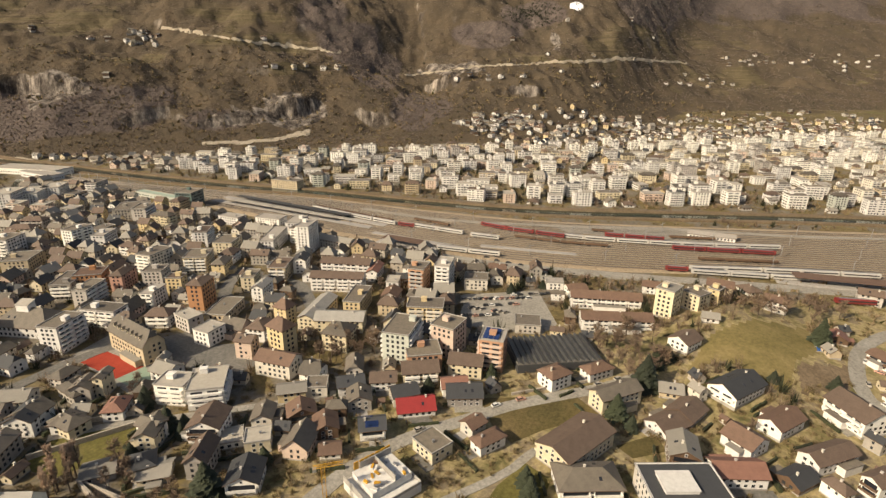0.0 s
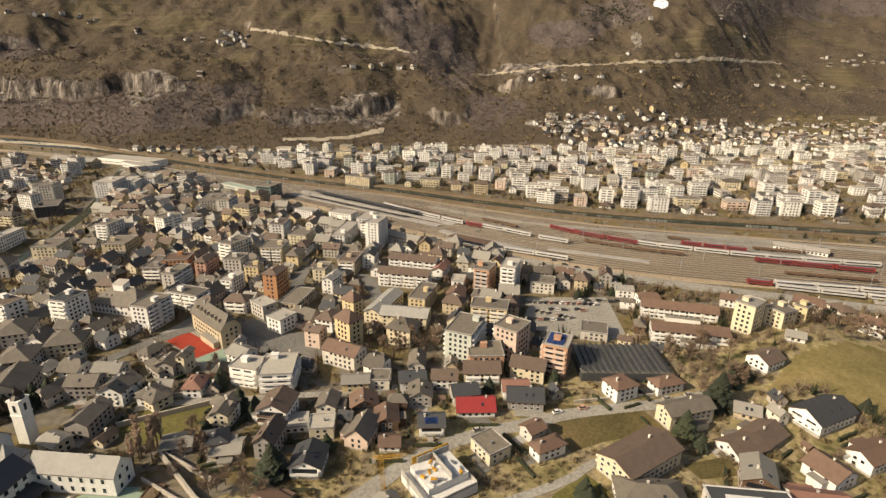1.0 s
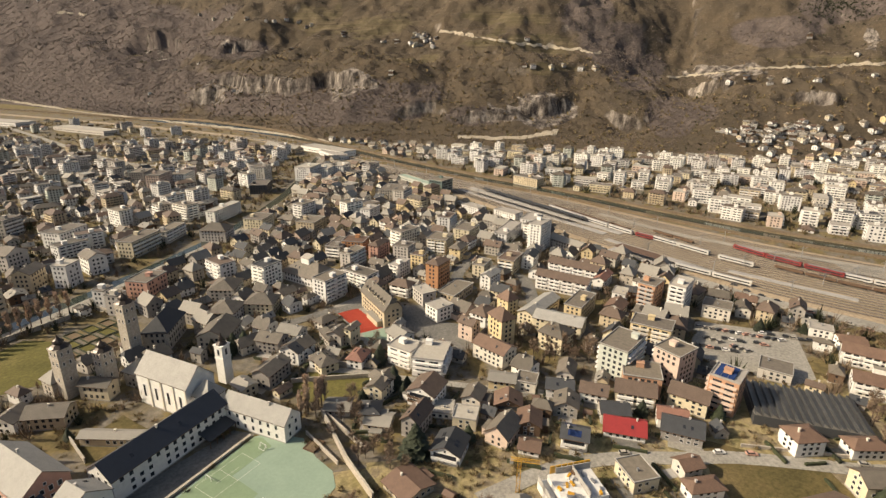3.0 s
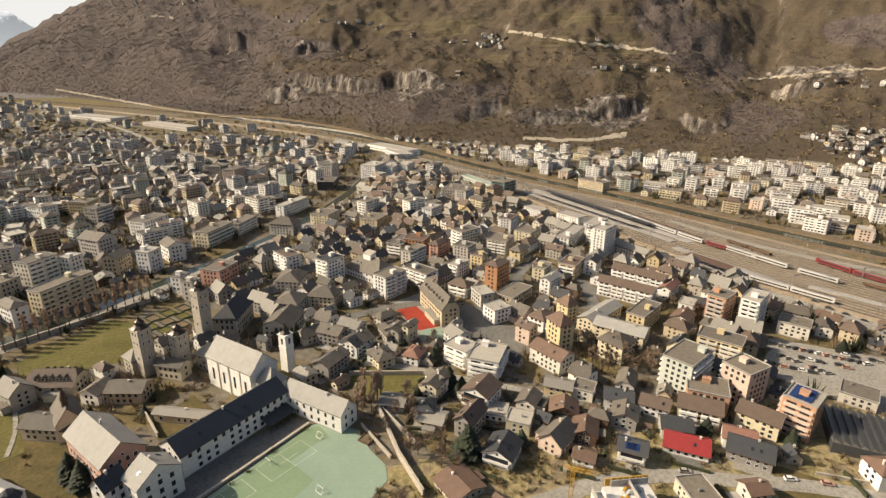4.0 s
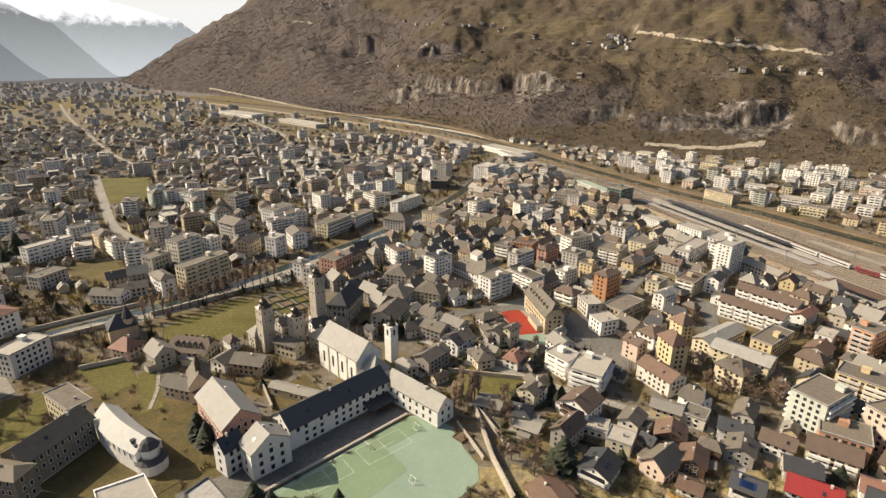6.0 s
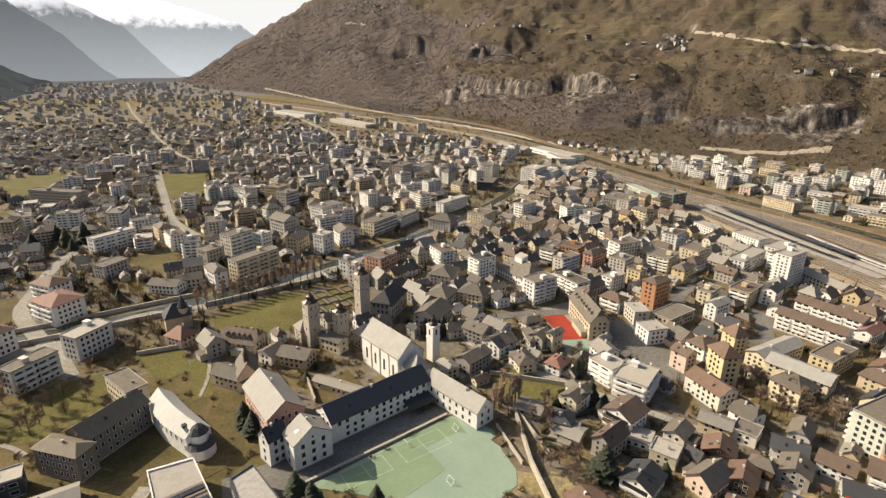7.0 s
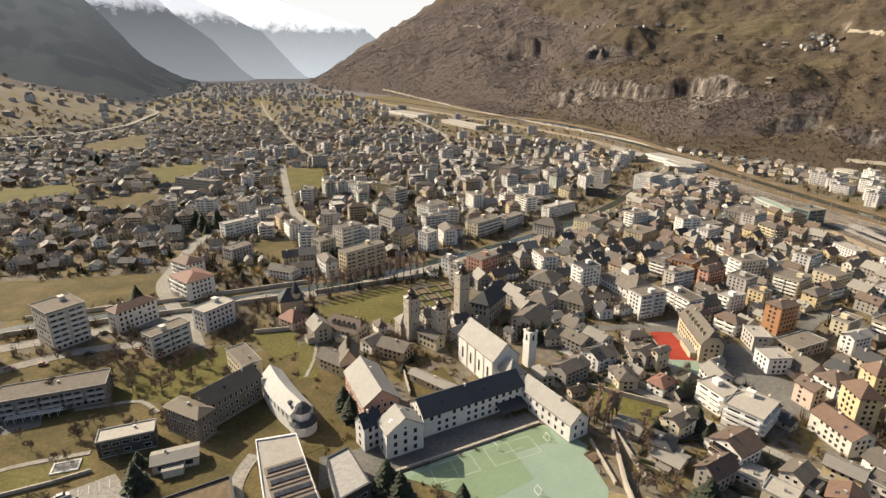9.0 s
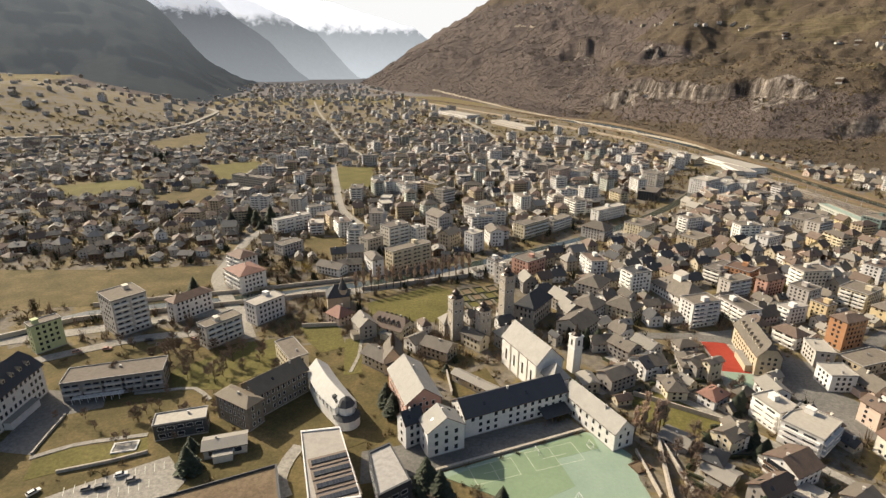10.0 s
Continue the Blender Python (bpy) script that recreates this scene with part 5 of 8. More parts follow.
B(-49.4, 362.0, -47.0, 9.8, 33.2, 5, "flat", "cream", "gravel", balc='r', balc_mat='cream', storey=2.90)
B(-65.7, 405.3, -45.5, 12.3, 19.6, 6, "flat", "offwhite", "gravel", balc='r', storey=2.90)
B(-48.1, 409.7, -42.6, 9.7, 10.3, 5, "flat", "white", "flatpale", storey=2.90)
B(-81.9, 389.1, -43.0, 11.7, 14.2, 4, "flat", "grey", "gravel", balc='l', storey=2.90)
B(-71.6, 347.5, -58.7, 16.6, 8.2, 4, "hip", "white", "slate", storey=2.90)
B(-22.3, 407.0, -31.3, 10.7, 15.6, 4, "gable", "beige", "slate", storey=2.90)
B(-2.7, 399.1, -43.1, 9.9, 12.1, 5, "flat", "white", "flatpale", storey=2.90)
B(13.0, 417.4, -73.8, 15.8, 11.4, 4, "gable", "white", "slate", storey=2.90)
B(45.0, 444.4, -46.0, 12.9, 31.0, 4, "flat", "cream", "gravel", balc='r', storey=2.90)
B(70.0, 464.0, -42.2, 9.9, 26.8, 4, "flat", "offwhite", "gravel", balc='r', storey=2.28)
B(35.7, 353.6, -46.0, 14.6, 18.4, 4, "flat", "salmon", "gravel", storey=2.90)
B(12.1, 348.0, -44.9, 7.1, 8.4, 4, "flat", "white", "gravel", storey=2.90)
B(17.2, 335.8, -44.9, 7.8, 7.4, 4, "flat", "offwhite", "gravel", storey=2.90)
B(122.3, 502.8, -50.7, 9.3, 38.8, 4, "flat", "white", "flatpale", storey=2.55)
B(202.9, 637.8, -42.6, 16.8, 19.6, 7, "flat", "offwhite", "gravel", storey=2.55)
B(184.7, 587.0, -29.8, 18.2, 28.2, 4, "flat", "darkgrey", "gravel", storey=2.28)
B(98.0, 666.4, -38.6, 14.8, 28.1, 6, "flat", "pink", "gravel", storey=2.64)
B(88.0, 719.8, -35.8, 18.1, 26.1, 5, "flat", "grey", "gravel", storey=2.22)
B(124.7, 683.2, -34.1, 18.6, 28.3, 5, "flat", "white", "gravel", storey=2.22)
B(254.7, 620.4, -51.1, 19.9, 29.8, 6, "flat", "white", "flatpale", storey=2.64)
B(279.5, 626.1, -45.7, 19.2, 34.9, 5, "flat", "white", "flatpale", storey=2.22)
B(302.4, 630.3, -47.0, 17.2, 26.7, 5, "flat", "white", "flatpale", storey=2.22)
B(347.0, 473.6, -71.0, 17.6, 21.2, 5, "flat", "greenglass", "gravel", storey=2.9, win=(2.4,2.2), pitch=3.0)
B(294.7, 487.0, -48.4, 24.7, 30.8, 4, "flat", "grey", "gravel", storey=2.28)
B(233.0, 428.8, -59.2, 10.4, 18.4, 4, "flat", "white", "flatpale", storey=2.28)
B(172.4, 422.7, -52.0, 17.0, 20.6, 4, "flat", "beige", "gravel", storey=2.28)
B(100.4, 442.6, -40.3, 21.1, 16.3, 4, "hip", "offwhite", "slate", storey=2.28)
B(138.8, 456.0, -48.5, 17.6, 19.9, 4, "flat", "cream", "gravel", storey=2.28)
B(-80.4, 582.9, -47.5, 19.6, 14.7, 4, "flat", "white", "gravel", storey=2.90)
B(-36.0, 545.1, -43.0, 13.4, 17.0, 5, "flat", "grey", "gravel", balc='r', storey=2.90)
B(1.1, 496.9, -48.7, 16.5, 25.3, 4, "flat", "white", "slate", storey=2.90)
B(-34.6, 458.7, -49.6, 19.4, 15.5, 4, "gable", "offwhite", "slate", storey=2.90)
B(-49.0, 586.8, -34.7, 18.7, 16.9, 4, "flat", "yellow", "gravel", storey=2.90)
B(-191.0, 254.3, -35.5, 18.3, 17.5, 7, "flat", "offwhite", "gravel", balc='r', storey=2.90)
B(-164.8, 273.0, -32.1, 9.0, 22.6, 4, "hip", "white", "rust", balc='l', rise=2.2, storey=2.90)
B(-133.1, 244.7, -34.1, 8.7, 20.3, 4, "flat", "offwhite", "gravel", balc='r', storey=2.90)
B(-119.7, 271.7, -33.3, 10.7, 19.1, 4, "flat", "white", "flatpale", balc='l', storey=2.90)
B(-217.5, 230.1, -33.1, 7.1, 13.4, 5, "flat", "lime", "gravel", balc='l', balc_mat='cream', storey=2.90)
B(-159.8, 199.3, 20.5, 40.1, 13.0, 3, "flat", "grey", "gravel", balc='f', balc_mat='offwhite', storey=2.60)
HILL_SCHOOL = B(-194.0, 173.7, 95.2, 36.3, 15.0, 4, "half", "white", "dark", rise=7, storey=3.4, win=(1.3,1.9), kind="school")
B(-94.9, 180.6, -26.8, 18.6, 7.7, 3, "hip", "darkstone", "olive", storey=3.5, win=(1.1,1.8), kind="monastery", near=True)
B(-85.5, 195.5, 55.3, 25.2, 12.0, 3, "gable", "darkstone", "olive", storey=3.5, win=(1.1,1.8), rise=4, kind="monastery", near=True)
B(-87.2, 221.6, -50.6, 20.0, 9.0, 3, "flat", "cream", "gravel", storey=3.2)
B(-114.9, 171.5, 21, 19.0, 7.5, 2, "flat", "darkgrey", "flatpale", win=(2.4,1.5), pitch=3.4, storey=3.1, near=True)
B(-92.9, 162.2, 21, 15.0, 7.5, 1, "gable", "offwhite", "fibre", rise=1.3, storey=3.6, win=(2.6,2.0), pitch=3.0, near=True)
B(-11.6, 170.5, -63.6, 9.3, 14.9, 3, "gable", "white", "paleslate", storey=3.55, win=(1.4,2.1), pitch=4.0, ridge='x', rise=5, over=0.4, kind="college", near=True)
B(-23.8, 172.6, -54.6, 7.0, 7.8, 3, "gable", "white", "navy", storey=3.4, win=(1.3,2.0), ridge='y', rise=4, over=0.4, kind="college", near=True)
B(15.3, 192.1, 27.4, 47.4, 13.0, 3, "gable", "white", "navy", storey=2.95, win=(1.45,2.0), pitch=3.4, rise=4.6, over=0.5, kind="college", near=True)
B(49.9, 187.9, -59.3, 30.8, 9.8, 2, "gable", "white", "paleslate", storey=3.7, win=(1.2,1.9), pitch=3.8, ridge='x', rise=4.6, over=0.4, kind="college", near=True)
B(-24.9, 192.2, -65.8, 27.1, 14.4, 4, "gable", "salmon", "paleslate", storey=3.3, win=(1.2,2.0), ridge='x', rise=5.5, kind="college", near=True)
B(32.9, 286.1, -32.1, 12.5, 23.0, 3, "hip", "stone", "dark", storey=3.3, win=(1.1,1.9), rise=6, kind="palace")
B(-0.1, 248.9, -42.3, 13.2, 7.0, 2, "gable", "cream", "slate", storey=3.2)
DORMER_HOUSE = B(-45.1, 260.2, -26.2, 19.5, 12.0, 2, "half", "cream", "brown", ridge='x', rise=5, storey=2.60)
B(-76.7, 271.0, -36.7, 11.5, 10.1, 2, "hip", "pink", "brickred", rise=4, storey=2.60)
B(-149.7, 315.3, -39.1, 21.0, 17.4, 4, "hip", "white", "brickred", balc='f', rise=3, storey=2.90)
B(-164.1, 343.3, -33.3, 17.0, 13.3, 4, "hip", "white", "rust", balc='f', rise=3, storey=2.90)
B(-160.9, 439.2, -41.7, 8.8, 33.0, 4, "flat", "white", "flatpale", balc='r', storey=2.90)
B(-144.4, 382.3, -35.6, 11.0, 18.5, 3, "flat", "offwhite", "gravel", storey=2.60)
B(-100.4, 343.5, -21.9, 19.1, 10.0, 2, "gable", "white", "slate", storey=2.60)
B(-89.1, 350.3, 13.0, 15.5, 10.0, 2, "gable", "offwhite", "slate", storey=2.60)
B(-261.9, 602.3, -21.6, 56.0, 12.0, 4, "flat", "grey", "gravel", storey=2.90)
B(-44.2, 226.5, -34.3, 18.9, 10.0, 2, "gable", "cream", "slate", storey=2.60)
B(-29.7, 243.9, -42.5, 8.9, 9.6, 2, "gable", "white", "slate", storey=2.60)
B(-17.9, 239.0, -28.8, 15.1, 10.0, 2, "gable", "beige", "slate", storey=2.60)
B(1.2, 210.4, -37.4, 24.5, 5.0, 1, "gable", "beige", "fibre", rise=1.2, storey=3.4, near=True)
B(165.7, 353.5, -53.3, 12.1, 23.4, 4, "flat", "grey", "gravel", balc='f', storey=2.28)
B(66.1, 293.3, -41.7, 14.9, 15.6, 3, "hip", "offwhite", "slate", storey=2.20)
B(55.1, 266.3, -38.3, 15.1, 18.6, 3, "gable", "grey", "slate", storey=2.60)
B(75.0, 326.4, -34.2, 15.1, 18.3, 3, "hip", "offwhite", "slate", storey=2.20)
B(308.2, 18.4, -105.0, 10.2, 13.2, 6, "flat", "cream", "fibre", storey=2.64)
B(320.4, 4.4, -120.7, 10.6, 10.5, 4, "flat", "cream", "gravel", storey=2.28)
B(332.6, -5.3, -110.5, 6.5, 7.7, 4, "flat", "yellow", "gravel", storey=2.28)
B(355.4, -7.0, -89.4, 14.5, 10.0, 3, "gable", "cream", "rust", storey=2.20)
B(308.8, 53.2, -70.0, 40.4, 11.0, 3, "gable", "white", "rust", rise=2.6, balc='f', storey=2.20)
B(282.0, 41.8, -66.1, 37.6, 11.0, 3, "gable", "white", "rust", rise=2.6, balc='f', storey=2.20)
B(343.4, -37.0, -100.9, 11.7, 9.0, 3, "gable", "white", "rust", storey=2.20)
B(321.7, 88.3, -65.8, 10.8, 8.0, 2, "flat", "white", "flatpale", storey=2.20)
B(298.9, 134.0, -68.1, 14.9, 13.0, 3, "flat", "offwhite", "gravel", storey=2.20)
B(259.2, 84.4, -69.4, 13.6, 13.0, 2, "flat", "offwhite", "gravel", storey=2.20)
B(212.6, 54.8, -120.8, 9.5, 11.5, 3, "hip", "white", "rust", storey=2.20)
B(228.8, 39.4, -126.8, 7.3, 13.6, 2, "hip", "white", "rust", storey=2.20)
SUN_TOWER = B(214.7, 86.3, -77.3, 11.5, 13.0, 6, "flat", "terracotta", "flatpale", balc='fl', balc_mat='pink', storey=2.64)
B(172.3, 34.2, -111.8, 14.9, 27.7, 3, "gable", "cream", "brown", rise=2.6, balc='l', balc_mat='cream', storey=2.20, near=True)
B(156.4, 26.0, -60.0, 21.6, 13.0, 2, "hip", "white", "slate", balc='f', storey=2.20, near=True)
FLAT_HOUSE = B(164.5, -3.5, -61.0, 26.0, 17.0, 3, "flat", "offwhite", "dark", storey=2.6, near=True, chimneys=0)
B(186.0, -1.9, -78.0, 10.1, 13.0, 3, "gable", "brown", "fibre", ridge='y', balc='f', balc_mat='brown', storey=2.20, near=True)
B(185.6, -19.6, -64.0, 17.6, 10.0, 2, "gable", "white", "brickred", storey=2.20, near=True)
B(205.6, -22.2, -122.0, 12.0, 11.4, 2, "gable", "white", "rust", storey=2.20, near=True)
B(224.2, -34.9, -122.1, 9.6, 16.5, 2, "gable", "white", "rust", storey=2.20)
B(210.5, -49.3, -132.8, 8.6, 19.9, 2, "gable", "white", "brown", storey=2.20)
B(244.3, -62.4, -139.5, 18.3, 14.0, 3, "gable", "white", "brown", balc='f', storey=2.20)
B(240.2, -18.4, -121.0, 13.4, 21.7, 2, "gable", "white", "dark", balc='f', storey=2.20)
B(201.6, -63.5, -132.0, 6.4, 11.8, 3, "gable", "white", "brown", balc='f', balc_mat='brown', storey=2.20, near=True)
B(210.6, 27.4, -127.6, 9.1, 20.8, 3, "gable", "cream", "slate", storey=2.20, near=True)
B(321.2, -64.6, -89.3, 8.8, 9.0, 1, "gable", "brown", "brickred", storey=2.20)
B(204.7, 4.9, -122.4, 11.1, 15.5, 1, "gable", "white", "brown", storey=2.20, near=True)
B(216.4, -0.8, -111.2, 11.3, 13.4, 1, "gable", "offwhite", "brown", storey=2.20)
B(270.2, 5.5, -116.4, 10.8, 12.6, 2, "gable", "white", "brown", storey=2.20)
B(158.9, 64.3, -117.3, 6.2, 12.1, 2, "hip", "white", "rust", storey=2.20, near=True)
B(164.5, 73.2, -110.9, 6.8, 7.5, 2, "gable", "offwhite", "rust", storey=2.20, near=True)
B(146.6, 81.8, -111.1, 11.7, 9.9, 2, "flat", "cream", "gravel", storey=2.20, near=True)
B(88.6, 213.9, -88.5, 13.0, 8.7, 2, "hip", "cream", "slate", storey=2.20)
B(82.8, 229.7, -72.7, 10.4, 11.5, 3, "gable", "white", "slate", balc='f', storey=2.20)
B(392.9, -89.4, -93.4, 12.4, 9.0, 3, "gable", "offwhite", "brown", storey=2.20)
B(101.3, 181.1, -84.4, 9.0, 6.5, 3, "gable", "white", "slate", storey=2.20, near=True)
B(101.9, 235.1, -93.9, 14.5, 6.8, 2, "hip", "grey", "slate", storey=2.20)
B(-61.8, 1495.0, -57.4, 156.2, 40.0, 1, "flat", "white", "flatpale", storey=7, kind="warehouse")
B(72.1, 1256.1, -62.9, 157.0, 30.0, 1, "flat", "offwhite", "flatpale", storey=7, kind="warehouse")
B(357.5, 787.4, -74.0, 98.8, 26.0, 1, "flat", "white", "flatpale", storey=7, kind="warehouse")
B(309.1, 846.0, -75.2, 79.3, 16.0, 2, "gable", "beige", "fibre", kind="warehouse")
B(347.8, 746.3, -89.8, 62.7, 18.0, 1, "flat", "white", "flatpale", storey=6, kind="warehouse")
B(456.1, 446.3, -81.0, 34.0, 14.0, 4, "flat", "beige", "gravel", storey=2.28)

def roof_extras():
    """Solar panels on the terracotta block, a white roof box on the dark flat roof."""
    for i in range(3):
        for j in range(4):
            k = Mesh()
            m = pose(-3.2 + i * 2.6, -4.2 + j * 2.6, 17.3, 24, 0, 0)
            k.box(-1.15, -1.0, 0, 1.15, 1.0, 0.08, 0, m)
            part("solar_panel", k.mesh("solar_panel", [M_SOLAR]), None, SUN_TOWER)
    k = Mesh()
    k.box(-8, -5.5, 8.6, 3, 3.5, 10.0)
    k.box(-8.3, -5.8, 10.0, 3.3, 3.8, 10.2)
    part("roof_box", k.mesh("roof_box", [M_SLAB]), None, FLAT_HOUSE)
    k = Mesh()
    for a in ((-13.3, -8.8, 13.3, -8.2), (-13.3, 8.2, 13.3, 8.8), (-13.3, -8.2, -12.7, 8.2), (12.7, -8.2, 13.3, 8.2)):
        k.box(a[0], a[1], 8.9, a[2], a[3], 9.15)
    part("roof_edge", k.mesh("roof_edge", [W["white"]]), None, FLAT_HOUSE)
    k = Mesh()
    k.box(-5.5, -2.6, 10.5, 1.5, 2.6, 15.6)
    k.face([(-5.9, -3.0, 15.6), (1.9, -3.0, 15.6), (1.9, 3.0, 17.2), (-5.9, 3.0, 17.2)], 1)
    k.face([(-5.5, 2.6, 15.6), (1.5, 2.6, 15.6), (1.5, 2.6, 17.0), (-5.5, 2.6, 17.0)])
    part("lantern", k.mesh("lantern", [W["white"], RF["flatpale"]]), None, HALL, "white lantern with a sloping roof")


roof_extras()


def roof_dormers(ob, xs, half, h, rise, f=0.55, w=1.5):
    """Rows of small pitched dormers on both slopes of a roof whose ridge runs along x."""
    for side in (-1, 1):
        for x in xs:
            y0, z0 = side * half * (f + 0.18), h + rise * (1 - f - 0.18) + 0.25
            y1, zt = side * half * (f - 0.30), z0 + 1.9
            k = Mesh()
            for a in (-w / 2, w / 2):
                k.face([(x + a, y0, z0), (x + a, y1, zt - 0.3), (x + a, y0, z0 + 1.4)])
            k.face([(x - w / 2, y0, z0), (x + w / 2, y0, z0), (x + w / 2, y0, z0 + 1.4), (x, y0, z0 + 2.1), (x - w / 2, y0, z0 + 1.4)])
            do = part("dormer", k.mesh("dormer", [W["cream"]]), None, ob)
            k = Mesh()
            for a in (-1, 1):
                k.face([(x + a * (w / 2 + 0.25), y0 - side * -0.2, z0 + 1.2), (x, y0 - side * -0.2, z0 + 2.2), (x, y1 - side * 0.6, z0 + 2.2), (x + a * (w / 2 + 0.25), y1, z0 + 1.2)])
            part("dormer_roof", k.mesh("dormer_roof", [RF["slate"]]), None, do)
            k = Mesh()
            k.box(x - 0.45, y0 - 0.04, z0 + 0.25, x + 0.45, y0 + 0.04, z0 + 1.3)
            part("dormer_window", k.mesh("dormer_window", [M_PANE]), None, do)


roof_dormers(SCHOOL, (-12, -8, -4, 0, 4, 8, 12), 5.45, 10.6, 6.5)
roof_dormers(DORMER_HOUSE, (-6, -3, 0, 3, 6), 6.0, 5.8, 5.0)
roof_dormers(HILL_SCHOOL, (-14, -9.5, -5, 0, 5, 9.5, 14), 7.5, 14.2, 7.0)

# ---- church, palace towers, chapel, school halls, building site ----
def church():
    ob = thing("church", "white baroque church with pale stone-slate roof", "church", pose(26.5, 224.5, 0, 0, 0, -61))
    w, d, h, rise = 29, 14, 14.5, 7.0
    part("wall", wall_mesh(w, d, h, "gable", rise, "white", "x"), None, ob)
    part("roof", roof_mesh(w, d, h, "gable", rise, "paleslate", "x", 0.5), None, ob)
    k = Mesh()
    for s in (-1, 1):
        for i in range(4):
            x = -10.5 + i * 7
            m = pose(x, s * d / 2, 4.2, 0, 0, 0 if s < 0 else 180)
            full_window(ob, 1.3, 5.6, m, "tall arched church window")
            k.box(x + 3.1, s * d / 2 - 0.35, 0, x + 3.9, s * d / 2 + 0.35, h - 0.4)
    part("pilaster", k.mesh("pilaster", [W["offwhite"]]), None, ob)
    c = Mesh()
    c.box(w / 2, -4.6, -1, w / 2 + 8.5, 4.6, 10.5)
    part("choir", c.mesh("choir", [W["white"]]), None, ob)
    r = roof_mesh(9.5, 9.2, 10.5, "hip", 5.5, "paleslate", "x", 0.4)
    part("choir_roof", r, None, ob).location = (w / 2 + 4.2, 0, 0)


church()


def bell_tower():
    ob = thing("bell_tower", "white square bell tower with small dark cap", "bell tower", pose(47.5, 229.5, 0, 0, 0, -61))
    k = Mesh()
    k.box(-2.3, -2.3, -1, 2.3, 2.3, 18.6)
    k.box(-2.55, -2.55, 12.4, 2.55, 2.55, 12.9)
    k.box(-2.6, -2.6, 18.6, 2.6, 2.6, 19.1)
    part("shaft", k.mesh("shaft", [W["white"]]), None, ob)
    for t in range(4):
        wo = part("belfry_opening", window_mesh(1.2, 3.0), None, ob)
        wo.matrix_local = pose(0, 0, 0, 0, 0, 90 * t) @ pose(0, -2.3, 14.2)
    c = Mesh()
    c.lathe([(2.5, 19.1), (1.9, 19.9), (0.95, 20.5), (0.95, 22.0), (1.15, 22.2), (0.6, 23.2), (0.05, 25)], 8)
    part("cap", c.mesh("cap", [M_GOLD]), None, ob)


bell_tower()
PLACED.append((26.5, 224.5, 14))
PLACED.append((52, 238, 13))
PLACED.append((47, 229, 8))


def porch():
    ob = thing("porch", "dark lean-to porch in the corner of the college", "porch", pose(33.9, 191.0, 0, 0, 0, 27.4))
    k = Mesh()
    k.v = [(-6.5, 3, 4.6), (6.5, 3, 4.6), (6.5, -3, 3.3), (-6.5, -3, 3.3), (-6.5, 3, 4.85), (6.5, 3, 4.85), (6.5, -3, 3.55), (-6.5, -3, 3.55)]
    k.f = [(0, 1, 2, 3), (7, 6, 5, 4), (3, 2, 6, 7), (1, 5, 6, 2), (0, 3, 7, 4)]
    k.i = [0] * 5
    part("roof", k.mesh("roof", [RF["dark"]]), None, ob)
    for i in range(5):
        k = Mesh()
        k.box(-6.2 + i * 3.1 - 0.14, -2.8, 0, -6.2 + i * 3.1 + 0.14, -2.5, 3.4)
        part("post", k.mesh("post", [W["brown"]]), None, ob)


porch()


def raised_bed():
    ob = thing("raised_bed", "square raised bed with a brown timber frame", "garden bed", pose(61.8, 164.6, 0.1, 0, 0, 28))
    for a, b, c, d in ((-3.4, -2.6, 3.4, -2.2), (-3.4, 2.2, 3.4, 2.6), (-3.4, -2.2, -3.0, 2.2), (3.0, -2.2, 3.4, 2.2)):
        k = Mesh()
        k.box(a, b, 0, c, d, 0.7)
        part("frame_board", k.mesh("frame_board", [W["brown"]]), None, ob)
    k = Mesh()
    k.box(-3.0, -2.2, 0, 3.0, 2.2, 0.45)
    part("soil", k.mesh("soil", [M_DIRT]), None, ob)


raised_bed()


def shelter():
    """A flat white shelter on posts in the grass courtyard."""
    ob = thing("shelter", "flat white shelter on posts in the grass courtyard", "shelter", pose(-27.8, 213.6, 0.1, 0, 0, 27))
    k = Mesh()
    k.box(-3.6, -2.2, 2.4, 3.6, 2.2, 2.65)
    part("roof", k.mesh("roof", [W["white"]]), None, ob)
    for x in (-3.2, 3.2):
        for y in (-1.8, 1.8):
            k = Mesh()
            k.box(x - 0.1, y - 0.1, 0, x + 0.1, y + 0.1, 2.4)
            part("post", k.mesh("post", [M_METAL]), None, ob)


shelter()


def palace_tower(x, y, side, high, label):
    ob = thing("palace_tower", label, "tower", pose(x, y, 0, 0, 0, -62), "palace towers")
    s = side / 2
    k = Mesh()
    k.box(-s, -s, -1, s, s, high)
    for z in (high * 0.62, high * 0.8, high - 0.5):
        k.box(-s - 0.2, -s - 0.2, z, s + 0.2, s + 0.2, z + 0.35)
    part("shaft", k.mesh("shaft", [W["stone"]]), None, ob)
    for t in range(4):
        for z in (high * 0.35, high * 0.67, high * 0.86):
            for o in ((-s * 0.42, s * 0.42) if z > high * 0.5 else (0,)):
                wo = part("window", window_mesh(0.8, 1.6), None, ob)
                wo.matrix_local = pose(0, 0, 0, 0, 0, 90 * t) @ pose(o, -s, z)
    c = Mesh()
    c.lathe([(s * 1.3, high), (s * 0.95, high + 0.9), (s * 0.62, high + 1.5), (s * 0.72, high + 2.2), (s * 0.6, high + 3.0), (s * 0.3, high + 3.7), (s * 0.12, high + 4.4), (0.05, high + 6)], 8)
    part("onion_dome", c.mesh("onion_dome", [M_GOLD]), None, ob, "dark onion dome")


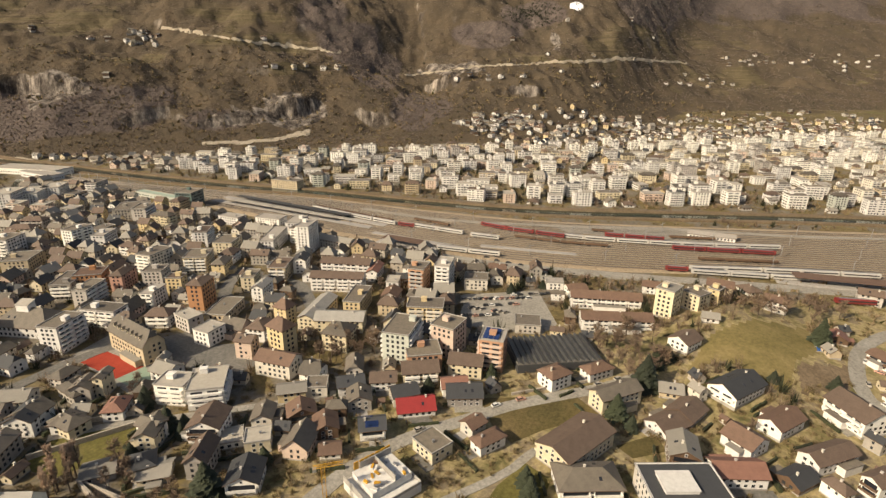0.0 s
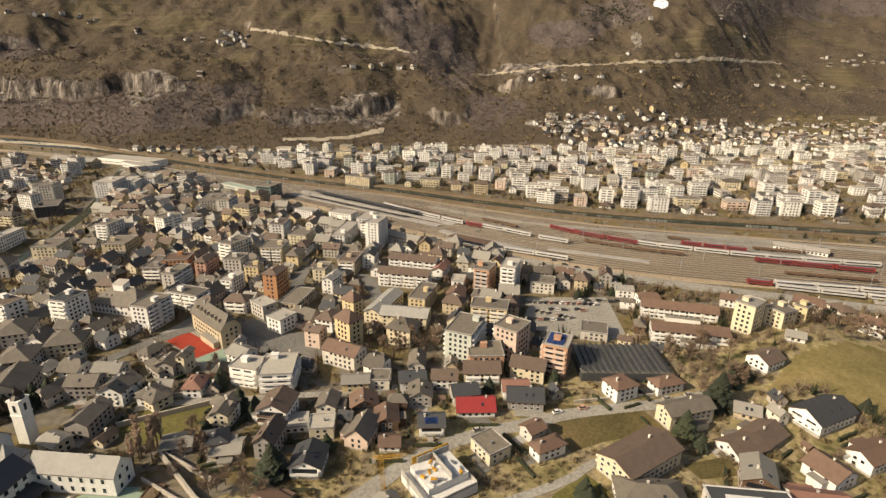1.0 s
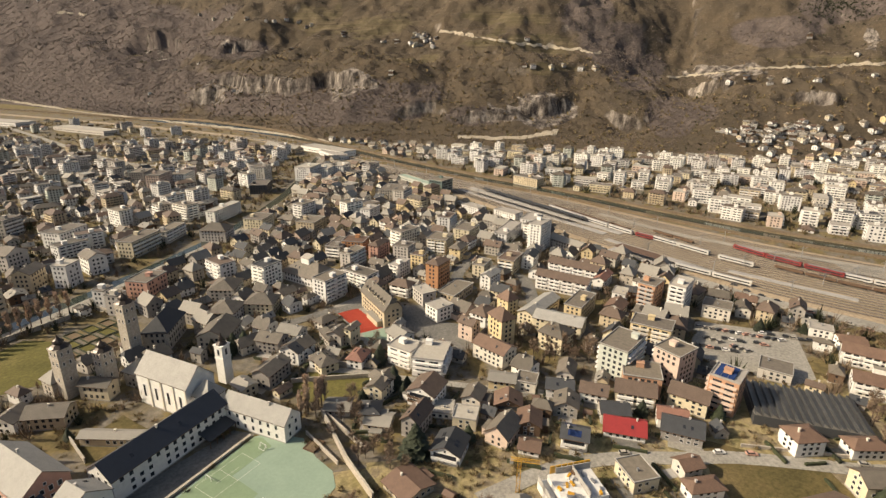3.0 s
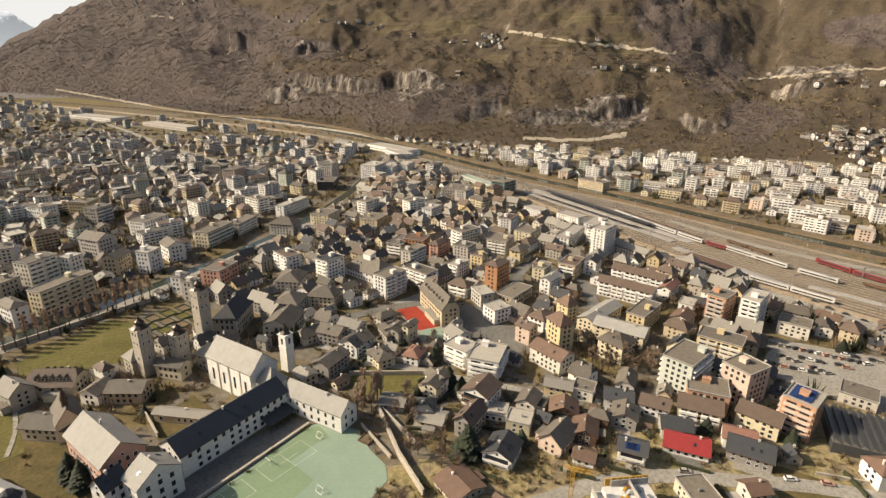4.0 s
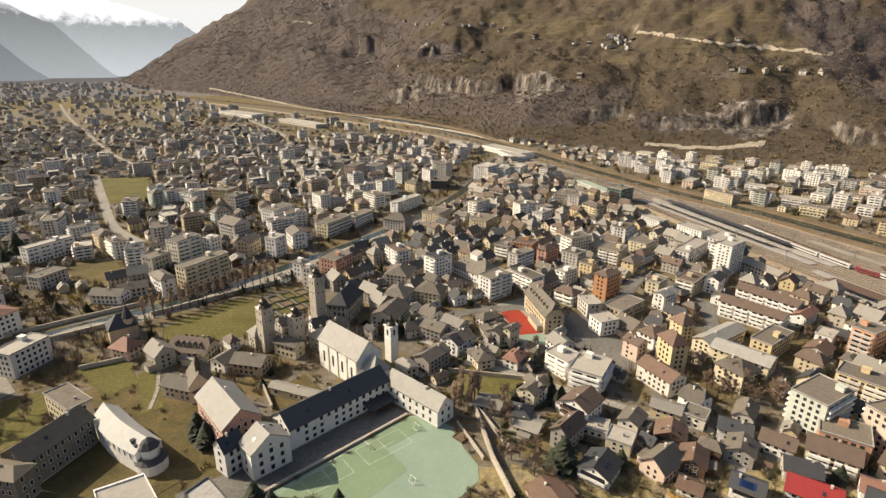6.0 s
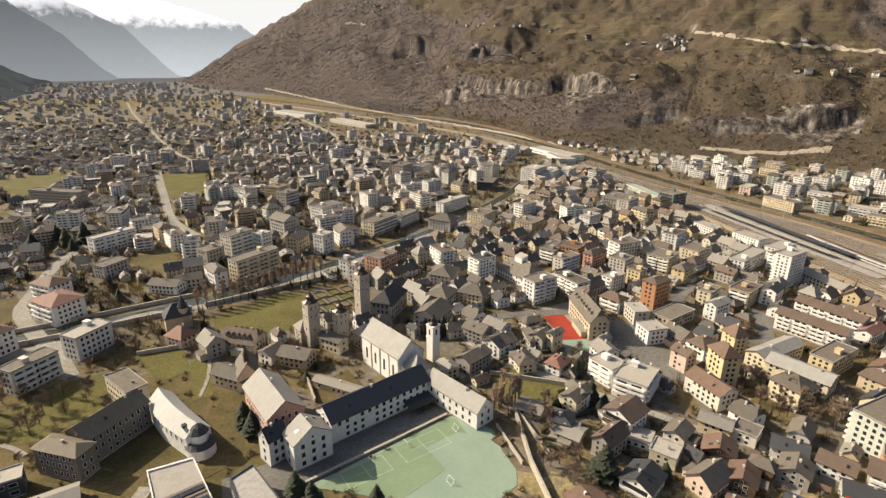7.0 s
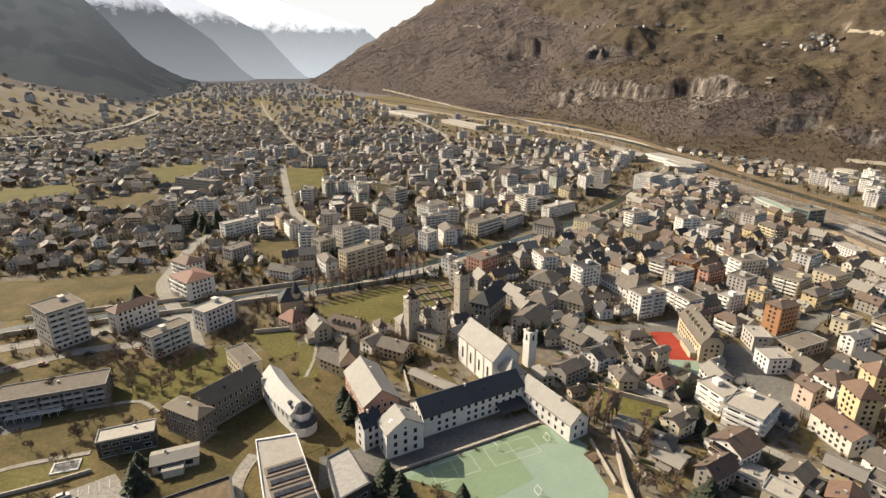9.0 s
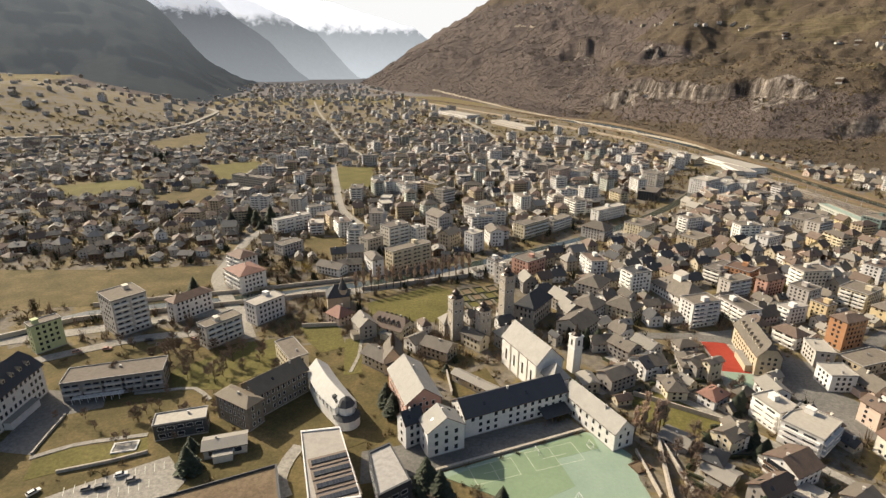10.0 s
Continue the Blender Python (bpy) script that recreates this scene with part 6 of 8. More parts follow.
palace_tower(16.9, 277, 6.2, 29.5, "tallest rubble-stone palace tower with an onion dome")
palace_tower(-10.5, 257, 6.2, 24, "square stone palace tower with an onion dome")
palace_tower(4.0, 254, 6.0, 19, "lower stone palace tower with an onion dome")


def white_church():
    """The curved white church beside the monastery."""
    ob = thing("hillside_church", "white church with bowed nave and round apse", "church", pose(-61.2, 195.3, 0, 0, 0, -54))
    k, r = Mesh(), Mesh()
    n = 10
    outer = [(-17 + 34 * i / n, -4.6 - 1.6 * math.sin(math.pi * i / n)) for i in range(n + 1)]
    inner = [(-17 + 34 * i / n, 4.6 - 0.6 * math.sin(math.pi * i / n)) for i in range(n + 1)]
    h, top = 8.6, 13
    for i in range(n):
        a, b, c, d = outer[i], outer[i + 1], inner[i + 1], inner[i]
        k.face([(*a, -1), (*b, -1), (*b, h), (*a, h)])
        k.face([(*c, -1), (*d, -1), (*d, h), (*c, h)])
        ma, mb = ((a[0] + d[0]) / 2, (a[1] + d[1]) / 2), ((b[0] + c[0]) / 2, (b[1] + c[1]) / 2)
        r.face([(a[0], a[1] - 0.5, h - 0.3), (b[0], b[1] - 0.5, h - 0.3), (*mb, top), (*ma, top)])
        r.face([(c[0], c[1] + 0.5, h - 0.3), (d[0], d[1] + 0.5, h - 0.3), (*ma, top), (*mb, top)])
    for i in (0, n):
        a, d = outer[i], inner[i]
        k.face([(*a, -1), (*d, -1), (*d, h), ((a[0] + d[0]) / 2, (a[1] + d[1]) / 2, top), (*a, h)])
    part("wall", k.mesh("wall", [W["white"]]), None, ob)
    part("roof", r.mesh("roof", [RF["whiteslate"]]), None, ob)
    for i in range(1, n):
        full_window(ob, 0.9, 2.6, pose(outer[i][0], outer[i][1] - 0.02, 5.2))
    ap = Mesh()
    ap.lathe([(5.2, -1), (5.2, 4.6)], 14, (17.5, 0))
    part("apse", ap.mesh("apse", [W["white"]]), None, ob)
    ar = Mesh()
    ar.lathe([(5.6, 4.4), (3.6, 6.2)], 14, (17.5, 0))
    part("apse_roof", ar.mesh("apse_roof", [RF["dark"]]), None, ob)
    dr = Mesh()
    dr.lathe([(3.3, 5.6), (3.3, 9.6)], 8, (17.2, 0))
    part("drum", dr.mesh("drum", [W["white"]]), None, ob)
    dc = Mesh()
    dc.lathe([(3.8, 9.4), (2.0, 11.8), (0.05, 13.0)], 8, (17.2, 0))
    part("drum_roof", dc.mesh("drum_roof", [RF["dark"]]), None, ob)
    for x, z in ((12.5, 11.2), (14.8, 10.4)):
        s = Mesh()
        s.box(x - 0.8, -3.6, z - 1.6, x + 0.8, -1.6, z + 0.4)
        part("dormer", s.mesh("dormer", [RF["dark"]]), None, ob)
    PLACED.append((-60, 194, 18))


white_church()


def chapel():
    ob = thing("chapel", "small old stone chapel with a pointed ridge turret", "chapel", pose(-39, 226, 0, 0, 0, -80))
    part("wall", wall_mesh(15, 9, 8, "gable", 6, "cream", "x"), None, ob)
    part("roof", roof_mesh(15, 9, 8, "gable", 6, "slate", "x", 0.4), None, ob)
    k = Mesh()
    k.lathe([(1.1, 12), (1.1, 16), (1.4, 16.2), (0.05, 22)], 6, (4, 0))
    part("ridge_turret", k.mesh("ridge_turret", [M_GOLD]), None, ob)
    for i in range(3):
        wo = part("window", window_mesh(0.9, 2.8), None, ob)
        wo.matrix_local = pose(-4.5 + i * 4, -4.5, 3)
    PLACED.append((-39, 226, 9))


chapel()


def villa_turret():
    ob = thing("turret_villa", "dark-roofed villa with a steep pointed turret", "house", pose(-83, 292, 0, 0, 0, 20))
    part("wall", wall_mesh(13, 11, 8, "hip", 5, "beige", "x"), None, ob)
    part("roof", roof_mesh(13, 11, 8, "hip", 5.5, "dark", "x", 0.6), None, ob)
    k = Mesh()
    k.lathe([(2.4, 0), (2.4, 12)], 8, (3, -3))
    part("turret", k.mesh("turret", [W["beige"]]), None, ob)
    k = Mesh()
    k.lathe([(2.9, 11.8), (1.3, 16), (0.05, 19)], 8, (3, -3))
    part("turret_roof", k.mesh("turret_roof", [RF["dark"]]), None, ob)
    PLACED.append((-83, 292, 9))


villa_turret()


def flat_hall(name, label, corners, h, wall, top, rim=0.6, extra=None):
    """A flat-roofed hall on a free outline."""
    cx, cy = sum(p[0] for p in corners) / len(corners), sum(p[1] for p in corners) / len(corners)
    ob = thing(name, label, "hall", pose(cx, cy, 0))
    P = [(x - cx, y - cy) for x, y in corners]
    area = sum(a[0] * b[1] - b[0] * a[1] for a, b in zip(P, P[1:] + P[:1]))
    if area < 0:
        P = P[::-1]
    k, r, e = Mesh(), Mesh(), Mesh()
    for a, b in zip(P, P[1:] + P[:1]):
        k.face([(*a, -1), (*b, -1), (*b, h), (*a, h)])
        s = 1 - 0.9 / max(3.0, math.hypot(*a))
        s2 = 1 - 0.9 / max(3.0, math.hypot(*b))
        a2, b2 = (a[0] * s, a[1] * s), (b[0] * s2, b[1] * s2)
        e.face([(*a, h), (*b, h), (*b, h + rim), (*a, h + rim)])
        e.face([(*a, h + rim), (*b, h + rim), (*b2, h + rim), (*a2, h + rim)])
        e.face([(*b2, h), (*a2, h), (*a2, h + rim), (*b2, h + rim)])
        L = Vector((b[0] - a[0], b[1] - a[1], 0))
        ang = math.degrees(math.atan2(L.y, L.x))
        for s in facade_slots(L.length, 3.4):
            for f in range(int(h / 3.3)):
                m = (Vector((*a, 0)) + Vector((*b, 0))) / 2 + L.normalized() * s
                wo = part("window", window_mesh(2.4, 1.5), None, ob)
                wo.matrix_local = pose(m.x, m.y, 1.0 + f * 3.3, 0, 0, ang)
    r.face([(*p, h + 0.1) for p in P])
    part("wall", k.mesh("wall", [wall]), None, ob)
    part("roof", r.mesh("roof", [top]), None, ob)
    part("parapet", e.mesh("parapet", [wall]), None, ob)
    PLACED.append((cx, cy, 15))
    return ob


hall = flat_hall("sports_hall", "white modern school hall with flat roof and dark rooflight steps", [(-63.9, 163.3), (-49.9, 167), (-34.4, 133.2), (-50.2, 129)], 9, W["white"], RF["flatpale"])
for i in range(4):
    k = Mesh()
    t = 0.46 + i * 0.155
    cx, cy = -63.9 + 7 + 16.5 * t, 165 - 34 * t
    m = pose(cx + 49.6, cy - 148.1, 9.15, 0, 0, -64)
    k.box(-2.45, -6.9, 0, 2.45, 6.9, 0.35, 0, m)
    band = part("rooflight", k.mesh("rooflight", [W["brownsheet"]]), None, hall, "brown sheet roof band")
    k = Mesh()
    k.box(-1.15, -6.1, 0.35, 1.15, 6.1, 0.62, 0, m)
    part("curb", k.mesh("curb", [M_DARK]), None, band)
    for j in range(12):
        k = Mesh()
        k.box(-1.0, -6.0 + j, 0.62, 1.0, -5.1 + j, 0.70, 0, m)
        part("skylight", k.mesh("skylight", [M_PANE]), None, band)
flat_hall("school_annex", "dark-clad school annex with a pale concrete roof", [(-36.7, 155.2), (-29.9, 160.8), (-19.8, 142.7), (-29.3, 135)], 8, W["darkgrey"], M_CONC)
flat_hall("sunken_hall", "low hall with an earth-covered roof and dark rim", [(-105.3, 131), (-68.8, 151), (-61, 133.4), (-92, 118)], 4, W["darkgrey"], M_DIRT, 0.9)


def sawtooth_shed():
    """Factory shed with rows of grey saw-tooth roofs."""
    ob = thing("factory_shed", "long factory shed with grey saw-tooth roof", "factory shed", pose(236, 63, 0, 0, 0, -55))
    w, d, h = 42, 26, 4.5
    k = Mesh()
    k.box(-w / 2, -d / 2, -1, w / 2, d / 2, h)
    part("wall", k.mesh("wall", [RF["dark"]]), None, ob)
    for i in range(14):
        x = -w / 2 + i * 3
        k = Mesh()
        k.face([(x, -d / 2, h + 0.02), (x + 2.9, -d / 2, h + 0.1), (x + 2.9, d / 2, h + 0.1), (x, d / 2, h + 0.02)])
        k.face([(x + 0.3, -d / 2, h + 1.7), (x + 2.9, -d / 2, h + 0.2), (x + 2.9, d / 2, h + 0.2), (x + 0.3, d / 2, h + 1.7)], 0)
        k.face([(x + 0.25, d / 2, h), (x + 0.25, -d / 2, h), (x + 0.25, -d / 2, h + 1.7), (x + 0.25, d / 2, h + 1.7)], 1)
        k.face([(x + 0.25, -d / 2, h), (x + 2.9, -d / 2, h), (x + 0.25, -d / 2, h + 1.7)], 0)
        k.face([(x + 2.9, d / 2, h), (x + 0.25, d / 2, h), (x + 0.25, d / 2, h + 1.7)], 0)
        part("roof_bay", k.mesh("roof_bay", [RF["shedgrey"], RF["dark"]]), None, ob)
    PLACED.append((236, 63, 16))
    PLACED.append((226, 75, 12))
    PLACED.append((247, 50, 12))


sawtooth_shed()


def building_site():
    ob = thing("building_shell", "unfinished concrete building with formwork and rubble", "building site", pose(121.5, 87.5, 0, 0, 0, -22))
    k = Mesh()
    k.box(-10, -9, -1, 10, 9, 3.2)
    k.box(-7, -5, 3.2, 9, 8, 6.0)
    part("slab", k.mesh("slab", [M_SLAB]), None, ob)
    for (a, b, c, d, z0, z1) in ((-10, -9, 10, -8.7, 3.2, 4.3), (-10, -8.7, -9.7, 9, 3.2, 5.6), (9.7, -8.7, 10, 9, 3.2, 4.6), (-4, 7.7, 9, 8, 6, 8.4), (2, -5, 2.3, 7.7, 6, 8.4)):
        k = Mesh()
        k.box(a, b, z0, c, d, z1)
        part("wall", k.mesh("wall", [M_CONC]), None, ob)
    r = random.Random(3)
    for i in range(22):
        k = Mesh()
        x, y = r.uniform(-6, 8), r.uniform(-4, 7)
        m = pose(x, y, 6.0, 0, 0, r.uniform(0, 180))
        k.box(-r.uniform(0.5, 1.6), -0.4, 0, r.uniform(0.5, 1.6), 0.4, r.uniform(0.3, 1.1), 0, m)
        part("formwork_block", k.mesh("formwork_block", [r.choice([M_YELLOW, W["brown"], M_SLAB, M_METAL])]), None, ob)
    for i in range(7):
        k = Mesh()
        k.box(-6 + i * 2.2, 8.2, 6, -4.2 + i * 2.2, 8.5, 9)
        part("formwork_panel", k.mesh("formwork_panel", [M_YELLOW]), None, ob, "yellow formwork panel")
    PLACED.append((121, 88, 13))
    cr = thing("tower_crane", "slender yellow tower crane on the building site", "crane", pose(105.7, 99.3, 0, 0, 0, -47))
    k = Mesh()
    for a in (-0.6, 0.6):
        for b in (-0.6, 0.6):
            k.box(a - 0.09, b - 0.09, 0, a + 0.09, b + 0.09, 17)
    for i in range(16):
        z = i * 1.05
        s = 1 if i % 2 else -1
        for y in (-0.6, 0.6):
            k.tube((-0.6 * s, y, z), (0.6 * s, y, z + 1.05), 0.05, 0.05, 4)
            k.tube((y, -0.6 * s, z), (y, 0.6 * s, z + 1.05), 0.05, 0.05, 4)
    part("mast", k.mesh("mast", [M_YELLOW]), None, cr)
    k = Mesh()
    for y, z in ((-0.5, 17), (0.5, 17), (0, 18)):
        k.box(-3, y - 0.08, z - 0.08, 6.5, y + 0.08, z + 0.08)
    for i in range(8):
        x = -2.8 + i * 1.1
        k.tube((x, -0.5, 17), (x + 0.55, 0, 18), 0.05, 0.05, 4)
        k.tube((x + 0.55, 0, 18), (x + 1.1, 0.5, 17), 0.05, 0.05, 4)
    part("jib", k.mesh("jib", [M_YELLOW]), None, cr)
    k = Mesh()
    k.box(-3.2, -0.7, 15.8, -2.0, 0.7, 17)
    part("counterweight", k.mesh("counterweight", [M_CONC]), None, cr)


building_site()


# markings, goals and walls of the green court
def court_lines(cx, cy, rot, w, d):
    ob = thing("court_marking", "painted yellow lines of a ball court", "court marking", pose(cx, cy, 0.17, 0, 0, rot))
    for a, b, c, e in ((-w / 2, -d / 2, w / 2, -d / 2 + 0.12), (-w / 2, d / 2 - 0.12, w / 2, d / 2), (-w / 2, -d / 2, -w / 2 + 0.12, d / 2), (w / 2 - 0.12, -d / 2, w / 2, d / 2), (-0.06, -d / 2, 0.06, d / 2), (-w / 4, -0.06, w / 4, 0.06)):
        k = Mesh()
        k.box(a, b, 0, c, e, 0.01)
        part("line", k.mesh("line", [M_LINE]), None, ob)


def goal(x, y, rot):
    ob = thing("goal", "white metal ball-game goal", "goal", pose(x, y, 0.16, 0, 0, rot))
    for n, a, b in (("post", (-1.5, 0, 0), (-1.5, 0, 2)), ("post", (1.5, 0, 0), (1.5, 0, 2)), ("crossbar", (-1.5, 0, 2), (1.5, 0, 2)), ("stay", (-1.5, 0, 2), (-1.5, 1.1, 0)), ("stay", (1.5, 0, 2), (1.5, 1.1, 0)), ("ground_bar", (-1.5, 1.1, 0.06), (1.5, 1.1, 0.06))):
        k = Mesh()
        k.tube(a, b, 0.09, 0.09, 6)
        part(n, k.mesh(n, [M_FRAME]), None, ob)


def masonry_wall(pts, h=2.2, thick=0.5, label="weathered garden wall"):
    ob = thing("garden_wall", label, "wall", kind="structure")
    for a, b in zip(pts, pts[1:]):
        u = Vector((b[0] - a[0], b[1] - a[1], 0))
        z = float(ground_z(*a))
        k = Mesh()
        k.box(0, -thick / 2, -0.5, u.length, thick / 2, h)
        k.box(-0.02, -thick / 2 - 0.08, h, u.length + 0.02, thick / 2 + 0.08, h + 0.15)
        o = part("wall_section", k.mesh("wall_section", [W["stone"]]), None, ob)
        o.matrix_local = pose(a[0], a[1], z, 0, 0, math.degrees(math.atan2(u.y, u.x)))
court_lines(8.5, 158.5, 22, 17, 9)
court_lines(31, 168, 22, 20, 10)
goal(24.6, 169.3, -68)
goal(45.8, 174.6, 112)
goal(37.2, 147.0, 112)
masonry_wall([(-14.0, 156.2), (24.0, 174.4), (44.0, 184.2)], 0.9, 0.9, "low pale wall along the court")
masonry_wall([(62.2, 172.9), (64.7, 150.0)], 1.6)
masonry_wall([(70.8, 210.4), (104.7, 192.4)])
masonry_wall([(73.4, 178.6), (76.2, 150.9)])
masonry_wall([(72.5, 180.7), (67.7, 148.9), (66.8, 127.9)], 3.0, 0.7)
masonry_wall([(-95.7, 261.8), (-63.6, 267.8)])
masonry_wall([(-13.1, 271.8), (2.9, 250.7)], 3)
masonry_wall([(-13.1, 222.3), (-9.4, 204.1)])
masonry_wall([(-73.6, 314.4), (6.4, 348.3), (22.6, 322.3)], 2.6, 0.7, "long stone wall of the palace garden")
masonry_wall([(195.3, 68.8), (224.2, 39.5)], 1.2)
masonry_wall([(72.6, 233.5), (106.7, 200.9)], 2.0)
masonry_wall([(-80, 312), (-145, 288), (-225, 259), (-262, 224)], 2.4, 0.8, "concrete flood wall along the stream")
masonry_wall([(-80, 333), (-148, 306), (-228, 278)], 2.2, 0.8, "concrete flood wall along the stream")

masonry_wall([(-164.0, 153.7), (-166.4, 165.1), (-168.6, 177.2)], 0.9, 0.5, "pale retaining wall beside the orchard")
masonry_wall([(-147.8, 145.5), (-131.5, 152.6), (-121.5, 158.2)], 1.2, 0.5, "low wall above the car park")


def pergola():
    """A white slatted pergola at the edge of the orchard."""
    a, b = Vector((-171.2, 185.2, 0)), Vector((-152.4, 192.1, 0))
    u = b - a
    ob = thing("pergola", "white slatted pergola at the edge of the orchard", "pergola", pose(a.x, a.y, 0.08, 0, 0, math.degrees(math.atan2(u.y, u.x))))
    n = int(u.length / 3)
    for i in range(n + 1):
        for y in (-1.1, 1.1):
            k = Mesh()
            k.box(i * 3 - 0.1, y - 0.1, 0, i * 3 + 0.1, y + 0.1, 2.3)
            part("post", k.mesh("post", [M_FRAME]), None, ob)
    for y in (-1.1, 1.1):
        k = Mesh()
        k.box(-0.3, y - 0.08, 2.3, u.length + 0.3, y + 0.08, 2.5)
        part("beam", k.mesh("beam", [M_FRAME]), None, ob)
    for i in range(int(u.length / 0.5)):
        k = Mesh()
        k.box(i * 0.5, -1.4, 2.5, i * 0.5 + 0.3, 1.4, 2.58)
        part("slat", k.mesh("slat", [M_FRAME]), None, ob)


pergola()


def sandpit():
    ob = thing("sandpit", "square sandpit with a pale concrete rim", "sandpit", pose(-131.9, 160.5, 0.1, 0, 0, 18))
    k = Mesh()
    for a, b, c, d in ((-4.5, -3, 4.5, -2.4), (-4.5, 2.4, 4.5, 3), (-4.5, -2.4, -3.9, 2.4), (3.9, -2.4, 4.5, 2.4)):
        k.box(a, b, -0.3, c, d, 0.45)
    part("rim", k.mesh("rim", [M_SLAB]), None, ob)
    k = Mesh()
    k.box(-3.9, -2.4, -0.3, 3.9, 2.4, 0.2)
    part("sand", k.mesh("sand", [M_PALEASPH]), None, ob)


sandpit()

def parterre():
    """Clipped beds of the palace garden."""
    for i in range(4):
        for j in range(3):
            ob = thing("garden_bed", "garden bed edged by a low clipped hedge", "garden bed", pose(-9 + i * 8.2 + j * 1.5, 296 + j * 11 + i * 3.2, 0.05, 0, 0, 24), "palace garden beds")
            k = Mesh()
            for a, b, c, d in ((-3.2, -4.4, 3.2, -3.9), (-3.2, 3.9, 3.2, 4.4), (-3.2, -3.9, -2.7, 3.9), (2.7, -3.9, 3.2, 3.9)):
                k.box(a, b, 0, c, d, 0.6)
            part("hedge", k.mesh("hedge", [M_SHRUB]), None, ob)
            k = Mesh()
            k.box(-2.7, -3.9, 0, 2.7, 3.9, 0.12)
            part("bed", k.mesh("bed", [M_LAWN if (i + j) % 2 else M_DIRT]), None, ob)
    PLACED.append((5, 312, 24))


parterre()


# ---- cars ----
def car(at, rot, paint):
    z = float(ground_z(*at))
    ob = thing("car", "parked " + {"white": "white", "darkgrey": "dark grey", "grey": "silver grey", "salmon": "red"}[paint] + " car on the asphalt", "car", pose(at[0], at[1], z + 0.25, 0, 0, rot), "parked cars")
    k = Mesh()
    k.v = [(x, y, z) for x, z in ((-2.1, 0.3), (2.1, 0.3), (2.15, 0.75), (1.2, 0.95), (-2.1, 0.95)) for y in (-0.85, 0.85)]
    k.f = [(0, 1, 3, 2), (2, 3, 5, 4), (4, 5, 7, 6), (6, 7, 9, 8), (8, 9, 1, 0), (0, 2, 4, 6, 8), (1, 9, 7, 5, 3)]
    k.i = [0] * 7
    part("body", k.mesh("body", [W[paint]]), None, ob)
    k = Mesh()
    k.v = [(x, y * s, z) for x, z, s in ((-1.9, 0.95, 1), (1.1, 0.95, 1), (0.4, 1.45, 0.85), (-1.5, 1.45, 0.85)) for y in (-0.8, 0.8)]
    k.f = [(2, 3, 5, 4), (6, 7, 1, 0), (0, 2, 4, 6), (1, 7, 5, 3)]
    k.i = [0] * 4
    part("window", k.mesh("window", [M_PANE]), None, ob)
    k = Mesh()
    k.box(-1.5, -0.68, 1.44, 0.4, 0.68, 1.5)
    part("roof", k.mesh("roof", [W[paint]]), None, ob)
    for x in (-1.35, 1.35):
        for y in (-0.8, 0.8):
            k = Mesh()
            k.tube((x, y - 0.1, 0.32), (x, y + 0.1, 0.32), 0.32, 0.32, 10)
            part("wheel", k.mesh("wheel", [M_DARK]), None, ob)
    return ob


CARS = [car((-148.2, 135.7), 60, "white"), car((-131.3, 138.8), 25, "grey"), car((-127, 139.9), 25, "darkgrey"), car((294.9, -79), 70, "salmon")]
crng = random.Random(5)
spots = [(-118.5, 144, 30), (-124, 146, 30), (-186.6, 229.8, 20), (-176.2, 262, 60), (-147.4, 243, 10), (-170.5, 240, 20), (-162.1, 236.4, 20), (-140, 250, 20), (-200, 226, 30)]
spots += [(250 + 22 * (i % 3) + 1.5 * crng.random() + (i // 3) * 2.1, 128 - (i // 3) * 3.1 - (i % 3) * 9, -50 + crng.uniform(-4, 4)) for i in range(27) if crng.random() < 0.7]
spots += [(352 + crng.uniform(-2, 2) - i * 0.5, 150 - i * 9.5, -78) for i in range(9)]
spots += [(x, y, -28) for x, y in ((267.6, 122.4), (270.2, 108.1))]
for (ax, ay), (bx, by), n in (((276.4, 131.6), (299.1, 94.3), 13), ((267.6, 122.4), (271.9, 98.8), 7)):
    spots += [(ax + (bx - ax) * i / n, ay + (by - ay) * i / n, -28 + crng.uniform(-3, 3)) for i in range(n) if crng.random() < 0.8]
for line, wd in STREETS[:6]:
    for a, b in zip(line, line[1:]):
        u = Vector((b[0] - a[0], b[1] - a[1], 0))
        if u.length > 14 and crng.random() < 0.8:
            n = Vector((-u.y, u.x, 0)).normalized() * (wd / 2 - 1.1)
            c = Vector((*a, 0)) + u * crng.random() + n
            spots.append((c.x, c.y, math.degrees(math.atan2(u.y, u.x))))
for x, y, r in spots:
    copy_thing(crng.choice(CARS), pose(x, y, float(ground_z(x, y)) + 0.25, 0, 0, r))


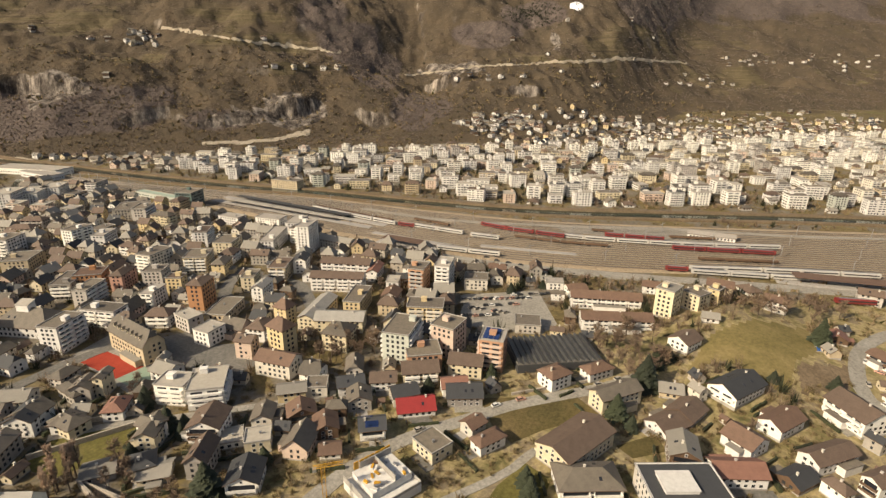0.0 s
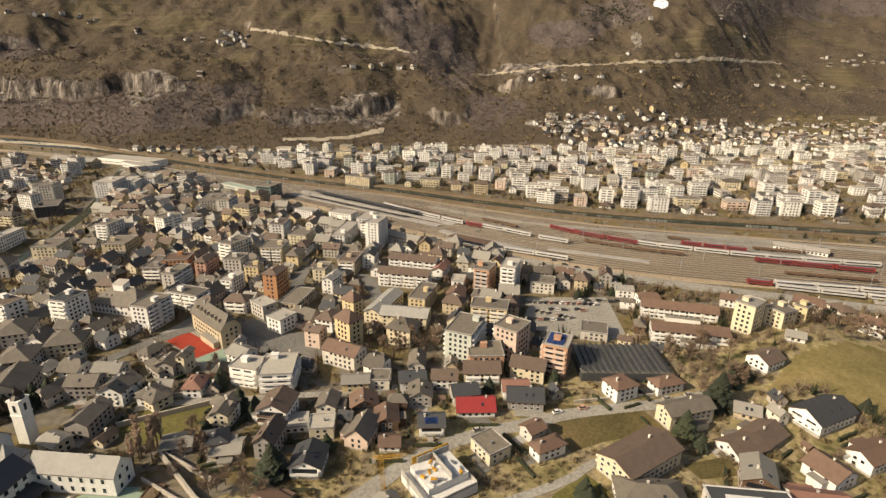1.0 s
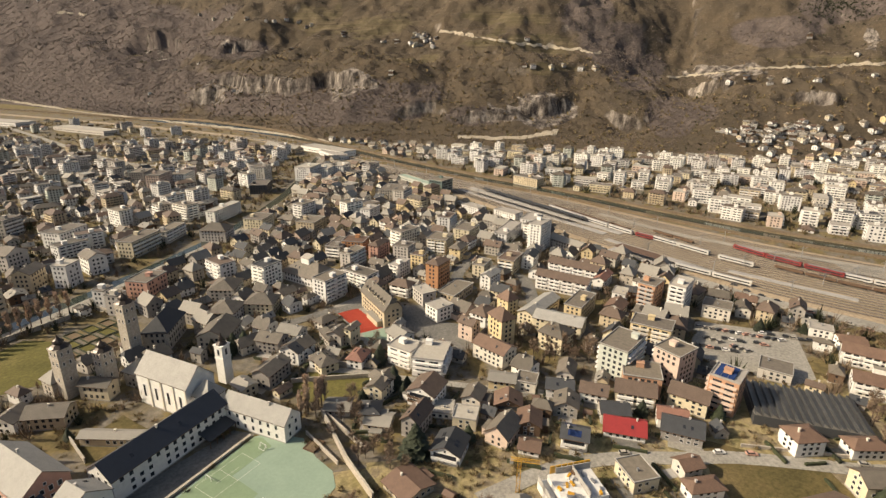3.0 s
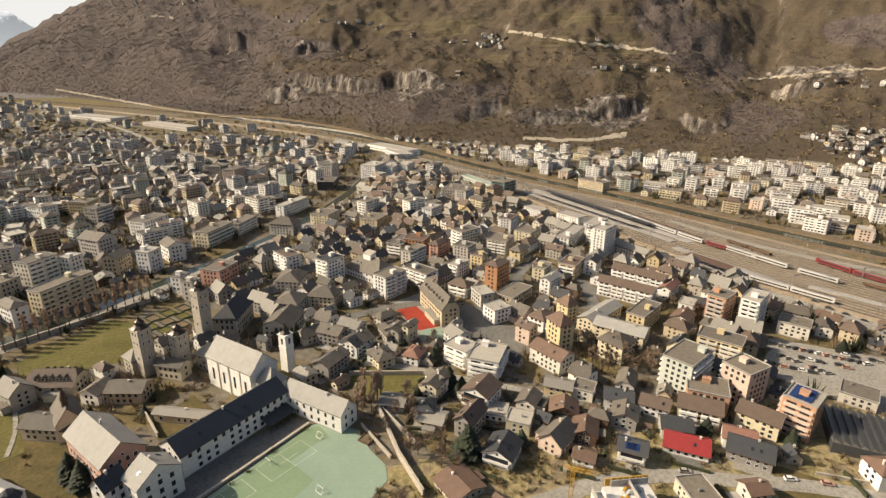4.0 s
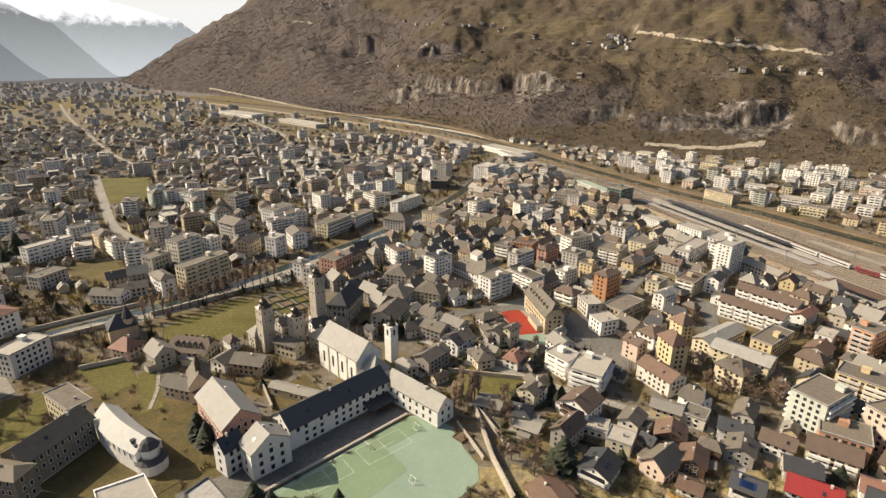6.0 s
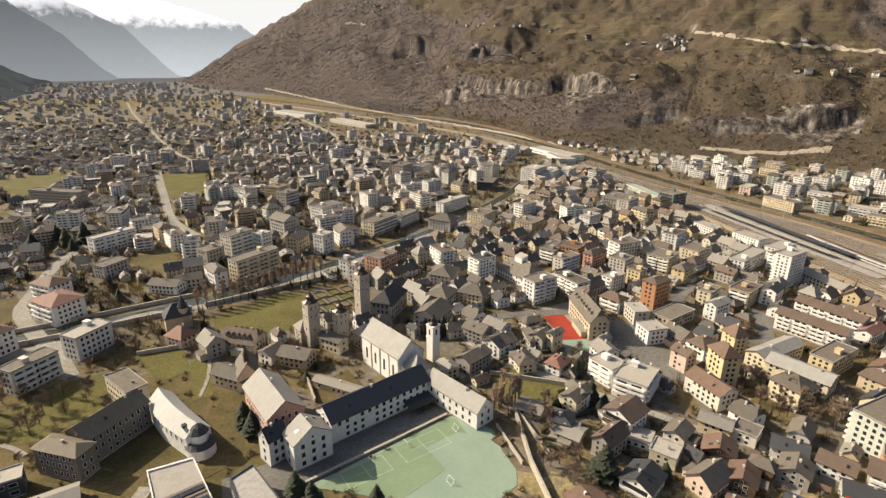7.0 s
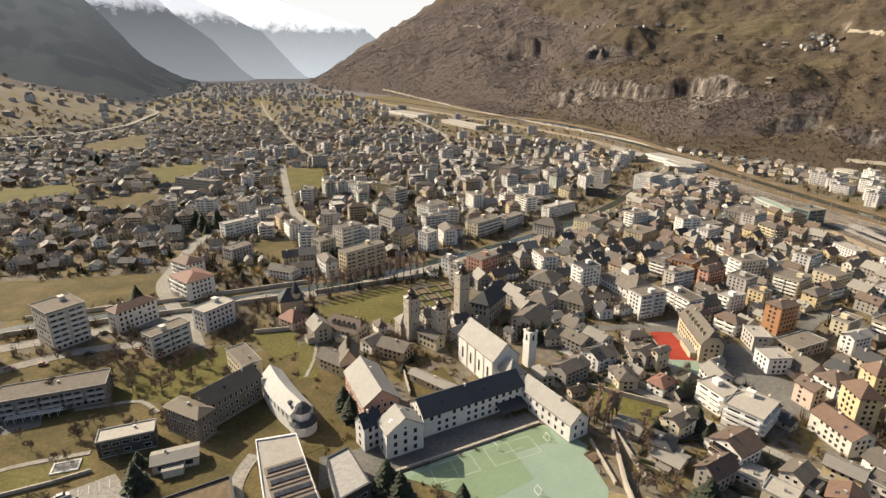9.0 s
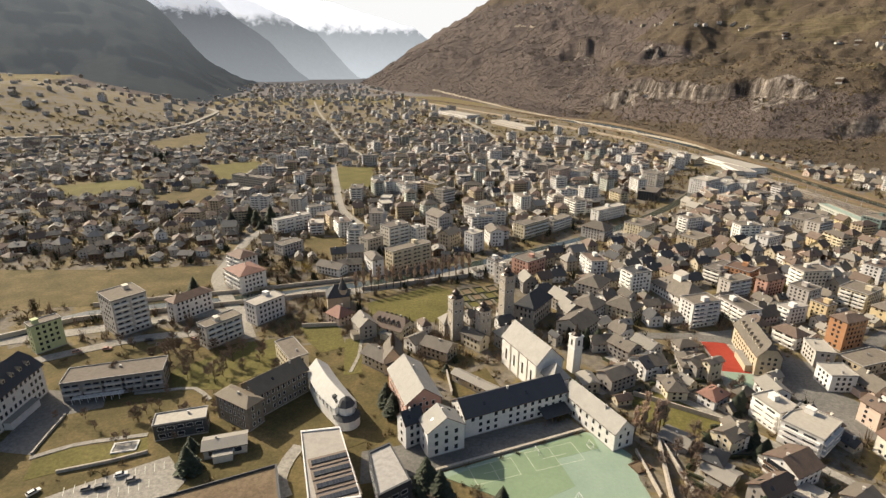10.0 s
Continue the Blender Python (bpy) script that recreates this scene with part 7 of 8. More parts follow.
# ---- rolling stock and masts of the yard ----
def coach(kind):
    """A railway vehicle, 24 m long."""
    paint, label = {"red": (M_TRAINRED, "red railway coach standing in the yard"), "white": (M_TRAINWHITE, "pale grey railway coach standing in the yard"), "freight": (W["brown"], "rusty brown low freight wagon in the yard"), "engine": (M_TRAINRED, "red electric locomotive in the yard")}[kind]
    ob = thing({"freight": "freight_wagon", "engine": "locomotive"}.get(kind, "railway_coach"), label, "train", group="rolling stock")
    L, h = {"freight": (18, 2.4), "engine": (15, 3.9)}.get(kind, (24.5, 3.9))
    k = Mesh()
    k.box(-L / 2, -1.45, 1.0, L / 2, 1.45, h - 0.35)
    k.v += [(s * L / 2, y, z) for s in (-1, 1) for y, z in ((-1.45, h - 0.35), (-0.9, h), (0.9, h), (1.45, h - 0.35))]
    n = len(k.v) - 8
    k.f += [(n, n + 4, n + 5, n + 1), (n + 1, n + 5, n + 6, n + 2), (n + 2, n + 6, n + 7, n + 3), (n + 3, n + 2, n + 1, n), (n + 4, n + 7, n + 6, n + 5)]
    k.i += [0] * 5
    part("body", k.mesh("body", [paint]), None, ob)
    if kind != "freight":
        for s in (-1, 1):
            k = Mesh()
            k.box(-L / 2 + 1.2, s * 1.45 - 0.03, 2.05, L / 2 - 1.2, s * 1.45 + 0.03, 2.9)
            part("window_band", k.mesh("window_band", [M_PANE]), None, ob)
        k = Mesh()
        k.box(-L / 2 + 2, -0.8, h, L / 2 - 2, 0.8, h + 0.18)
        part("roof_equipment", k.mesh("roof_equipment", [M_METAL]), None, ob)
    for x in (-L / 2 + 3.5, L / 2 - 3.5):
        k = Mesh()
        k.box(x - 1.6, -1.1, 0.2, x + 1.6, 1.1, 1.0)
        part("bogie", k.mesh("bogie", [M_DARK]), None, ob)
    return ob


STOCK = {}


def train(pts, kind):
    """A string of vehicles along a curve."""
    step = {"freight": 19, "engine": 16}.get(kind, 25.3)
    C = along(pts, 1.0)
    run = step / 2
    for p, q in zip(C, C[1:]):
        run += (q - p).length
        if run < step:
            continue
        run -= step
        u = q - p
        m = pose(q.x, q.y, 0.72, 0, 0, math.degrees(math.atan2(u.y, u.x)))
        if kind not in STOCK:
            STOCK[kind] = coach(kind)
            STOCK[kind].matrix_world = m
        else:
            copy_thing(STOCK[kind], m)


for pts, kind in (([(395.8, 356), (391, 305), (388.5, 254)], "white"), ([(403, 358), (400, 315), (397, 270)], "freight"), ([(389, 252), (391, 238)], "engine"), ([(392, 240), (393, 192)], "white"),
                  ([(392.4, 183), (396.7, 147)], "white"), ([(426, 188), (424, 156), (426, 122)], "red"), ([(426, 122), (433, 86), (450, 30), (468, -14), (486, -54)], "white"),
                  ([(440, 30), (451, -4), (466, -46)], "red"), ([(448, 84), (453, 62), (459, 38)], "engine"), ([(458, 98), (462, 78)], "freight"), ([(389, 29), (394, 14)], "engine"),
                  ([(397, 14), (425, -50), (446, -108)], "white"), ([(391, 12), (404, -28), (419, -70)], "white"), ([(349, 192), (357, 150)], "white"), ([(381, -70), (394, -104)], "red"),
                  ([(470, 36), (480, 8)], "freight"), ([(408, 150), (413, 110), (422, 72)], "freight"), ([(424, 10), (446, -46)], "freight"), ([(412, 250), (409, 205)], "freight")):
    train(pts, kind)


def canopy(a, b, w, label, h=4.2, top=None):
    u = Vector((b[0] - a[0], b[1] - a[1], 0))
    ob = thing("platform", label, "platform", pose(a[0], a[1], 0.5, 0, 0, math.degrees(math.atan2(u.y, u.x))))
    k = Mesh()
    k.box(0, -w / 2, -0.2, u.length, w / 2, 0.7)
    part("deck", k.mesh("deck", [M_CONC]), None, ob)
    if top:
        k = Mesh()
        k.box(u.length * 0.1, -w / 2 + 0.4, h, u.length * 0.8, w / 2 - 0.4, h + 0.3)
        part("canopy_roof", k.mesh("canopy_roof", [top]), None, ob)
        n = int(u.length * 0.7 / 12)
        for i in range(n):
            k = Mesh()
            x = u.length * 0.1 + 6 + i * 12
            k.box(x - 0.15, -0.15, 0.7, x + 0.15, 0.15, h)
            part("canopy_post", k.mesh("canopy_post", [M_METAL]), None, ob)


lane("street", "pale service road along the yard", "road", [(331, 176), (346, 130), (353, 90), (366, 35), (383, -16), (402, -60)], 6, M_PALEASPH, 0.72)
lane("street", "pale service road beside the river", "road", [(421, 314), (426, 225), (462, 121), (501, 31), (528, -56), (559, -127)], 7, M_PALEASPH, 0.74)
COVERS.append(sheet("yard", "pale gravel loading yard beside the tracks", "yard", [(444, 116), (457, 130), (504, 40), (494, -10), (474, -8), (458, 44)], M_PALEASPH, 0.66))
B(489, 4, -86, 36, 11, 1, "gable", "white", "flatpale", rise=1.6, storey=3.2, kind="storage_hall")
B(351, 528, -90, 66, 9, 1, "flat", "palegreen", "greensheet", storey=4.0, kind="station_hall")
canopy((372, 470), (372, 270), 7, "station platform with a pale flat canopy", top=RF["flatpale"])
canopy((388, 470), (384, 262), 7, "station platform with a dark canopy", top=RF["dark"])
canopy((361, 260), (362, 150), 6, "loading platform beside the yard")
canopy((374, 165), (391, 92), 5, "long pale loading platform")
canopy((345, 243), (347, 188), 11, "long goods shed with a rusty brown roof", 5, RF["rust"])
canopy((408, -40), (430, -140), 12, "long goods shed with a rusty brown roof", 5, RF["rust"])


def mast():
    ob = thing("catenary_mast", "grey steel catenary mast with bracket arms", "catenary mast", group="masts of the yard")
    k = Mesh()
    k.box(-0.18, -0.18, 0, 0.18, 0.18, 9)
    part("pole", k.mesh("pole", [M_METAL]), None, ob)
    k = Mesh()
    k.box(-5.5, -0.1, 7.4, 5.5, 0.1, 7.65)
    part("arm", k.mesh("arm", [M_METAL]), None, ob)
    return ob


first = mast()
count = 0
for i in range(2, 74, 3):
    for fr in (0.12, 0.36, 0.62, 0.86):
        p = BED_S[i].lerp(BED_N[i], fr)
        u = BED_N[i] - BED_S[i]
        if u.length < 25 and fr not in (0.12, 0.86):
            continue
        m = pose(p.x, p.y, 0.5, 0, 0, math.degrees(math.atan2(u.y, u.x)))
        if count == 0:
            first.matrix_world = m
        else:
            copy_thing(first, m)
        count += 1


def pool(x, y, rot):
    ob = thing("swimming_pool", "small blue garden swimming pool", "swimming pool", pose(x, y, float(ground_z(x, y)) + 0.05, 0, 0, rot))
    k = Mesh()
    for a, b, c, d in ((-4.4, -2.6, 4.4, -2.1), (-4.4, 2.1, 4.4, 2.6), (-4.4, -2.1, -3.9, 2.1), (3.9, -2.1, 4.4, 2.1)):
        k.box(a, b, -0.4, c, d, 0.15)
    part("rim", k.mesh("rim", [M_CONC]), None, ob)
    k = Mesh()
    k.box(-3.9, -2.1, -0.4, 3.9, 2.1, 0.02)
    part("water", k.mesh("water", [M_POOL]), None, ob)


pool(302, -54.5, -60)


def parking_lines():
    """White bay lines on the school car park."""
    k = Mesh()
    for i in range(11):
        m = pose(-140 + i * 2.7, 139.2 + i * 1.52, 0.16, 0, 0, -60)
        k.box(0, -0.08, 0, 4.6, 0.08, 0.012, 0, m)
    for i in range(8):
        m = pose(-131 + i * 2.7, 132.6 + i * 1.52, 0.16, 0, 0, -60)
        k.box(-2.3, -0.08, 0, 2.3, 0.08, 0.012, 0, m)
    tagged(new("trim", k.mesh("parking_lines", [M_LINE])), "white painted parking bay lines", "road marking", kind="structure")


parking_lines()


# ---- gardens round the nearer houses ----
def hedge(x, y, rot, length, h, label="clipped evergreen hedge along a garden"):
    ob = thing("hedge", label, "hedge", pose(x, y, float(ground_z(x, y)), 0, 0, rot))
    r = random.Random(int(x * 3 + y))
    k = Mesh()
    n = max(3, int(length / 1.1))
    ring = []
    for i in range(n + 1):
        px = -length / 2 + length * i / n
        a, b, c = r.uniform(0.45, 0.65), r.uniform(0.35, 0.55), h * r.uniform(0.85, 1.12)
        ring.append([(px, -a, -0.1), (px, -b, c), (px, b, c * r.uniform(0.95, 1.05)), (px, a, -0.1)])
    for p, q in zip(ring, ring[1:]):
        for j in range(3):
            k.face([p[j], q[j], q[j + 1], p[j + 1]])
    k.face(ring[0])
    k.face(ring[-1][::-1])
    part("foliage", k.mesh("foliage", [M_SHRUB]), None, ob)


def paving(x, y, rot, w, d, mat):
    ob = thing("terrace", "paved terrace or drive beside a house", "terrace", pose(x, y, float(ground_z(x, y)), 0, 0, rot))
    k = Mesh()
    k.box(-w / 2, -d / 2, -0.3, w / 2, d / 2, 0.13)
    part("slab", k.mesh("slab", [mat]), None, ob)


def shed(x, y, rot, w, d):
    ob = thing("garden_shed", "small wooden garden shed with pitched roof", "shed", pose(x, y, float(ground_z(x, y)), 0, 0, rot))
    part("wall", wall_mesh(w, d, 2.3, "gable", 0.9, "brown", "x"), None, ob)
    part("roof", roof_mesh(w, d, 2.3, "gable", 0.9, "rust", "x", 0.3), None, ob)
    k = Mesh()
    k.box(-0.45, -d / 2 - 0.05, 0.5, 0.45, -d / 2 + 0.02, 2.2)
    part("door", k.mesh("door", [W["offwhite"]]), None, ob)


grng = random.Random(17)
for x, y, rot, w, d in list(YARDS):
    r = math.hypot(x, y)
    if r > 270 or (x < 60 and y > 150):
        continue
    m = pose(x, y, 0, 0, 0, rot)
    for side in (-1, 1):
        if grng.random() < 0.55:
            c = m @ Vector((side * (w / 2 + 4.2), grng.uniform(-2, 2), 0))
            hedge(c.x, c.y, rot + 90, grng.uniform(7, 12), grng.uniform(1.0, 1.8))
    if grng.random() < 0.5:
        c = m @ Vector((grng.uniform(-2, 2), -d / 2 - 5.5, 0))
        hedge(c.x, c.y, rot, grng.uniform(8, 14), grng.uniform(0.9, 1.6))
    if grng.random() < 0.7:
        c = m @ Vector((grng.uniform(-0.2, 0.2) * w, -d / 2 - 2.0, 0))
        paving(c.x, c.y, rot, w * grng.uniform(0.5, 0.9), 3.6, grng.choice((M_PALEASPH, M_CONC, M_ASPHALT)))
    if grng.random() < 0.4:
        c = m @ Vector((grng.choice((-1, 1)) * (w / 2 + 6.5), d / 2 + grng.uniform(-2, 3), 0))
        if all(math.hypot(c.x - p[0], c.y - p[1]) > p[2] + 2.2 for p in PLACED):
            shed(c.x, c.y, rot + grng.uniform(-15, 15), grng.uniform(2.6, 4), grng.uniform(2.2, 3))

# ---- trees ----
def bare_tree(label, h, spread, seed, mat=None, narrow=False):
    r = random.Random(seed)
    ob = thing("tree", label, "tree")
    t, c = Mesh(), Mesh()
    t.tube((0, 0, -0.5), (0, 0, h * 0.35), h * 0.022, h * 0.016, 6)
    t.tube((0, 0, h * 0.35), (r.uniform(-0.3, 0.3), r.uniform(-0.3, 0.3), h * 0.95), h * 0.016, 0.02, 5)
    for i in range(16 if not narrow else 34):
        z = h * (0.22 + 0.62 * r.random())
        a = r.uniform(0, 6.283)
        up = 0.75 if not narrow else 2.6
        ln = spread * (1.05 - 0.55 * (z / h)) * r.uniform(0.7, 1.1)
        e = Vector((math.cos(a) * ln, math.sin(a) * ln, z + ln * up * r.uniform(0.6, 1.1)))
        e.z = min(e.z, h * 1.02)
        b = Vector((0, 0, z))
        t.tube(b, e, h * 0.008, 0.02, 4)
        for j in range(24):
            k = r.uniform(0.3, 1.0)
            q = b.lerp(e, k)
            d = Vector((r.uniform(-1, 1), r.uniform(-1, 1), r.uniform(0.0, 1.3))) * spread * (0.42 if not narrow else 0.5)
            n = Vector((r.uniform(-1, 1), r.uniform(-1, 1), r.uniform(-1, 1))).normalized() * (0.07 + 0.017 * h)
            c.face([q - n * 0.5, q + n * 0.5, q + d])
            c.face([q + d * 0.4, q + d * 0.4 + n * 0.6, q + d * 0.5 + Vector((r.uniform(-1, 1), r.uniform(-1, 1), r.uniform(-0.2, 1))) * spread * 0.28])
    part("trunk", t.mesh("trunk", [M_BARK]), None, ob)
    part("crown", c.mesh("crown", [mat or M_TWIG]), None, ob)
    return ob


def conifer(label, h, rad, seed):
    r = random.Random(seed)
    ob = thing("conifer", label, "tree")
    t, c = Mesh(), Mesh()
    t.tube((0, 0, -0.5), (0, 0, h), h * 0.02, 0.03, 6)
    n = 340
    for i in range(n):
        z = h * (0.08 + 0.92 * (i / n) ** 0.8)
        a = i * 2.39996 + r.uniform(-0.3, 0.3)
        ln = rad * (1 - (z / h) ** 1.2) * r.uniform(0.65, 1.15) + 0.25
        q = Vector((0, 0, z))
        d = Vector((math.cos(a), math.sin(a), -0.28 + 0.25 * r.random())) * ln
        s = Vector((-math.sin(a), math.cos(a), 0)) * ln * 0.30
        lift = Vector((0, 0, 0.16 * ln))
        c.face([q + d * 0.25, q + d * 0.7 + s + lift * 0.3, q + d])
        c.face([q + d * 0.25, q + d, q + d * 0.7 - s + lift * 0.3])
        c.face([q + d * 0.3 + lift, q + d * 0.85 + s * 0.5 - lift, q + d * 0.85 - s * 0.5 - lift])
    part("trunk", t.mesh("trunk", [M_BARK]), None, ob)
    part("crown", c.mesh("crown", [M_NEEDLE]), None, ob)
    return ob


TREES = {
    "bare": [bare_tree("bare brown deciduous tree in a garden", 9 + i * 1.3, 3.4 + 0.4 * i, 40 + i) for i in range(5)],
    "poplar": [bare_tree("tall narrow bare poplar", 15.5, 1.7, 60 + i, M_POPLAR, True) for i in range(2)],
    "conifer": [conifer("dark green conifer in a garden", 9 + i * 2.0, 4.6 + 0.7 * i, 70 + i) for i in range(4)],
    "willow": [bare_tree("yellow-twigged willow beside the stream", 9, 4.2, 90, M_WILLOW)],
}
USED = set()


def tree(kind, x, y, size=1.0, i=None):
    i = trng.randrange(len(TREES[kind])) if i is None else i
    m = pose(x, y, float(ground_z(x, y)), 0, 0, trng.uniform(0, 360))
    src = TREES[kind][i]
    if (kind, i) not in USED:
        USED.add((kind, i))
        src.scale = (size,) * 3
        src.matrix_basis = m @ Matrix.Diagonal((size, size, size, 1))
        return src
    ob = copy_thing(src, m)
    ob.scale = (size,) * 3
    return ob


trng = random.Random(8)
for x, y, s in ((90.5, 137.6, 1.35), (228.4, 17.6, 1.2), (255, 12, 1.1), (247, 16, 1.0), (201.2, 24.7, 1.1), (264.8, -57.8, 0.9), (310, -56, 1.0), (147, 44.7, 0.8), (141, 41, 0.7),
                (-37.1, 195.7, 1.0), (-33, 188, 0.9), (-15.1, 147.1, 1.0), (-10, 143, 0.9), (-101.2, 150, 0.9), (111.8, 176.7, 0.7), (107, 180, 0.8), (110.7, 201.2, 1.0), (114, 204, 0.8), (52.7, 251.7, 1.1), (58, 254, 1.0), (49, 258, 0.9),
                (90.4, 178.2, 0.6), (-187.7, 458.6, 1.2), (-197, 448.8, 1.1), (-219.4, 446.9, 1.1), (-205, 455, 1.2), (-190, 440, 1.0), (-464, 755, 1.2), (-450, 748, 1.2), (-475, 760, 1.2), (181, 103, 0.6), (256.4, -33.3, 0.7), (300, 110, 0.7), (318, 95, 0.7), (322, 104, 0.7)):
    tree("conifer", x, y, s)
for i in range(17):
    tree("poplar", -76 + i * 4.4, 309 + i * 2.45, trng.uniform(0.95, 1.15))
for i in range(5):
    tree("poplar", 70.5 + trng.uniform(-1.5, 1.5) + i * 1.2, 186 + trng.uniform(-2, 2), trng.uniform(1.0, 1.2))
for i in range(4):
    tree("poplar", 64 + i * 1.3, 184 + trng.uniform(-2, 2), trng.uniform(0.7, 0.9))
tree("willow", -114.6, 333, 1.1)

for x, y in ((-159, 176), (-170, 174), (-150, 169), (-145, 184), (-136, 185), (-150, 193), (-114, 188), (-134, 194)):
    tree("bare", x, y, trng.uniform(0.32, 0.45))
for x, y in ((-181, 233), (-174, 232), (-151, 244), (-140, 238), (-148, 230), (-119, 219), (-118, 224), (-110, 217), (-117, 211), (-149, 222), (-263, 262), (-260, 271), (-105, 225), (-116, 231), (190, 184), (189, 175), (119, 216), (115, 215)):
    tree("bare", x, y, trng.uniform(0.6, 0.85))
tree("conifer", -105.4, 160.1, 0.8)
for x, y, k in ((56, 255, 1.0), (63, 252, 0.9), (115, 206, 0.9), (107, 172, 0.8), (113, 168, 0.7)):
    tree("conifer", x, y, k)
tree("conifer", 97, 150, 0.8)

# ---- the rest of the town ----
THICKETS = [[(328, -8), (369, -59), (352, -74), (309, -17)], [(265, 49), (288, 21), (262, 7), (232, 11), (228, 28), (243, 41)], [(63, 165), (86, 184), (93, 156), (92, 132), (76, 133), (60, 137)],
            [(183, 174), (205, 160), (204, 140), (186, 142), (175, 162)], [(-170, 200), (-85, 205), (-90, 235), (-165, 232)]]
CELL, GX0, GY0 = 3.0, -2700.0, -600.0
TAKEN = np.zeros((1600, 1350), bool)


def mark(x, y, r):
    i0, i1 = int((x - r - GX0) / CELL), int((x + r - GX0) / CELL) + 1
    j0, j1 = int((y - r - GY0) / CELL), int((y + r - GY0) / CELL) + 1
    i0, j0 = max(i0, 0), max(j0, 0)
    if i1 <= i0 or j1 <= j0:
        return
    ii, jj = np.mgrid[i0:i1, j0:j1]
    sub = TAKEN[i0:i1, j0:j1]
    ii, jj = ii[:sub.shape[0], :sub.shape[1]], jj[:sub.shape[0], :sub.shape[1]]
    sub |= np.hypot((ii + 0.5) * CELL + GX0 - x, (jj + 0.5) * CELL + GY0 - y) < r


def is_free(x, y, r):
    for a in range(8):
        for k in (0.45, 1.0):
            i, j = int((x + r * k * math.cos(a * 0.785) - GX0) / CELL), int((y + r * k * math.sin(a * 0.785) - GY0) / CELL)
            if not (0 <= i < TAKEN.shape[0] and 0 <= j < TAKEN.shape[1]) or TAKEN[i, j]:
                return False
    return True


def inside(poly, x, y):
    c = False
    for (ax, ay), (bx, by) in zip(poly, poly[1:] + poly[:1]):
        if (ay > y) != (by > y) and x < (bx - ax) * (y - ay) / (by - ay) + ax:
            c = not c
    return c


XX, YY = np.meshgrid((np.arange(TAKEN.shape[0]) + 0.5) * CELL + GX0, (np.arange(TAKEN.shape[1]) + 0.5) * CELL + GY0, indexing="ij")
yard = [(p.x - 12, p.y) for p in BED_S] + [(p.x + 10, p.y) for p in reversed(BED_N)]
TAKEN |= inside_mask(yard, XX, YY)
for ob in COVERS:
    TAKEN |= inside_mask([(v.co.x, v.co.y) for v in ob.data.vertices[:len(ob.data.polygons[0].vertices)]], XX, YY)
for poly in (HILL_MEADOW, BARE_PLOT, *THICKETS):
    TAKEN |= inside_mask(poly, XX, YY)
for p in along(RIVER, 8):
    mark(p.x, p.y, 24)
for p in along(CANAL, 6):
    mark(p.x, p.y, 9)
for line, wd in STREETS:
    for p in along(line, 4):
        mark(p.x, p.y, wd / 2 + 1)
for px_, py_, pr_ in PLACED:
    mark(px_, py_, pr_)
TAKEN_BY_THINGS = TAKEN.copy()
rng = random.Random(11)
TEMPL = {"apt": [], "old": [], "villa": [], "slab": [], "small": []}
for i in range(14):
    wall = ["white", "white", "offwhite", "cream", "grey", "offwhite", "beige", "white", "beige", "palegreen", "white", "pink", "offwhite", "white"][i]
    TEMPL["apt"].append(lambda at, rot, i=i, wall=wall: building("apartment_block", wall + " rendered apartment block with balconies and flat roof", "apartment block", at, rot,
        13 + (i * 5) % 9, 10 + i % 3, 3 + (i * 3) % 4, "hip" if i % 3 == 0 else "flat", wall, ["slate", "gravel", "gravel", "brown", "flatpale", "gravel", "dark"][i % 7] if i % 3 else ["brown", "slate"][i % 2], near=False, storey=2.35, balc="fr" if i % 2 else "fb", balc_mat="white" if i % 3 else wall, win=(1.4, 1.4)))
for i in range(12):
    wall = ["offwhite", "beige", "white", "grey", "cream", "stone", "offwhite", "yellow", "pink", "beige", "white", "grey"][i]
    TEMPL["old"].append(lambda at, rot, i=i, wall=wall: building("town_house", wall + " town house under a grey slate roof", "house", at, rot,
        8.5 + (i * 3) % 5, 7.5 + i % 3, 2 + i % 2, ["gable", "hip", "half", "gable"][i % 4], wall, ["slate", "brown", "slate", "brown", "dark", "fibre"][i % 6], near=False, storey=2.35, win=(1.0, 1.5), rise=3.0 + i % 3 * 0.5))
for i in range(12):
    wall = ["white", "offwhite", "white", "cream", "brown", "white", "offwhite", "white", "beige", "white", "cream", "brown"][i]
    TEMPL["villa"].append(lambda at, rot, i=i, wall=wall: building("villa", wall + " family house with a tiled pitched roof", "house", at, rot,
        8 + (i * 2) % 5, 7.5 + i % 3, 1 + (i * 5) % 2, ["gable", "gable", "hip", "half"][i % 4], wall, ["fibre", "slate", "brown", "fibre", "dark", "fibre", "slate", "rust"][i % 8], near=False, storey=2.35, win=(1.2, 1.3), balc="f" if i % 3 == 1 else "", balc_mat="brown"))
for i in range(12):
    wall = ["white", "white", "offwhite", "white", "cream", "white", "white", "offwhite", "pink", "white", "beige", "white"][i]
    TEMPL["slab"].append(lambda at, rot, i=i, wall=wall: building("apartment_block", wall + " rendered slab block with long balconies and flat roof", "apartment block", at, rot,
        14 + (i * 5) % 11, 10 + i % 3, 3 + (i * 2) % 4, "flat", wall, ["flatpale", "gravel", "flatpale"][i % 3], near=False, storey=2.7, balc="fl" if i % 2 else "f", balc_mat="white" if i % 4 else wall, win=(1.5, 1.4), pitch=3.0))
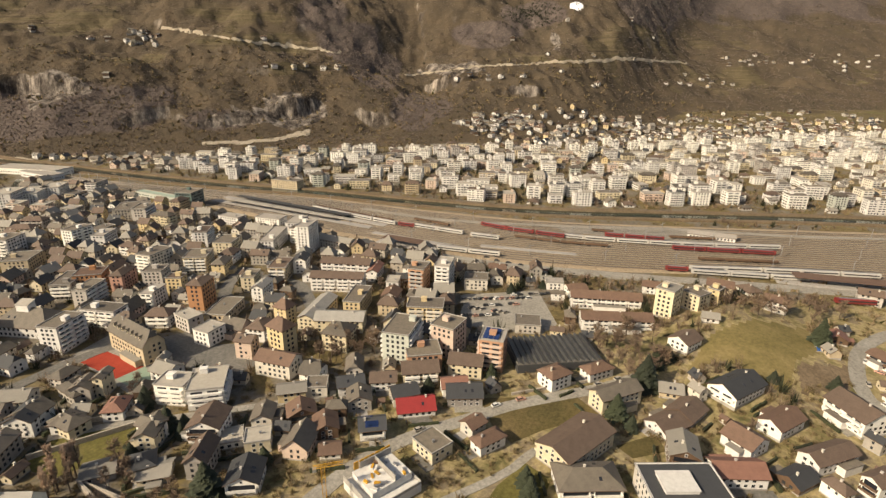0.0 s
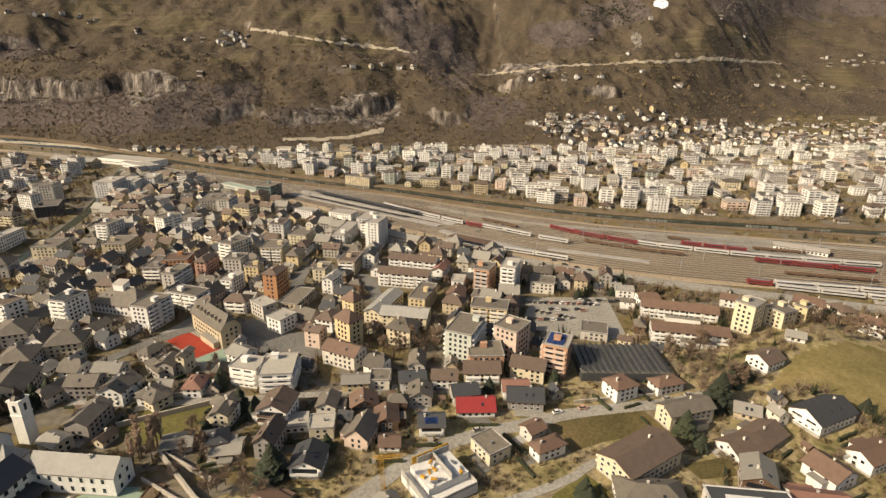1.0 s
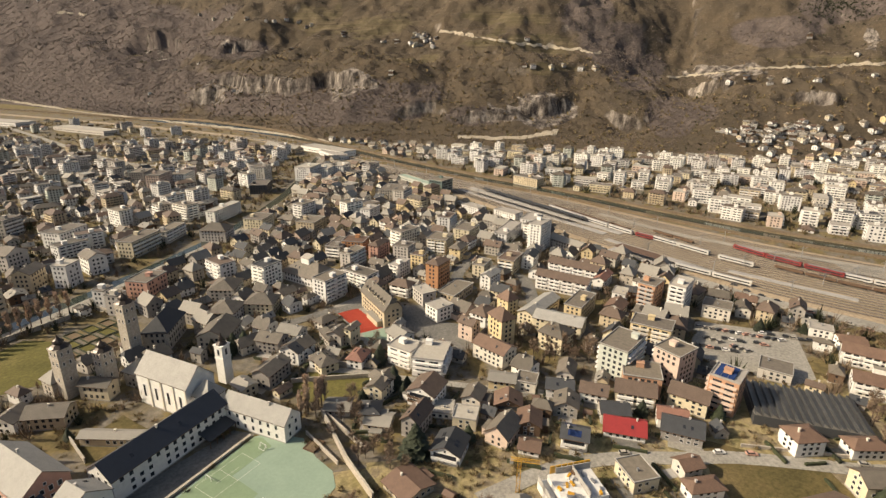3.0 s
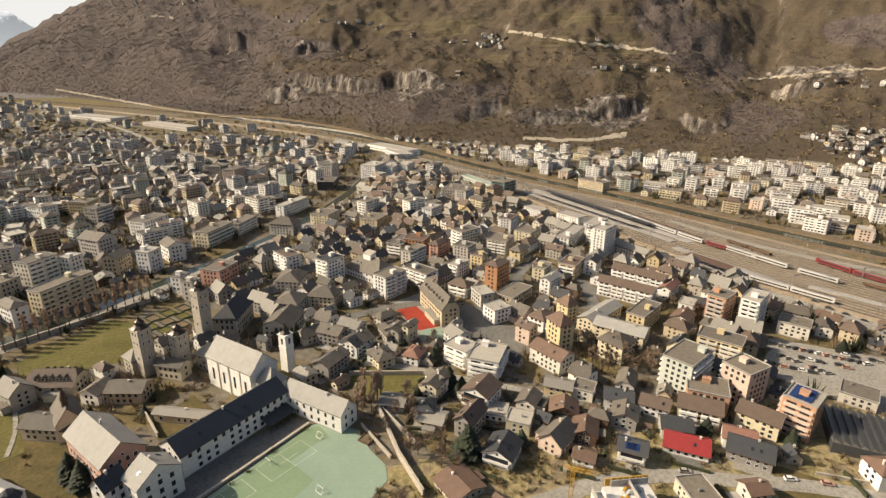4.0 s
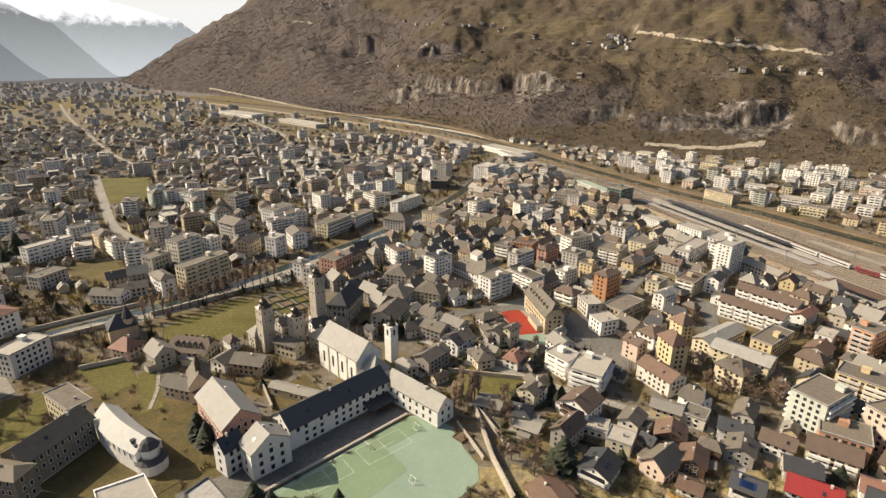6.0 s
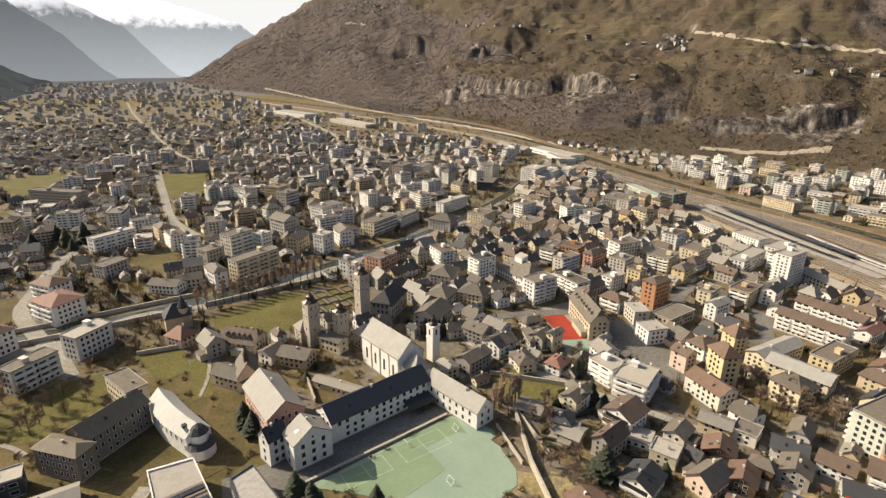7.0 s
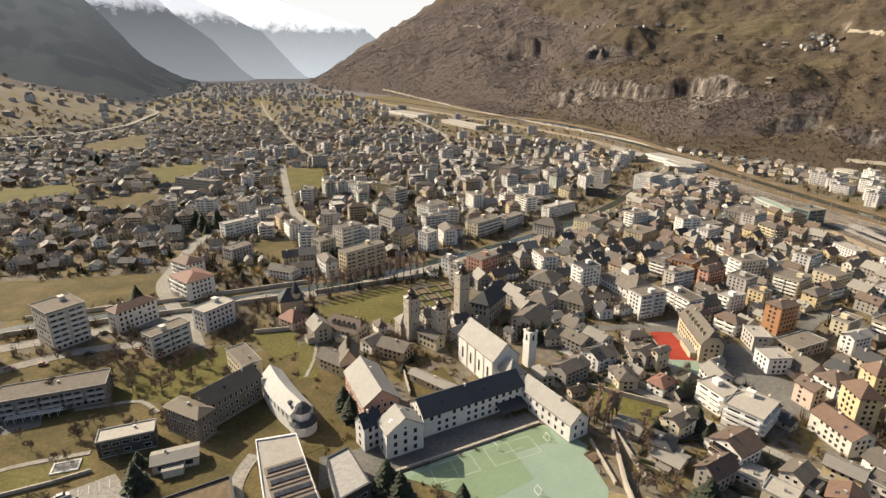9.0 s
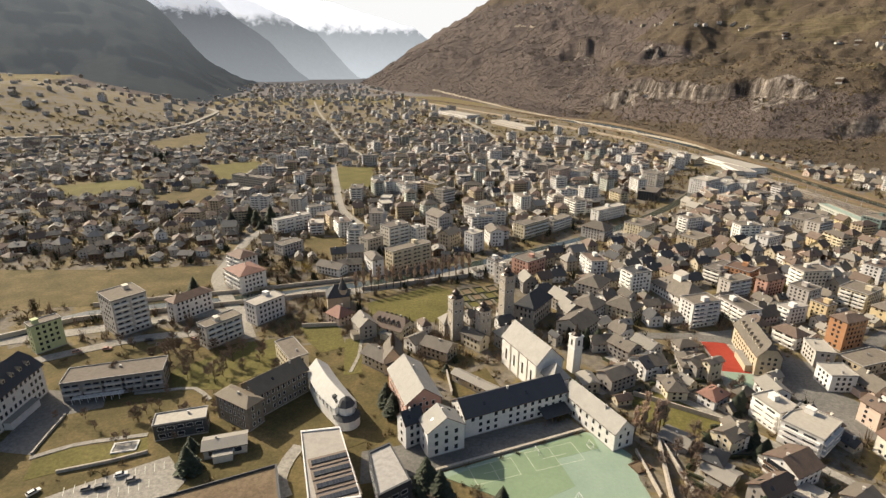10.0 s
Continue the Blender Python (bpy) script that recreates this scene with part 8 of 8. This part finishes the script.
for i in range(10):
    wall = ["offwhite", "white", "beige", "grey", "white", "brown", "cream", "offwhite", "stone", "white"][i]
    TEMPL["small"].append(lambda at, rot, i=i, wall=wall: building("outbuilding", "small " + WALL_WORDS[wall] + " outbuilding with a pitched roof", "outbuilding", at, rot,
        5.2 + (i * 3) % 4, 4.4 + i % 3 * 0.6, 1 + (i * 3) % 2, ["gable", "hip", "gable", "gable"][i % 4], wall, ["slate", "brown", "fibre", "dark", "slate"][i % 5], near=False, storey=2.3, win=(0.9, 1.1), rise=1.5 + i % 3 * 0.4, over=0.45))
MADE, PLAN = {}, []
RADII = {"apt": 8.4, "old": 5.4, "villa": 5.6, "slab": 11.0, "small": 3.5}


def fill(poly, kinds, gap, turn, jitter, chance=1.0, spins=(0, 90, 180, 270)):
    xs, ys = [p[0] for p in poly], [p[1] for p in poly]
    y = min(ys)
    while y < max(ys):
        x = min(xs)
        while x < max(xs):
            qx, qy = x + rng.uniform(-1, 1) * gap * 0.4, y + rng.uniform(-1, 1) * gap * 0.4
            kind = rng.choice(kinds)
            rot = turn + rng.choice(spins) + rng.uniform(-jitter, jitter)
            x += gap
            if rng.random() > chance or not inside(poly, qx, qy) or not is_free(qx, qy, RADII[kind]):
                continue
            PLAN.append((math.hypot(qx, qy), kind, rng.randrange(len(TEMPL[kind])), qx, qy, rot))
            mark(qx, qy, RADII[kind] + 1.0)
        y += gap


OLD = [(18, 232), (-30, 262), (10, 372), (60, 400), (150, 480), (250, 620), (330, 740), (342, 300), (340, 110), (320, 70), (200, 118), (130, 122), (78, 130), (68, 200)]
fill(OLD, ["old", "old", "old", "old", "apt"], 15, 22, 12)
fill(OLD, ["old", "villa"], 12, 22, 15)
fill(OLD, ["small"], 8, 22, 12, 0.8)
fill([(60, 100), (120, 130), (215, 118), (330, 60), (350, 20), (420, -120), (330, -160), (150, -40)], ["villa"], 19, 30, 25)
fill([(-120, 240), (-60, 230), (-20, 215), (0, 270), (-60, 290)], ["old", "villa"], 15, 22, 15, 0.6)
fill([(-270, 420), (-190, 380), (-60, 345), (60, 440), (200, 640), (310, 800), (250, 1000), (60, 1050), (-300, 900)], ["apt", "apt", "old", "villa"], 21, 15, 14)
fill([(-420, 345), (-190, 360), (-260, 700), (-300, 900), (60, 1050), (-60, 1250), (-700, 1250), (-900, 700)], ["villa", "villa", "villa", "old"], 19, 15, 25, 0.85)
fill([(680, -300), (640, -240), (525, 130), (490, 270), (470, 400), (445, 520), (470, 650), (530, 740), (700, 580), (820, 410), (1030, 160), (1300, -150), (1500, -400)], ["slab", "slab", "slab", "apt"], 26, -66, 8, 0.68, (0, 0, 0, 180, 90))
fill([(680, -300), (640, -240), (525, 130), (490, 270), (470, 400), (445, 520), (470, 650), (530, 740), (700, 580), (820, 410), (1030, 160), (1300, -150), (1500, -400)], ["apt", "old", "villa", "villa", "villa"], 20, -66, 14, 0.7)
fill([(860, 380), (1040, 175), (1450, -270), (1800, -500), (1600, -250), (1230, 120), (1120, 290), (1000, 400)], ["villa", "old", "villa"], 19, -20, 25, 0.75)
fill([(430, 640), (400, 800), (330, 960), (370, 960), (520, 790), (545, 700)], ["villa", "old"], 18, 20, 20, 0.8)
fill([(-900, 700), (-700, 1250), (-60, 1250), (-120, 1700), (-300, 2300), (-900, 2400), (-1250, 1500), (-1250, 800)], ["villa", "old", "villa", "apt"], 31, 15, 25, 0.6)
fill([(-120, 1300), (250, 1050), (120, 1350), (-60, 1650), (-350, 2300), (-300, 1800)], ["villa", "apt"], 40, 15, 25, 0.45)
fill([(-1300, 900), (-1300, 1900), (-1900, 2600), (-2600, 2400), (-1900, 1200)], ["villa", "old"], 42, 15, 30, 0.3)
fill([(-900, 2400), (-300, 2300), (-700, 3300), (-1250, 3300), (-1300, 2400)], ["villa", "apt", "apt"], 45, 15, 30, 0.7)
fill([(1050, 420), (1250, 330), (1700, -100), (1900, 100), (1500, 500), (1200, 700)], ["villa"], 75, -20, 40, 0.4)
fill([(150, 1500), (300, 1250), (560, 1000), (800, 760), (1000, 900), (700, 1300), (400, 1800)], ["villa"], 95, -20, 40, 0.3)


fill([(-270, 420), (-190, 380), (-60, 345), (60, 440), (200, 640), (310, 800), (250, 1000), (60, 1050), (-300, 900)], ["small"], 11, 15, 14, 0.5)
fill([(60, 100), (120, 130), (215, 118), (330, 60), (350, 20), (420, -120), (330, -160), (150, -40)], ["small"], 12, 30, 25, 0.3)
fill([(-420, 345), (-190, 360), (-260, 700), (-300, 900), (60, 1050), (-60, 1250), (-700, 1250), (-900, 700)], ["small"], 13, 15, 25, 0.5)


def hamlet(rows, count, spread, rise):
    """Farmhouses along a line on the mountain side: (azimuth, elevation) rows in degrees as seen from over the town."""
    rr = np.arange(820, 4200, 6.0)
    for _ in range(count):
        u = rng.random() * (len(rows) - 1)
        i = min(int(u), len(rows) - 2)
        a = rows[i][0] + (rows[i + 1][0] - rows[i][0]) * (u - i) + rng.gauss(0, spread)
        e = rows[i][1] + (rows[i + 1][1] - rows[i][1]) * (u - i) + rng.gauss(0, rise)
        gx, gy = rr * math.sin(radians(a)), rr * math.cos(radians(a))
        over = ground_z(gx, gy) > 140 + rr * math.tan(radians(e))
        if over.any():
            j = int(np.argmax(over))
            PLAN.append((float(rr[j]), "villa", rng.randrange(len(TEMPL["villa"])), float(gx[j]), float(gy[j]), rng.uniform(0, 360)))


hamlet([(0.7, 4.3), (4, 4.8), (8, 5.0)], 22, 0.5, 0.25)
hamlet([(13, 3.3), (19, 3.2), (23, 2.9), (27, 1.9)], 15, 0.4, 0.12)
hamlet([(27, 1.9), (33.6, 1.2), (36, 1.3)], 11, 0.4, 0.15)
hamlet([(44, -0.6), (48, -0.9), (52, -0.7)], 9, 0.3, 0.15)
hamlet([(88, 0.1), (94, 0.3), (99, 0.0)], 26, 0.6, 0.3)
hamlet([(76, -1.8), (84, -1.9), (92, -2.0)], 9, 0.6, 0.25)
hamlet([(64.3, -6.6), (68, -5.9), (71, -6.2)], 75, 0.8, 0.45)
hamlet([(72, -6.8), (80, -6.6), (90, -6.2), (100, -5.6)], 130, 0.9, 0.7)
hamlet([(84, -5.2), (92, -4.6), (99, -4.2)], 40, 0.7, 0.3)
hamlet([(33.5, 2.0), (35.2, 1.9)], 12, 0.3, 0.12)
hamlet([(61, -1.6), (68, -1.6)], 4, 0.5, 0.15)
PLAN.sort()
PLAN = [q for q in PLAN if not (q[3] < -560 and q[4] > 800 and float(ground_z(q[3], q[4])) > 5 and rng.random() < 0.6)]
quota = {"apt": 95, "old": 125, "villa": 60, "slab": 80, "small": 45}
rest = {"apt": [], "old": [], "villa": [], "slab": [], "small": []}
for _, kind, i, x, y, rot in PLAN:
    z = float(ground_z(x, y))
    if (kind, i) not in MADE:
        MADE[kind, i] = TEMPL[kind][i]((x, y), rot)
    elif quota[kind] > 0:
        copy_thing(MADE[kind, i], pose(x, y, z, 0, 0, rot))
    else:
        rest[kind].append((i, x, y, z, rot))
    quota[kind] -= 1


def baked(kind, name, label):
    """All the farther houses of one kind in a single mesh."""
    src = {}
    for (k, i), ob in MADE.items():
        if k == kind:
            v, f, m, mats = [], [], [], []
            for c in ob.children_recursive:
                n = len(v)
                off = c.location
                v += [(q.co.x + off.x, q.co.y + off.y, q.co.z + off.z) for q in c.data.vertices]
                for p in c.data.polygons:
                    f.append([n + a for a in p.vertices])
                    m.append(c.data.materials[p.material_index].name)
            src[i] = (np.array(v), f, m)
    V, F, I, names, base = [], [], [], [], 0
    for i, x, y, z, rot in rest[kind]:
        v, f, m = src[i]
        c, s = math.cos(radians(rot)), math.sin(radians(rot))
        V.append(np.stack([v[:, 0] * c - v[:, 1] * s + x, v[:, 0] * s + v[:, 1] * c + y, v[:, 2] + z], -1))
        F += [[a + base for a in q] for q in f]
        for q in m:
            if q not in names:
                names.append(q)
        I += [names.index(q) for q in m]
        base += len(v)
    if not V:
        return
    me = flatmesh(name, np.concatenate(V).tolist(), F, [bpy.data.materials[q] for q in names], I)
    tagged(new(name, me), label, "houses", kind="stuff")


baked("apt", "far_apartment_blocks", "pale apartment blocks in the far town")
baked("small", "far_outbuildings", "small outbuildings between the far houses")
baked("slab", "far_slab_blocks", "long white apartment blocks beyond the river")
baked("old", "far_town_houses", "far town houses under grey roofs")
baked("villa", "far_villas", "far family houses with pitched roofs")

# ---- scrub and woods ----
def tufts(name, label, spots, mat, seed, count=18, width=0.2):
    """Twiggy bushes: many thin blades fanning out from each root, in one mesh."""
    rs = np.random.RandomState(seed)
    S = np.array(spots)
    n = len(S)
    ang = rs.uniform(0, 6.283, (n, count))
    tilt = rs.uniform(0.1, 1.45, (n, count))
    ln = rs.uniform(0.6, 1.35, (n, count))
    d = np.stack([np.cos(ang) * np.sin(tilt) * S[:, 3:4] * 1.3, np.sin(ang) * np.sin(tilt) * S[:, 3:4] * 1.3, np.cos(tilt) * S[:, 4:5]], -1) * ln[..., None]
    w = rs.normal(0, width, (n, count, 3)) * S[:, 3][:, None, None]
    root = S[:, None, :3] + d * rs.uniform(0.0, 0.6, (n, count))[..., None] + rs.normal(0, 0.3, (n, count, 3)) * S[:, 3][:, None, None]
    v = np.stack([root - w, root + w, root + d], 2).reshape(-1, 3)
    me = bpy.data.meshes.new(name)
    m = len(v)
    me.vertices.add(m)
    me.vertices.foreach_set("co", v.reshape(-1).astype(np.float32))
    me.loops.add(m)
    me.loops.foreach_set("vertex_index", np.arange(m, dtype=np.int32))
    me.polygons.add(m // 3)
    me.polygons.foreach_set("loop_start", np.arange(0, m, 3, dtype=np.int32))
    me.materials.append(mat)
    me.update(calc_edges=True)
    return tagged(new(name, me), label, "scrub", kind="stuff")


def island_mat(name, stops):
    m, nt, p = nodes_of(name)
    geo = nt.nodes.new("ShaderNodeNewGeometry")
    c = ramp(nt, geo.outputs["Random Per Island"], stops)
    c = mixed(nt, 0.5, c, ramp(nt, tex_noise(nt, 0.9, 4, 0.7), [(0.3, (0.65, 0.65, 0.65)), (0.7, (1.2, 1.2, 1.2))]), "MULTIPLY")
    link(nt, c, p.inputs["Base Color"])
    p.inputs["Roughness"].default_value = 0.95
    p.inputs["Specular IOR Level"].default_value = 0.1
    return m


M_WOODS = island_mat("bare_mountain_woods", [(0.0, (0.134, 0.108, 0.095)), (0.5, (0.170, 0.138, 0.119)), (0.9, (0.207, 0.168, 0.142)), (1.0, (0.166, 0.137, 0.100))])
M_BUSHES = island_mat("garden_bushes", [(0.0, (0.06, 0.062, 0.025)), (0.2, (0.14, 0.11, 0.055)), (0.7, (0.24, 0.17, 0.11)), (1.0, (0.20, 0.17, 0.08))])
M_TOWNTREES = island_mat("bare_town_trees", [(0.0, (0.10, 0.072, 0.05)), (0.6, (0.19, 0.14, 0.10)), (1.0, (0.26, 0.195, 0.14))])
M_DARKWOOD = island_mat("dark_conifers", [(0.0, (0.025, 0.03, 0.018)), (1.0, (0.05, 0.052, 0.03))])

rs = np.random.RandomState(77)
n = 760000
az = np.radians(rs.uniform(-14, 106, n))
rad = 800 * (3600 / 800) ** rs.rand(n)
x, y = rad * np.sin(az), rad * np.cos(az)
s, _ = side_distance(x, y, FOOT_N)
sel = (s > 6) & (s < 2300)
x, y, s, rad = x[sel], y[sel], s[sel], rad[sel]
z = ground_z(x, y)
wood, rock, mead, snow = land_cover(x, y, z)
dens = 0.12 + 0.75 * wood + 0.20 * smooth(0.42, 0.62, fbm(x, y, 50, 3, 52))
dens *= (1 - 0.75 * mead) * (1 - 0.6 * rock)
stepped = np.mod(z + 14 * fbm(x, y, 160, 3, 61), 13.0) < 1.8
dens = np.maximum(dens, 0.75 * stepped * smooth(0.40, 0.55, fbm(x, y, 90, 3, 62)) * (z > 40))
dens *= 1 - 0.35 * smooth(150, 210, z) * smooth(2000, 1400, rad) * (y > 300)
keep = (z < 140 + rad * 0.135) & (rs.rand(len(x)) < dens)
keep &= ~((y < 430) & (s < 240) & (x > 850) & (rs.rand(len(x)) < 0.75))
x, y, z, rad = x[keep], y[keep], z[keep], rad[keep]
size = rs.uniform(0.8, 2.0, len(x)) * (0.6 + rad / 3200)
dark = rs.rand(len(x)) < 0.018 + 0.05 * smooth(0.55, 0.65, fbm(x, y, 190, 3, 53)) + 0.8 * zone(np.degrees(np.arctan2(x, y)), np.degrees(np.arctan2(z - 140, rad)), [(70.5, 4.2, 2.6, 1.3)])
S = np.stack([x, y, z - 0.4, size, size * rs.uniform(0.7, 1.3, len(x))], -1)
tufts("mountain_woods", "bare grey-brown woods on the mountain side", S[~dark], M_WOODS, 5, 6, 0.24)
D = S[dark]
D[:, 4] *= 1.7
tufts("mountain_conifers", "scattered dark conifers on the mountain side", D, M_DARKWOOD, 7, 8, 0.3)


def hill_road(name, label, rows, width):
    """A road cut across the mountain side, from (azimuth, elevation) rows in degrees as seen from over the town."""
    pts = []
    rr = np.arange(820, 3600, 6.0)
    for a in np.arange(rows[0][0], rows[-1][0], 0.25):
        e = np.interp(a, [r[0] for r in rows], [r[1] for r in rows])
        gx, gy = rr * math.sin(radians(a)), rr * math.cos(radians(a))
        over = ground_z(gx, gy) > 140 + rr * math.tan(radians(e))
        if over.any():
            i = int(np.argmax(over))
            if not pts or math.hypot(gx[i] - pts[-1][0], gy[i] - pts[-1][1]) < 60:
                pts.append((gx[i], gy[i]))
    if len(pts) > 3:
        strip(name, label, "road", pts, width, M_DIRTROAD, 0.8, 8, 6.0)


M_DIRTROAD = ground_mat("pale_track_gravel", [(0.3, (0.3, 0.26, 0.2)), (0.7, (0.4, 0.35, 0.28))], 0.05, 0.6)
hill_road("mountain_road", "pale road cut across the mountain side", [(3, 3.2), (9.2, 3.0), (19.4, 3.1), (24.9, 2.8), (30.5, 1.9), (34.4, 1.7)], 7)
hill_road("mountain_road", "pale track through the terraces", [(36, 2.6), (44, 1.4), (52, 0.6)], 5)
hill_road("mountain_road", "pale track above the village", [(58, -1.5), (66, -0.5), (80, 0.2), (98, -0.6)], 5)
hill_road("mountain_road", "pale road along the foot of the mountain", [(-5, -2.8), (3.4, -4.7), (10, -5.8), (16.7, -6.8), (24.7, -8.2)], 7)
hill_road("mountain_road", "pale scar of a terrace cut into the foot of the slope", [(38, -7.7), (42, -7.8), (45, -7.6), (48.5, -7.0)], 12)


spots = []
wr = random.Random(21)
for _ in range(110000):
    a, r = radians(wr.uniform(-47, 104)), 90 * (1500 / 90) ** wr.random()
    bx, by = r * math.sin(a), r * math.cos(a)
    i, j = int((bx - GX0) / CELL), int((by - GY0) / CELL)
    if 0 <= i < TAKEN.shape[0] and 0 <= j < TAKEN.shape[1] and not TAKEN[i, j] and wr.random() < (0.24 if r < 330 else 0.42):
        sz = wr.uniform(0.35, 1.15) * (1.0 + r / 700)
        spots.append((bx, by, 0.0, sz, sz * wr.uniform(0.8, 1.5)))
S = np.array(spots)
sd, _ = side_distance(S[:, 0], S[:, 1], FOOT_N)
S = S[sd < 300]
S[:, 2] = ground_z(S[:, 0], S[:, 1]) - 0.1
near = np.hypot(S[:, 0], S[:, 1]) < 330
open_land = inside_mask(TERRACE, S[:, 0], S[:, 1]) & (np.arange(len(S)) % 4 != 0)
near &= ~open_land
tufts("garden_shrubs", "bare brown bushes between the houses", S[near], M_BUSHES, 6, 54, 0.07)
F = S[np.hypot(S[:, 0], S[:, 1]) >= 330]
F[:, 3:] *= 1.25
tufts("far_shrubs", "bare brown bushes among the far houses", F, M_BUSHES, 9, 12)


# bare trees and evergreens that fill the gaps between the houses
spots, greens = [], []
for _ in range(9000):
    a, r = radians(wr.uniform(-44, 100)), 230 * (800 / 230) ** wr.random()
    bx, by = r * math.sin(a), r * math.cos(a)
    if is_free(bx, by, 1.6) and not inside(TERRACE, bx, by):
        h = wr.uniform(3.0, 6.5)
        (greens if wr.random() < 0.22 else spots).append((bx, by, float(ground_z(bx, by)) - 0.2, h * 0.36, h))
        mark(bx, by, 1.5)
tufts("town_trees", "bare brown trees between the town houses", spots, M_TOWNTREES, 15, 60, 0.05)
tufts("town_evergreens", "dark evergreen bushes and small conifers between the houses", greens, M_DARKWOOD, 16, 60, 0.12)


# thickets, orchard and garden trees
def in_poly(poly):
    xs, ys = [p[0] for p in poly], [p[1] for p in poly]
    while True:
        x, y = trng.uniform(min(xs), max(xs)), trng.uniform(min(ys), max(ys))
        if inside(poly, x, y):
            return x, y


for poly, count in zip(THICKETS, (26, 30, 15, 18, 20)):
    for i in range(count):
        tree("bare", *in_poly(poly), trng.uniform(0.5, 0.95))
for i in range(16):
    tree("bare", *in_poly([(-142, 152), (-95, 168), (-100, 190), (-140, 185)]), trng.uniform(0.4, 0.6))
for i in range(300):
    a, r = radians(trng.uniform(-42, 99)), 130 + 420 * trng.random() ** 1.4
    x, y = r * math.sin(a), r * math.cos(a)
    if is_free(x, y, 2.2):
        tree("bare" if trng.random() < 0.8 else "conifer", x, y, trng.uniform(0.35, 0.75))
        mark(x, y, 2)
